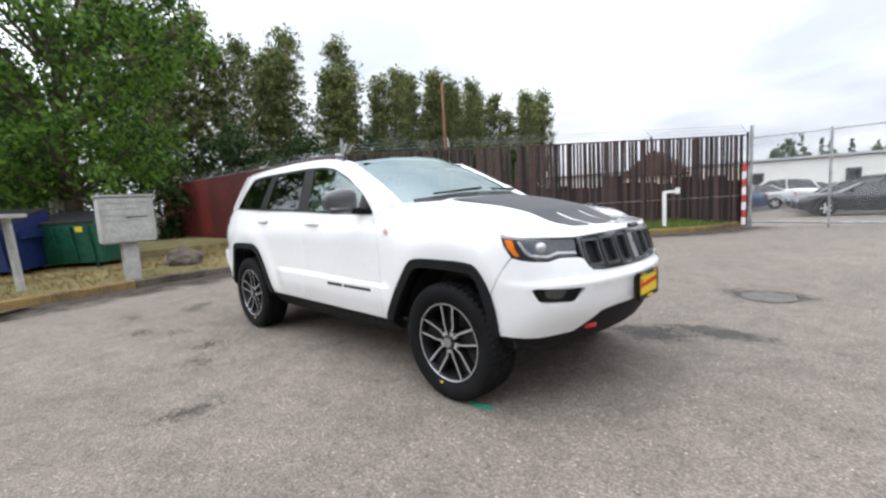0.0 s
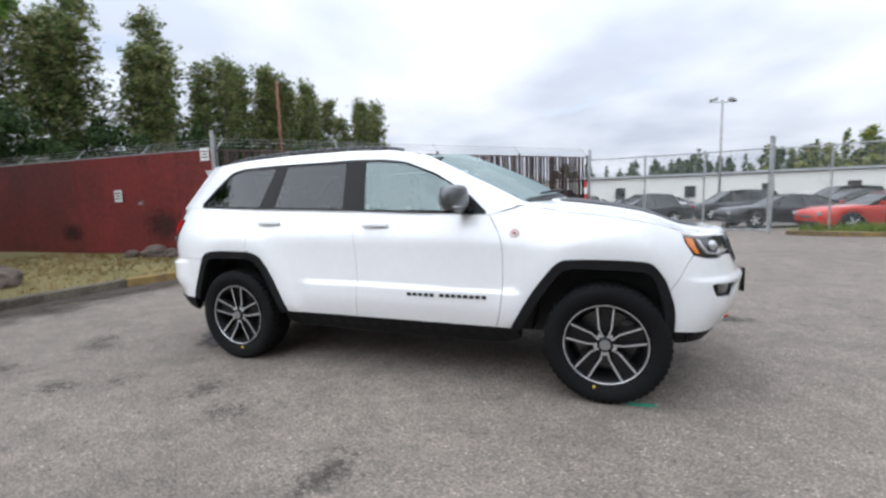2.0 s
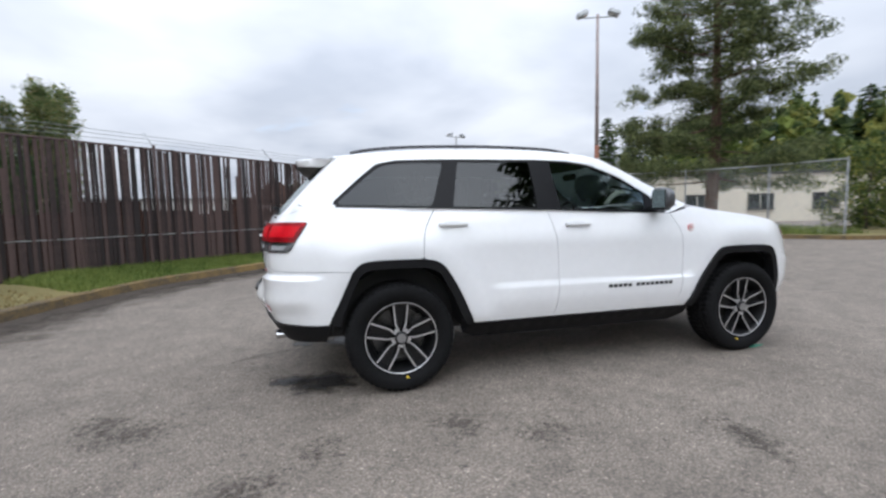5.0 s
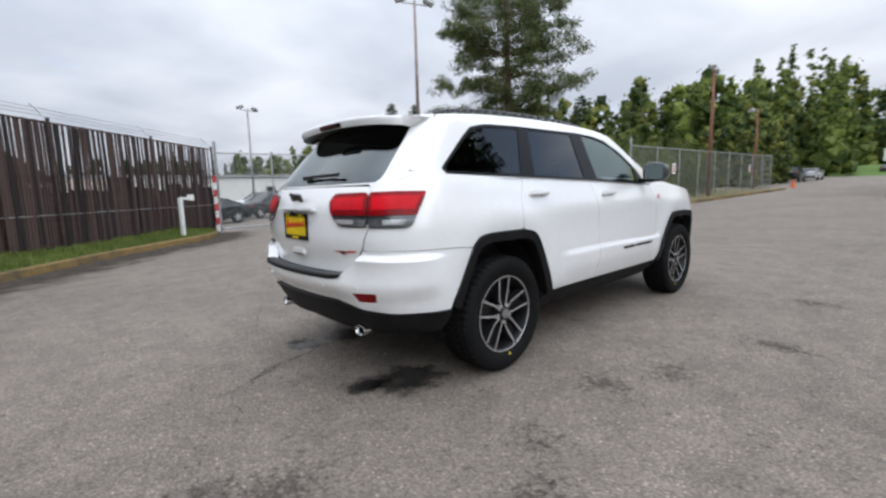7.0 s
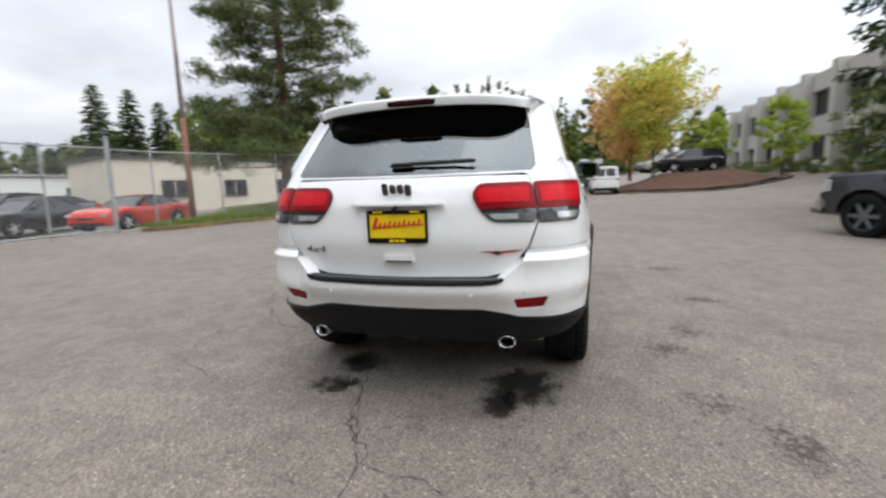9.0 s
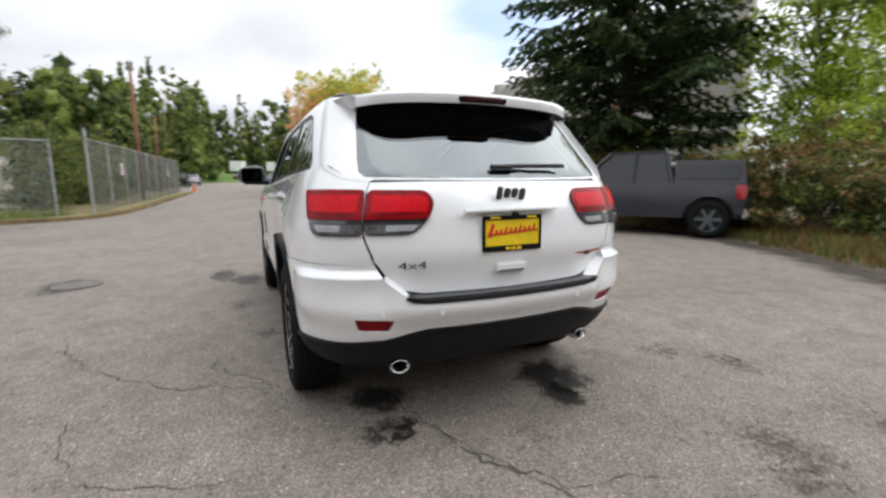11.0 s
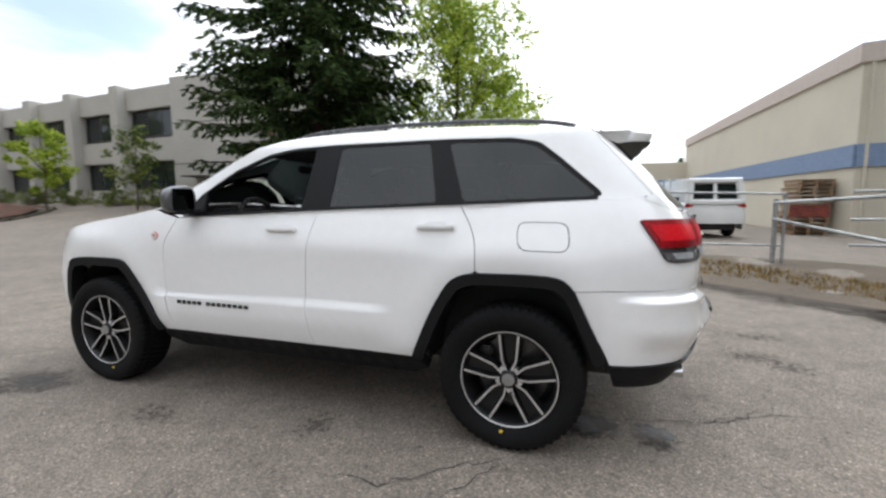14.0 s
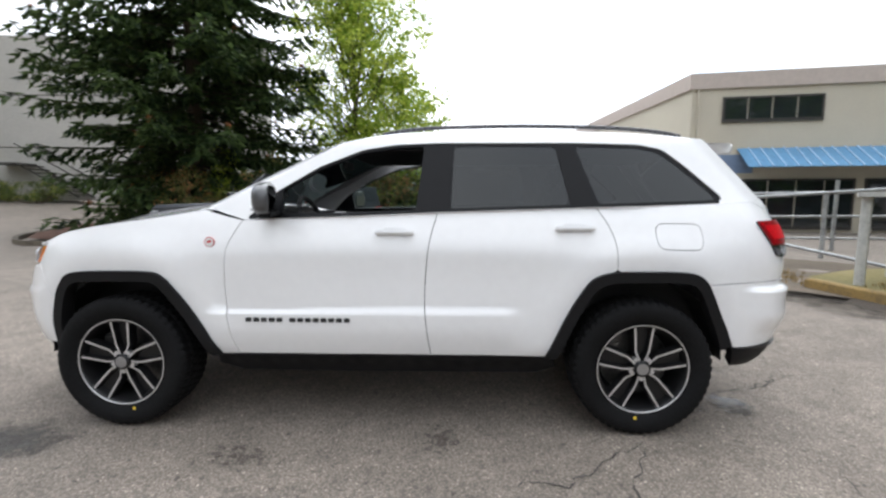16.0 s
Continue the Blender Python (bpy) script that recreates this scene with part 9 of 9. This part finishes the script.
# wheels
def big_wheel(at, side, turn):
    wh = new("wheel"); wh.parent = jeep
    wh.matrix_basis = pose(*at, 0, 0, 0) @ Matrix.Diagonal((1, side, 1, 1))
    R = .385
    bm = B()
    prof = [(.235, .085), (.262, .112), (.30, .128), (.335, .130), (.356, .122), (.366, .112), (.372, .104), (.374, .070), (.374, .050), (.376, .042), (.376, .008), (.376, -.008), (.376, -.042), (.374, -.050), (.374, -.070), (.372, -.104), (.366, -.112), (.356, -.122), (.32, -.13), (.26, -.11)]
    n_ = 156
    rows_ = []
    for q, (r_, y_) in enumerate(prof):
        ring = []
        for i in range(n_):
            a = 6.2832 * i / n_
            cut = 0.0
            if 5 <= q <= 16:                        # lugs and grooves
                groove = q in (8, 13)
                cut = .008 if groove or (i + (2 if q < 8 or q > 13 else (1 if q < 11 else 0))) % 3 == 0 else 0.0
            ring.append(bm.verts.new((math.cos(a) * (r_ - cut + .0035 * (5 <= q <= 16)), y_, math.sin(a) * (r_ - cut + .0035 * (5 <= q <= 16)))))
        rows_.append(ring)
    for ra, rb_ in zip(rows_, rows_[1:]):
        for i in range(n_):
            bm.faces.new((ra[i], ra[(i + 1) % n_], rb_[(i + 1) % n_], rb_[i]))
    bmesh.ops.recalc_face_normals(bm, faces=bm.faces)
    tyre = part("tyre", bm, "tyre", wh, smooth=False)
    for k, f in enumerate(tyre.data.polygons):
        f.use_smooth = k < n_ * 4 or k >= n_ * 17
    bm = B(); bmesh.ops.create_cone(bm, cap_ends=True, segments=12, radius1=.009, radius2=.009, depth=.003, matrix=pose(math.cos(turn) * .275, .121, math.sin(turn) * .275, 90, 0, 0))
    part("paint_dot", bm, "yellow_reflector", tyre)
    rim = new("rim_assembly"); rim.parent = wh
    bm = B(); lathe(bm, [(.250, .104), (.246, .112), (.238, .112), (.234, .100), (.222, .07), (.212, -.06), (.20, -.10)], 48)
    part("barrel", bm, "rim_grey", rim, smooth=True)
    bm = B(); lathe(bm, [(.2495, .1135), (.2435, .1142), (.242, .108)], 48); part("rim_lip", bm, "mach", rim, smooth=True)
    bm = B(); lathe(bm, [(.19, -.02), (.19, -.035), (.06, -.035)], 36); part("brake_disc", bm, "disc", rim)
    bm = B(); box(bm, (.135, -.005, .06), (.07, .06, .15), bevel=.015); part("caliper", bm, "disc", rim)
    bm = B(); lathe(bm, [(.215, -.05), (.02, -.05)], 30); part("inner_shield", bm, "black_plastic", rim)
    for i in range(5):
        a0 = math.pi / 2 + 6.2832 * i / 5
        sp_ = new("spoke"); sp_.parent = rim
        sp_.matrix_basis = pose(0, 0, 0, 0, -math.degrees(a0), 0)
        pocket = B()
        face = B()
        for sg in (1, -1):
            rows = [(.042, .013, .011, .098), (.095, .036, .0105, .093), (.236, .049, .0115, .106)]
            prev = None
            for r_, c, w_, y in rows:
                cc = sg * c
                q = [face.verts.new((r_, y, cc - w_ / 2)), face.verts.new((r_, y, cc + w_ / 2))]
                k = [pocket.verts.new((r_, y - .0015, cc - w_ / 2 - .002)), pocket.verts.new((r_, y - .0015, cc + w_ / 2 + .002)), pocket.verts.new((r_, y - .05, cc - w_ / 2 - .010)), pocket.verts.new((r_, y - .05, cc + w_ / 2 + .010))]
                if prev:
                    face.faces.new((prev[0][0], prev[0][1], q[1], q[0]))
                    pk_ = prev[1]
                    pocket.faces.new((pk_[0], pk_[1], k[1], k[0])); pocket.faces.new((pk_[2], pk_[0], k[0], k[2])); pocket.faces.new((pk_[1], pk_[3], k[3], k[1]))
                prev = (q, k)
        bmesh.ops.recalc_face_normals(face, faces=face.faces)
        part("spoke_face", face, "mach", sp_)
        pv = [pocket.verts.new(q) for q in ((.07, .062, -.012), (.07, .062, .012), (.236, .07, .045), (.236, .07, -.045))]
        pocket.faces.new(pv)
        part("spoke_side", pocket, "rim_grey", sp_)
        bm = B(); rod(bm, (math.cos(.628) * .06, .07, math.sin(.628) * .06), (math.cos(.628) * .06, .10, math.sin(.628) * .06), .012, seg=6); part("wheel_nut", bm, "mach", sp_)
    bm = B(); lathe(bm, [(.048, .085), (.044, .108), (.034, .112), (.002, .113)], 24); part("centre_cap", bm, "rim_grey", rim, smooth=True)
    bm = B(); lathe(bm, [(.033, .1135), (.027, .1145), (.002, .1145)], 20); part("cap_badge", bm, "silver_trim", rim, smooth=True)
    return wh


for s in (1, -1):
    for x, turn in ((1.4575, -1.8), (-1.4575, -1.45)):
        big_wheel((x, s * .815, .380), s, turn)

# ---- marks on the ground ----
def blot(name, label, cx, cy, rx, ry, rz, material, seed, z=.004, rough_=.35):
    pts = []
    for k in range(40):
        a = 6.2832 * k / 40
        r_ = 1 + rough_ * noise.noise((math.cos(a) * 1.6 + seed, math.sin(a) * 1.6, seed)) + rough_ * .5 * noise.noise((math.cos(a) * 5 + seed, math.sin(a) * 5, 2))
        pts.append((cx + (rx * r_ * math.cos(a)) * math.cos(rz) - (ry * r_ * math.sin(a)) * math.sin(rz), cy + (rx * r_ * math.cos(a)) * math.sin(rz) + ry * r_ * math.sin(a) * math.cos(rz)))
    v, t = fill(pts, step=.1, edge=.05)
    return tagged(raw(name, [(x, y, z + ground_z(x, y)) for x, y in v], t, material), label, "ground mark", kind="structure")


blot("oil_stain", "black wet oil stain behind the rear wheel", -1.99, -.61, .31, .24, .3, "oil", 1, rough_=.7)
blot("oil_stain", "thin black tail of the wet oil stain", -2.27, -.47, .22, .12, -.5, "oil", 5, rough_=.9)
blot("oil_stain", "black wet oil stain under the tail", -1.86, .53, .23, .19, .2, "oil", 2, rough_=.6)
blot("oil_stain", "black wet oil stain behind the tail", -2.16, .55, .18, .17, .2, "oil", 3, rough_=.8)
blot("damp_patch", "dark damp patch on the asphalt", 2.45, 1.42, .62, .22, .2, "damp", 4, rough_=.3)
blot("damp_patch", "dark patch round a cover plate", 2.5, 3.15, .62, .36, .1, "damp", 5)
blot("damp_patch", "dark damp patch beside the front wheel", 2.05, 1.12, .42, .26, .2, "damp", 6, rough_=.4)
mh = thing("cover_plate", "round iron cover plate in the asphalt", "cover plate", (2.55, 3.05, 0))
bm = B(); rod(bm, (0, 0, -.02), (0, 0, .009), .22, seg=28); part("lid", bm, "iron", mh)
bm = B(); lathe(bm, [(.225, 0), (.225, .011), (.255, .011), (.255, 0)], 28)
o = part("rim", bm, "iron", mh); o.rotation_euler = (radians(90), 0, 0)
blot("green_mark", "short green paint mark on the asphalt", 1.67, -.87, .10, .022, .15, "green_paint", 7, rough_=.2)


def crack(label, pts, w, seed):
    rnd_ = random.Random(seed)
    line = resample([tuple(p) for p in pts], .035, closed=False)
    drift = [noise.noise((k * .22, seed * 3.1, 0)) * .06 for k in range(len(line))]
    line = [(x + rnd_.gauss(0, .007) + d_, y + rnd_.gauss(0, .007) - d_ * .6) for (x, y), d_ in zip(line, drift)]
    vs, fs = [], []
    for i, (x, y) in enumerate(line):
        a, b_ = line[max(0, i - 1)], line[min(len(line) - 1, i + 1)]
        d = Vector((b_[0] - a[0], b_[1] - a[1])).normalized()
        q = w * .62 * rnd_.uniform(.12, 1.0) * min(1, i / 3, (len(line) - 1 - i) / 3 + .1)
        vs += [(x - d.y * q, y + d.x * q, .0035), (x + d.y * q, y - d.x * q, .0035)]
    for i in range(len(line) - 1):
        fs.append((2 * i, 2 * i + 1, 2 * i + 3, 2 * i + 2))
    return tagged(raw("crack", vs, fs, "crack"), label, "crack", kind="structure")


crack("winding dark crack in the asphalt", [(-1.75, .45), (-2.39, .30), (-2.6, .22), (-2.9, .05), (-3.2, .02)], .011, 1)
crack("winding dark crack in the asphalt", [(-1.46, .96), (-1.0, 1.34), (-.98, 1.36), (-.63, 1.41)], .009, 2)
crack("winding dark crack in the asphalt", [(-1.46, 1.0), (-1.07, 1.77), (-.75, 2.05), (-.46, 2.25), (.1, 2.5), (.7, 2.4)], .010, 3)
crack("winding dark crack in the asphalt", [(-2.3, .37), (-2.6, .15), (-2.87, .04), (-3.0, -.4)], .008, 4)
crack("thin crack along the yard", [(-2.3, 1.2), (-2.0, 1.9), (-1.4, 2.05), (-1.3, 2.4)], .007, 6)
rnd = random.Random(200)
for k, (x, y, r_) in enumerate(((-3.15, -1.1, .50), (-2.0, -1.55, .34), (-1.2, -1.55, .38), (-2.4, -1.8, .42), (-.85, -1.7, .34), (-3.3, -.8, .34), (.7, 1.2, .34), (-.4, 1.0, .3), (-2.25, .58, .22), (-3.2, -1.7, .45), (1.9, -1.9, .4), (.2, -2.1, .45))):
    blot("worn_patch", "pitted worn patch in the asphalt", x, y, r_ * 1.5, r_ * .8, rnd.uniform(0, 3), "pitted", 20 + k, rough_=.9)
